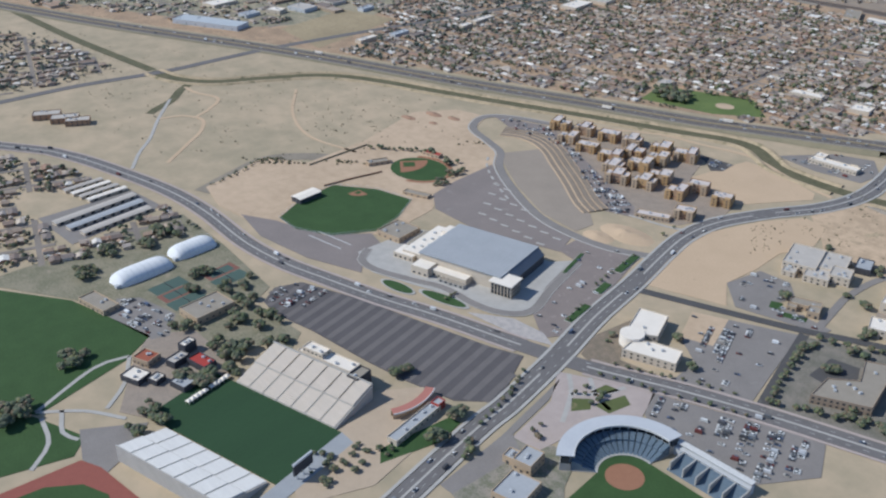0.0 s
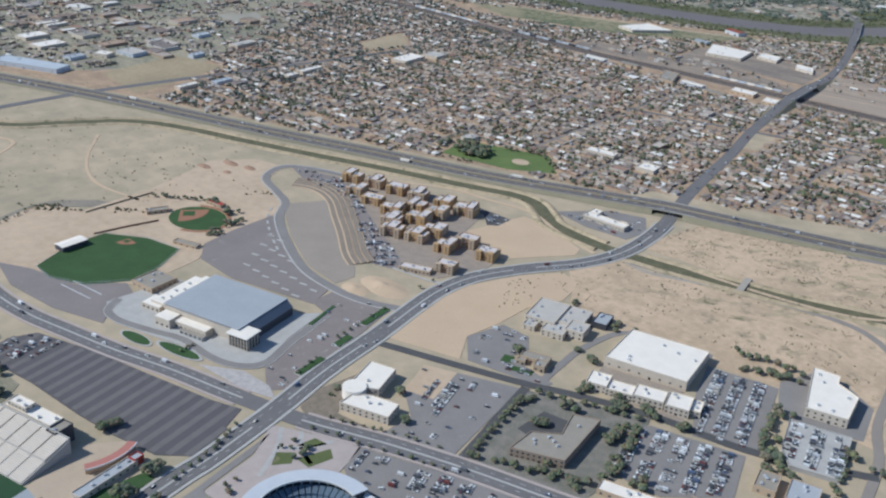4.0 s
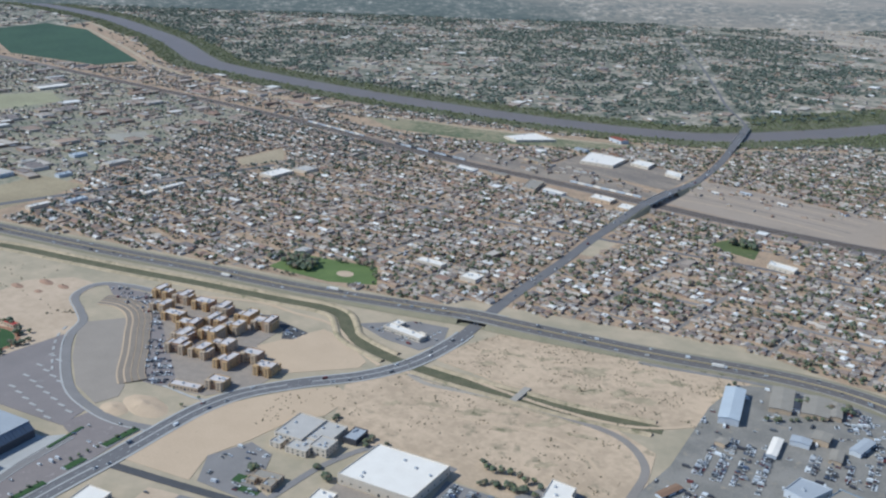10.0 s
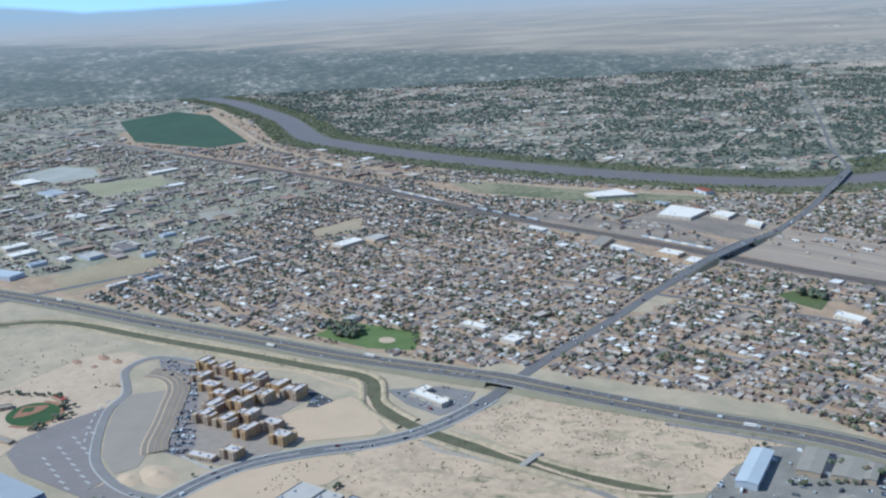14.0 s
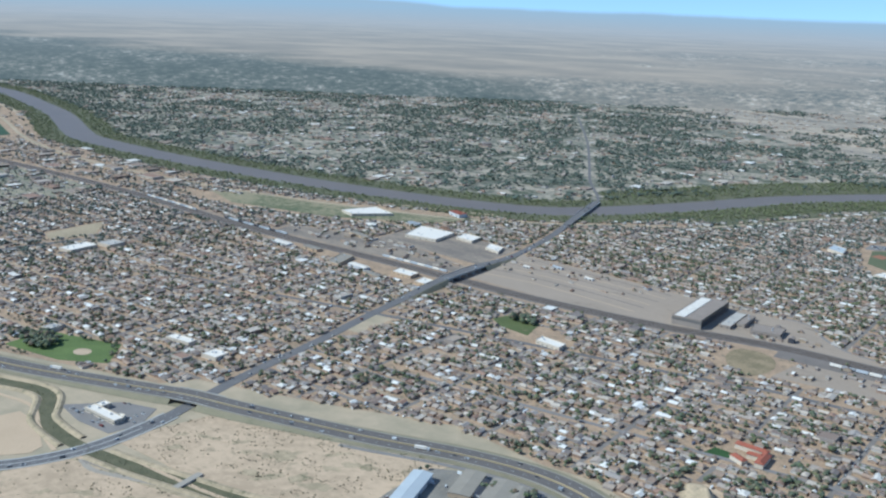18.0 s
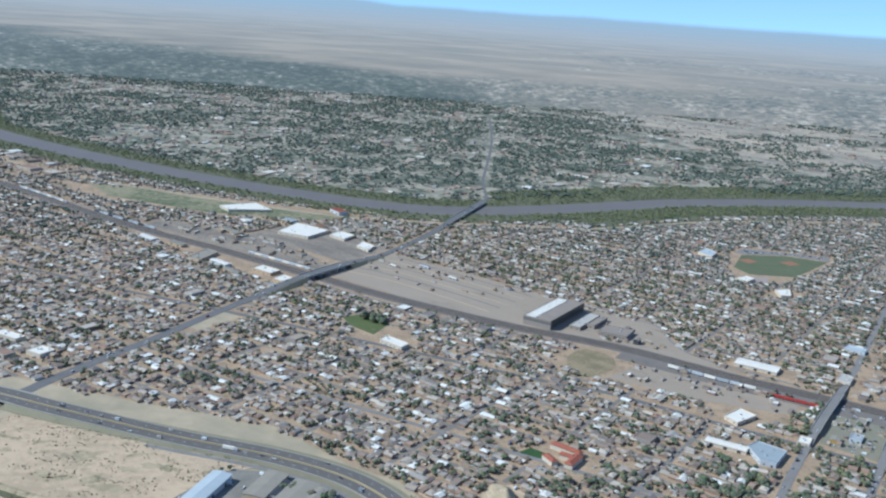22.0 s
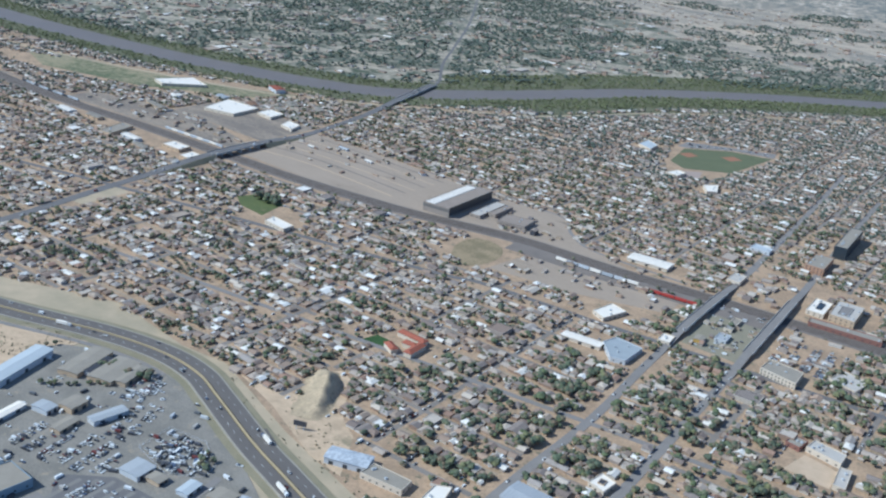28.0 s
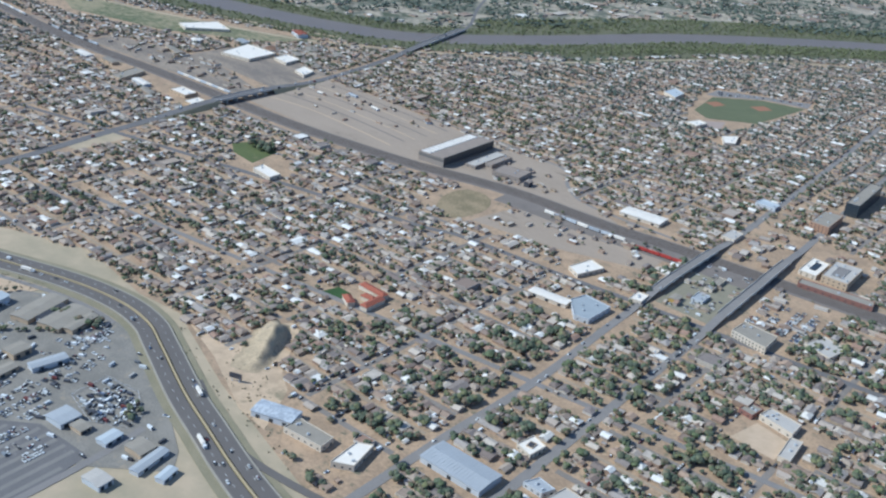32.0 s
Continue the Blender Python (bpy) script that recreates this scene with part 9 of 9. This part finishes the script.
def build_tree_fields():
    t = np.array(TREES_AT)
    n = len(t)
    h = RN.uniform(2.6, 6.4, n) * RN.choice([1, 1, 1, 1.4], n) * np.where((t[:, 0] > 640) & (t[:, 1] < 1300), 1.26, 1.0)
    far = (t[:, 1] > 1750) | (t[:, 0] < -700)
    w = h * RN.uniform(0.95, 1.5, n)
    rows = np.stack([RN.randint(0, 6, n), t[:, 0], t[:, 1], np.zeros(n), RN.uniform(0, 6.28, n), w, w, h], 1)
    close = ~far & (t[:, 0] > 380) & (t[:, 1] < 1050)
    tagged(new("town_trees", fast_mesh("town_trees", MID_TREES, rows[close], [LEAVES, BARK])), "thousands of dusty green yard trees among the houses", "trees", kind="stuff")
    tagged(new("town_trees_far", fast_mesh("town_trees_far", YARD_TREES, rows[~far & ~close], [LEAVES, BARK])), "thousands of dusty green yard trees in the old town", "trees", kind="stuff")
    f = np.array(TREES_FAR)
    m = len(f)
    hf = RN.uniform(5.5, 12, m)
    wf = hf * RN.uniform(1.2, 2.3, m)
    rows_far = np.stack([RN.randint(0, 6, m), f[:, 0], f[:, 1], np.zeros(m), RN.uniform(0, 6.28, m), wf, wf, hf], 1)
    allfar = np.concatenate([rows[far], rows_far])
    tagged(new("valley_trees", fast_mesh("valley_trees", WOOD_TREES, allfar, [mat("valley_leaves", (0.110, 0.128, 0.098), (0.082, 0.102, 0.08), scale=0.01, fine=0.1, vary=0.35, island=True), BARK])), "dense dark green trees over the far valley", "trees", kind="stuff")
    # riverside woods
    rows = []
    for q in np.arange(600, length(RIVER) - 300, 8.0):
        p, d = along(RIVER, q)
        side = np.array([-d[1], d[0]])
        for sgn in (-1, 1):
            wide = p[1] > 2020 and p[0] > -420
            for _ in range(13 if wide else 7):
                lo, hi = 49, ((222 if sgn > 0 else 158) if wide else 132)
                c = p + side * sgn * (lo + (hi - lo) * RN.rand() ** 0.85) + d * RN.uniform(-4, 4)
                h = RN.uniform(2.8, 7.0)
                rows.append((RN.randint(0, 6), c[0], c[1], -0.4, RN.uniform(0, 6), h * 1.6, h * 1.6, h))
    rows = np.array(rows)
    rows = rows[~near_line(AVENUE, rows[:, 1:3], 14) & ~near_line(LEVEE_ROAD, rows[:, 1:3], 11)]
    tagged(new("riverside_woods", fast_mesh("riverside_woods", WOOD_TREES, rows, [BOSQUE, BARK])), "band of yellow-green cottonwoods along the river", "trees", kind="stuff")
    rows = []
    for zone, count, lo, hi in (([(-1300, 60), (-700, -60), (-560, -60), (-420, 90), (-430, 340), (-800, 230)], 420, 0.6, 1.8), ([(20, 480), (40, 600), (200, 655), (310, 700), (300, 640), (320, 560), (290, 530), (150, 490)], 700, 0.6, 1.6),
                                ([(-20, 300), (30, 440), (280, 470), (330, 400), (335, 370), (110, 335), (20, 290), (20, 230)], 380, 0.6, 1.6), ([(430, 745), (470, 850), (590, 760), (700, 690), (560, 712)], 90, 0.8, 1.8),
                                ([(-520, 20), (-430, 100), (-415, 92), (-505, 12)], 46, 1.6, 3.6), ([(-440, 96), (-396, 128), (-390, 120), (-432, 88)], 20, 1.5, 3.2), ([(-430, 250), (-390, 262), (-350, 262), (-380, 230)], 16, 1.2, 2.4), ([(360, 310), (500, 340), (480, 250), (380, 240)], 50, 0.8, 2.0)):
        a = np.array(zone)
        xy = np.stack([RN.uniform(a[:, 0].min(), a[:, 0].max(), count * 9), RN.uniform(a[:, 1].min(), a[:, 1].max(), count * 9)], 1)
        xy = xy[inside(zone, xy) & ~near_line(AVENUE, xy, 14) & ~near_line(HIGHWAY, xy, 16) & ~near_line(DITCH, xy, 9)]
        clump = np.array([noise.noise((x * 0.03, y * 0.03, 4.4)) for x, y in xy])
        xy = xy[(clump > 0.08) | (RN.rand(len(xy)) < 0.15)][:count]
        for x, y in xy:
            s = RN.uniform(lo, hi)
            rows.append((RN.randint(0, 6), x, y, -0.35 * s, RN.uniform(0, 6), s * 1.7, s * 1.7, s * 1.2))
    for q in np.arange(10, length(DITCH), 3):
        p, d = along(DITCH, q)
        s = RN.uniform(0.6, 1.8)
        c = p + np.array([-d[1], d[0]]) * RN.uniform(-7, 7)
        rows.append((RN.randint(0, 6), c[0], c[1], -0.35 * s, 0, s * 2, s * 2, s))
    tagged(new("desert_shrubs", fast_mesh("desert_shrubs", FAR_TREES, rows, [SHRUB, BARK])), "scattered dusty olive desert shrubs", "shrubs", kind="stuff")


build_tree_fields()
if SPARE_TREES:
    tagged(new("park_trees", fast_mesh("park_trees", MID_TREES, np.array(SPARE_TREES), [LEAVES, BARK])), "leafy green trees in parks and along the roads", "trees", kind="stuff")

# ---- vehicles ----
CAR_BODY = [(-2.3, -.9, .25), (2.3, -.9, .25), (2.3, .9, .25), (-2.3, .9, .25), (-2.25, -.9, .85), (2.25, -.88, .75), (2.25, .88, .75), (-2.25, .9, .85), (0.9, -.9, .9), (0.9, .9, .9)]
CAR_BODY_F = [(0, 1, 5, 8, 4), (1, 2, 6, 5), (2, 3, 7, 9, 6), (3, 0, 4, 7), (4, 8, 9, 7), (8, 5, 6, 9)]
CAR_CAB = [(-1.9, -.82, .85), (1.0, -.82, .88), (1.0, .82, .88), (-1.9, .82, .85), (-1.35, -.66, 1.42), (0.25, -.66, 1.45), (0.25, .66, 1.45), (-1.35, .66, 1.42)]
CAR_CAB_F = [(0, 1, 5, 4), (1, 2, 6, 5), (2, 3, 7, 6), (3, 0, 4, 7)]
BODY = mesh_of("body", CAR_BODY, CAR_BODY_F, CAR_PAINT)
CABIN = mesh_of("cabin_glass", CAR_CAB, CAR_CAB_F, GLASS)
CAR_TOP = mesh_of("roof_panel", [(x * 1.0, y, z + 0.01) for x, y, z in CAR_CAB[4:]] + [(x, y, z + 0.05) for x, y, z in CAR_CAB[4:]], [(4, 5, 6, 7), (0, 1, 5, 4), (1, 2, 6, 5), (2, 3, 7, 6), (3, 0, 4, 7)], CAR_PAINT)
WHEEL = mesh_of("wheel", [(0.32 * math.cos(q), y, 0.32 + 0.32 * math.sin(q)) for y in (-.1, .1) for q in np.linspace(0, 2 * math.pi, 11)[:-1]],
                [(i, (i + 1) % 10, 10 + (i + 1) % 10, 10 + i) for i in range(10)] + [tuple(range(9, -1, -1)), tuple(range(10, 20))], TYRE)
CAR_STUFF = (CAR_BODY + CAR_CAB + [(x, y, z + 0.02) for x, y, z in CAR_CAB[4:]],
             CAR_BODY_F + [tuple(i + 10 for i in f) for f in CAR_CAB_F] + [(18, 19, 20, 21)], [0] * 6 + [1] * 4 + [0])
VAN = ([(-2.7, -1, .3), (2.7, -1, .3), (2.7, 1, .3), (-2.7, 1, .3), (-2.7, -1, 2.3), (2.1, -.95, 2.3), (2.1, .95, 2.3), (-2.7, 1, 2.3), (2.7, -1, 1.2), (2.7, 1, 1.2)],
       [(0, 1, 8, 5, 4), (1, 2, 9, 8), (2, 3, 7, 6, 9), (3, 0, 4, 7), (4, 5, 6, 7), (5, 8, 9, 6)], [0, 0, 0, 0, 0, 1])
CARS = []
RC = np.random.RandomState(21)


def park(poly, turn, rate, z=0.06, near=False, edge=3.0, pitch=2.9):
    """Rows of parked cars over a lot, nose to nose, with driving lanes between."""
    t = radians(turn)
    u, v = np.array([math.cos(t), math.sin(t)]), np.array([-math.sin(t), math.cos(t)])
    c = np.array(poly).mean(0)
    inner = inset(poly, edge)
    for k in range(-14, 15):
        for half in (0, 5.3):
            q = k * 17.0 + half
            s = np.arange(-160, 160, pitch)
            pts = c + u * q + np.outer(s, v)
            ok = inside(inner, pts)
            gap = np.array([noise.noise((p[0] * 0.045, p[1] * 0.045, 5.5)) for p in pts])
            for p, good, g in zip(pts, ok, gap):
                if good and RC.rand() < rate * (1 + 1.4 * g):
                    CARS.append((0 if RC.rand() < 0.86 else 1, p[0] + RC.normal(0, 0.15), p[1] + RC.normal(0, 0.2), z, t + (0 if half else math.pi) + RC.normal(0, 0.03), 1.0, RC.uniform(0.95, 1.08), RC.uniform(0.95, 1.2), near))


park(LOT_P1, 17, 0.92, near=True)
park(LOT_P2, 17, 0.9, near=True)
park([(295, 280), (341, 293), (357, 233), (322, 222), (308, 238)], 15, 0.75, 3.0)
park([(66, 84), (52, 124), (88, 140), (106, 62)], 20, 0.62)
park(LOT_R, 20, 0.04)
park(BALLPARK_LOT, 20, 0.55)
park([(-312, -230), (-300, -214), (-255, -204), (-228, -224), (-232, -238), (-287, -248)], 14, 0.85)
park([(-420, 338), (-342, 362), (-206, 292), (-126, 252), (-112, 232), (-140, 222), (-182, 246), (-240, 284), (-300, 318), (-360, 317)], -38, 0.42, edge=2.0)
park([(-225, 412), (-150, 412), (-128, 392), (-118, 400), (-120, 425), (-190, 424)], 5, 0.5, edge=2.0)
park(ARENA_LOT, 14, 0.07)
park([(-236, -118), (-228, -94), (-196, -84), (-186, -112), (-200, -142), (-222, -138)], 14, 0.6, 0.1)
park([(56, 156), (28, 186), (36, 228), (66, 228), (84, 206), (76, 188), (130, 182), (128, 172)], 20, 0.2)
park([(131, 301), (134, 308), (206, 324), (206, 318)], 14, 0.6, -0.25, edge=0.5)
park([(-102, 486), (-60, 540), (-18, 556), (6, 520), (2, 484), (-50, 478)], 3, 0.12, edge=2)
park([(345, 470), (335, 560), (400, 560), (420, 480)], 15, 0.7)
park([(415, 545), (410, 585), (450, 600), (470, 545)], 12, 0.6)
park([(400, 640), (460, 600), (500, 640), (430, 700)], 30, 0.5)
park([(455, 560), (500, 560), (520, 585), (460, 640)], 14, 0.5)
park([(452, 420), (486, 400), (492, 450), (462, 454)], 10, 0.45)
park([(498, 545), (524, 578), (560, 584), (566, 552), (530, 530)], 8, 0.6, 0.1)
park([(410, 660), (402, 698), (436, 703), (444, 664)], 12, 0.75)
park([(360, 400), (350, 470), (400, 450), (405, 400)], 10, 0.3)
park([(412, 322), (470, 336), (484, 345), (470, 330)], 8, 0.5, edge=0.3)
park([(715, 1180), (700, 1330), (765, 1330), (780, 1180)], 5, 0.12, 0.05)
park(park_school, 28, 0.6, 0.04)
park([(800, 1215), (795, 1290), (870, 1300), (875, 1215)], 5, 0.7, 0.0)


def scattered(poly, count, z=0.05):
    a = np.array(poly)
    xy = np.stack([RC.uniform(a[:, 0].min(), a[:, 0].max(), count * 3), RC.uniform(a[:, 1].min(), a[:, 1].max(), count * 3)], 1)
    for x, y in xy[inside(poly, xy)][:count]:
        CARS.append((RC.choice([0, 0, 1]), x, y, z, RC.choice([0.3, 1.9]) + RC.normal(0, 0.15), RC.uniform(1, 1.5), 1.05, RC.uniform(1, 1.25), False))


scattered(YARDS, 150)
scattered([(503, 622), (497, 652), (530, 660), (558, 646), (564, 630), (543, 616)], 120)


def traffic(line, lo, hi, step, offsets, lift, z):
    for off in offsets:
        q = lo + RC.uniform(0, step)
        while q < min(hi, length(line)):
            p, d = along(line, q)
            c = p + np.array([-d[1], d[0]]) * off
            CARS.append((0 if RC.rand() < 0.8 else 1, c[0], c[1], z + lift(0, p), math.atan2(d[1], d[0]) + (math.pi if off > 0 else 0), 1.0, 1.0, 1.1, False))
            q += RC.exponential(step) + 9


traffic(HIGHWAY, 1500, length(HIGHWAY) - 600, 95, (5.6, 10.8, -5.6, -10.8), highway_lift, 1.31)
traffic(AVENUE, 150, 2600, 150, (2.8, 6.2, -2.8, -6.2), avenue_lift, 0.26)
traffic(BOULEVARD, 300, 1500, 150, (2.8, 6.4, -2.8, -6.4), lambda s, p: 0.0, 0.21)
traffic(SOUTH_AVE, 0, 1500, 120, (2.5, -2.5), bridge_south, 0.16)


def street_cars():
    """Cars left along the kerbs of the old town."""
    n = 2600
    xy = np.stack([RC.uniform(-300, 1000, n), RC.uniform(650, 1300, n)], 1)
    xy = xy[inside(NORTH_TOWN, xy)]
    xy = xy[~blocked(xy, 2)]
    c, s = math.cos(GRID), math.sin(GRID)
    for x, y in xy[:1500]:
        u = c * x + s * y
        v = -s * x + c * y
        k = round((u + 1400) / 48) * 48 - 1400 + (3.7 if RC.rand() < 0.5 else -3.7)
        CARS.append((0 if RC.rand() < 0.8 else 1, c * k - s * v, s * k + c * v, 0.0, GRID + math.pi / 2, 1.0, 1.0, 1.1, False))


street_cars()


def build_cars():
    rows = np.array([c[:8] for c in CARS])
    near = np.array([c[8] for c in CARS])
    hero = np.nonzero(near & (rows[:, 0] == 0))[0][:112]
    rest = np.setdiff1d(np.arange(len(rows)), hero)
    tagged(new("parked_cars", fast_mesh("parked_cars", [CAR_STUFF, VAN], rows[rest], [CAR_PAINT, GLASS])), "hundreds of parked and driving cars and vans", "cars", kind="stuff")
    for i in hero:
        _, x, y, z, turn, sx, sy, sz = rows[i]
        root = thing("car", "parked car with dark glass in a crowded lot", "car", (x, y, z), turn, "cars in the office lots")
        part("body", BODY, root)
        part("cabin_glass", CABIN, root)
        part("roof_panel", CAR_TOP, root)
        for wx in (-1.45, 1.4):
            for wy in (-.85, .85):
                part("wheel", WHEEL, root, at=Matrix.Translation((wx, wy, 0)))


build_cars()


def lorry(line, q, off, lift, z, colour, label):
    p, d = along(line, q)
    c = p + np.array([-d[1], d[0]]) * off
    root = thing("lorry", label, "lorry", (c[0], c[1], z + lift(0, p)), math.atan2(d[1], d[0]) + (math.pi if off > 0 else 0))
    part("trailer", Soup().box(-1.5, 0, 0.95, 13, 2.5, 2.9, 0, True).mesh("trailer", colour), root)
    part("cab", Soup().box(7.2, 0, 0.6, 2.8, 2.4, 2.4, 0, True).mesh("cab", CAR_PAINT), root)
    part("chassis", Soup().box(0.5, 0, 0.5, 15.5, 1.2, 0.45, 0, True).mesh("chassis", DARK_WALL), root)
    for x in (-6.5, -5.2, 3.6, 7.4):
        for y in (-1.0, 1.0):
            part("wheel", WHEEL, root, at=Matrix.Translation((x, y, 0)) @ Matrix.Diagonal((1.5, 1.5, 1.5, 1)))


run_hw = length(cut(HIGHWAY, lambda p: p[0] < -388))
for dq, off, lb in ((-420, 10.8, "white box lorry on the highway"), (60, -10.8, "white box lorry on the highway"), (210, 10.8, "long white lorry on the highway"), (700, -5.6, "white box lorry on the highway"), (1010, 10.8, "white box lorry on the highway"), (1080, -10.8, "long white lorry on the highway")):
    lorry(HIGHWAY, run_hw + dq, off, highway_lift, 1.31, WHITE_ROOF, lb)
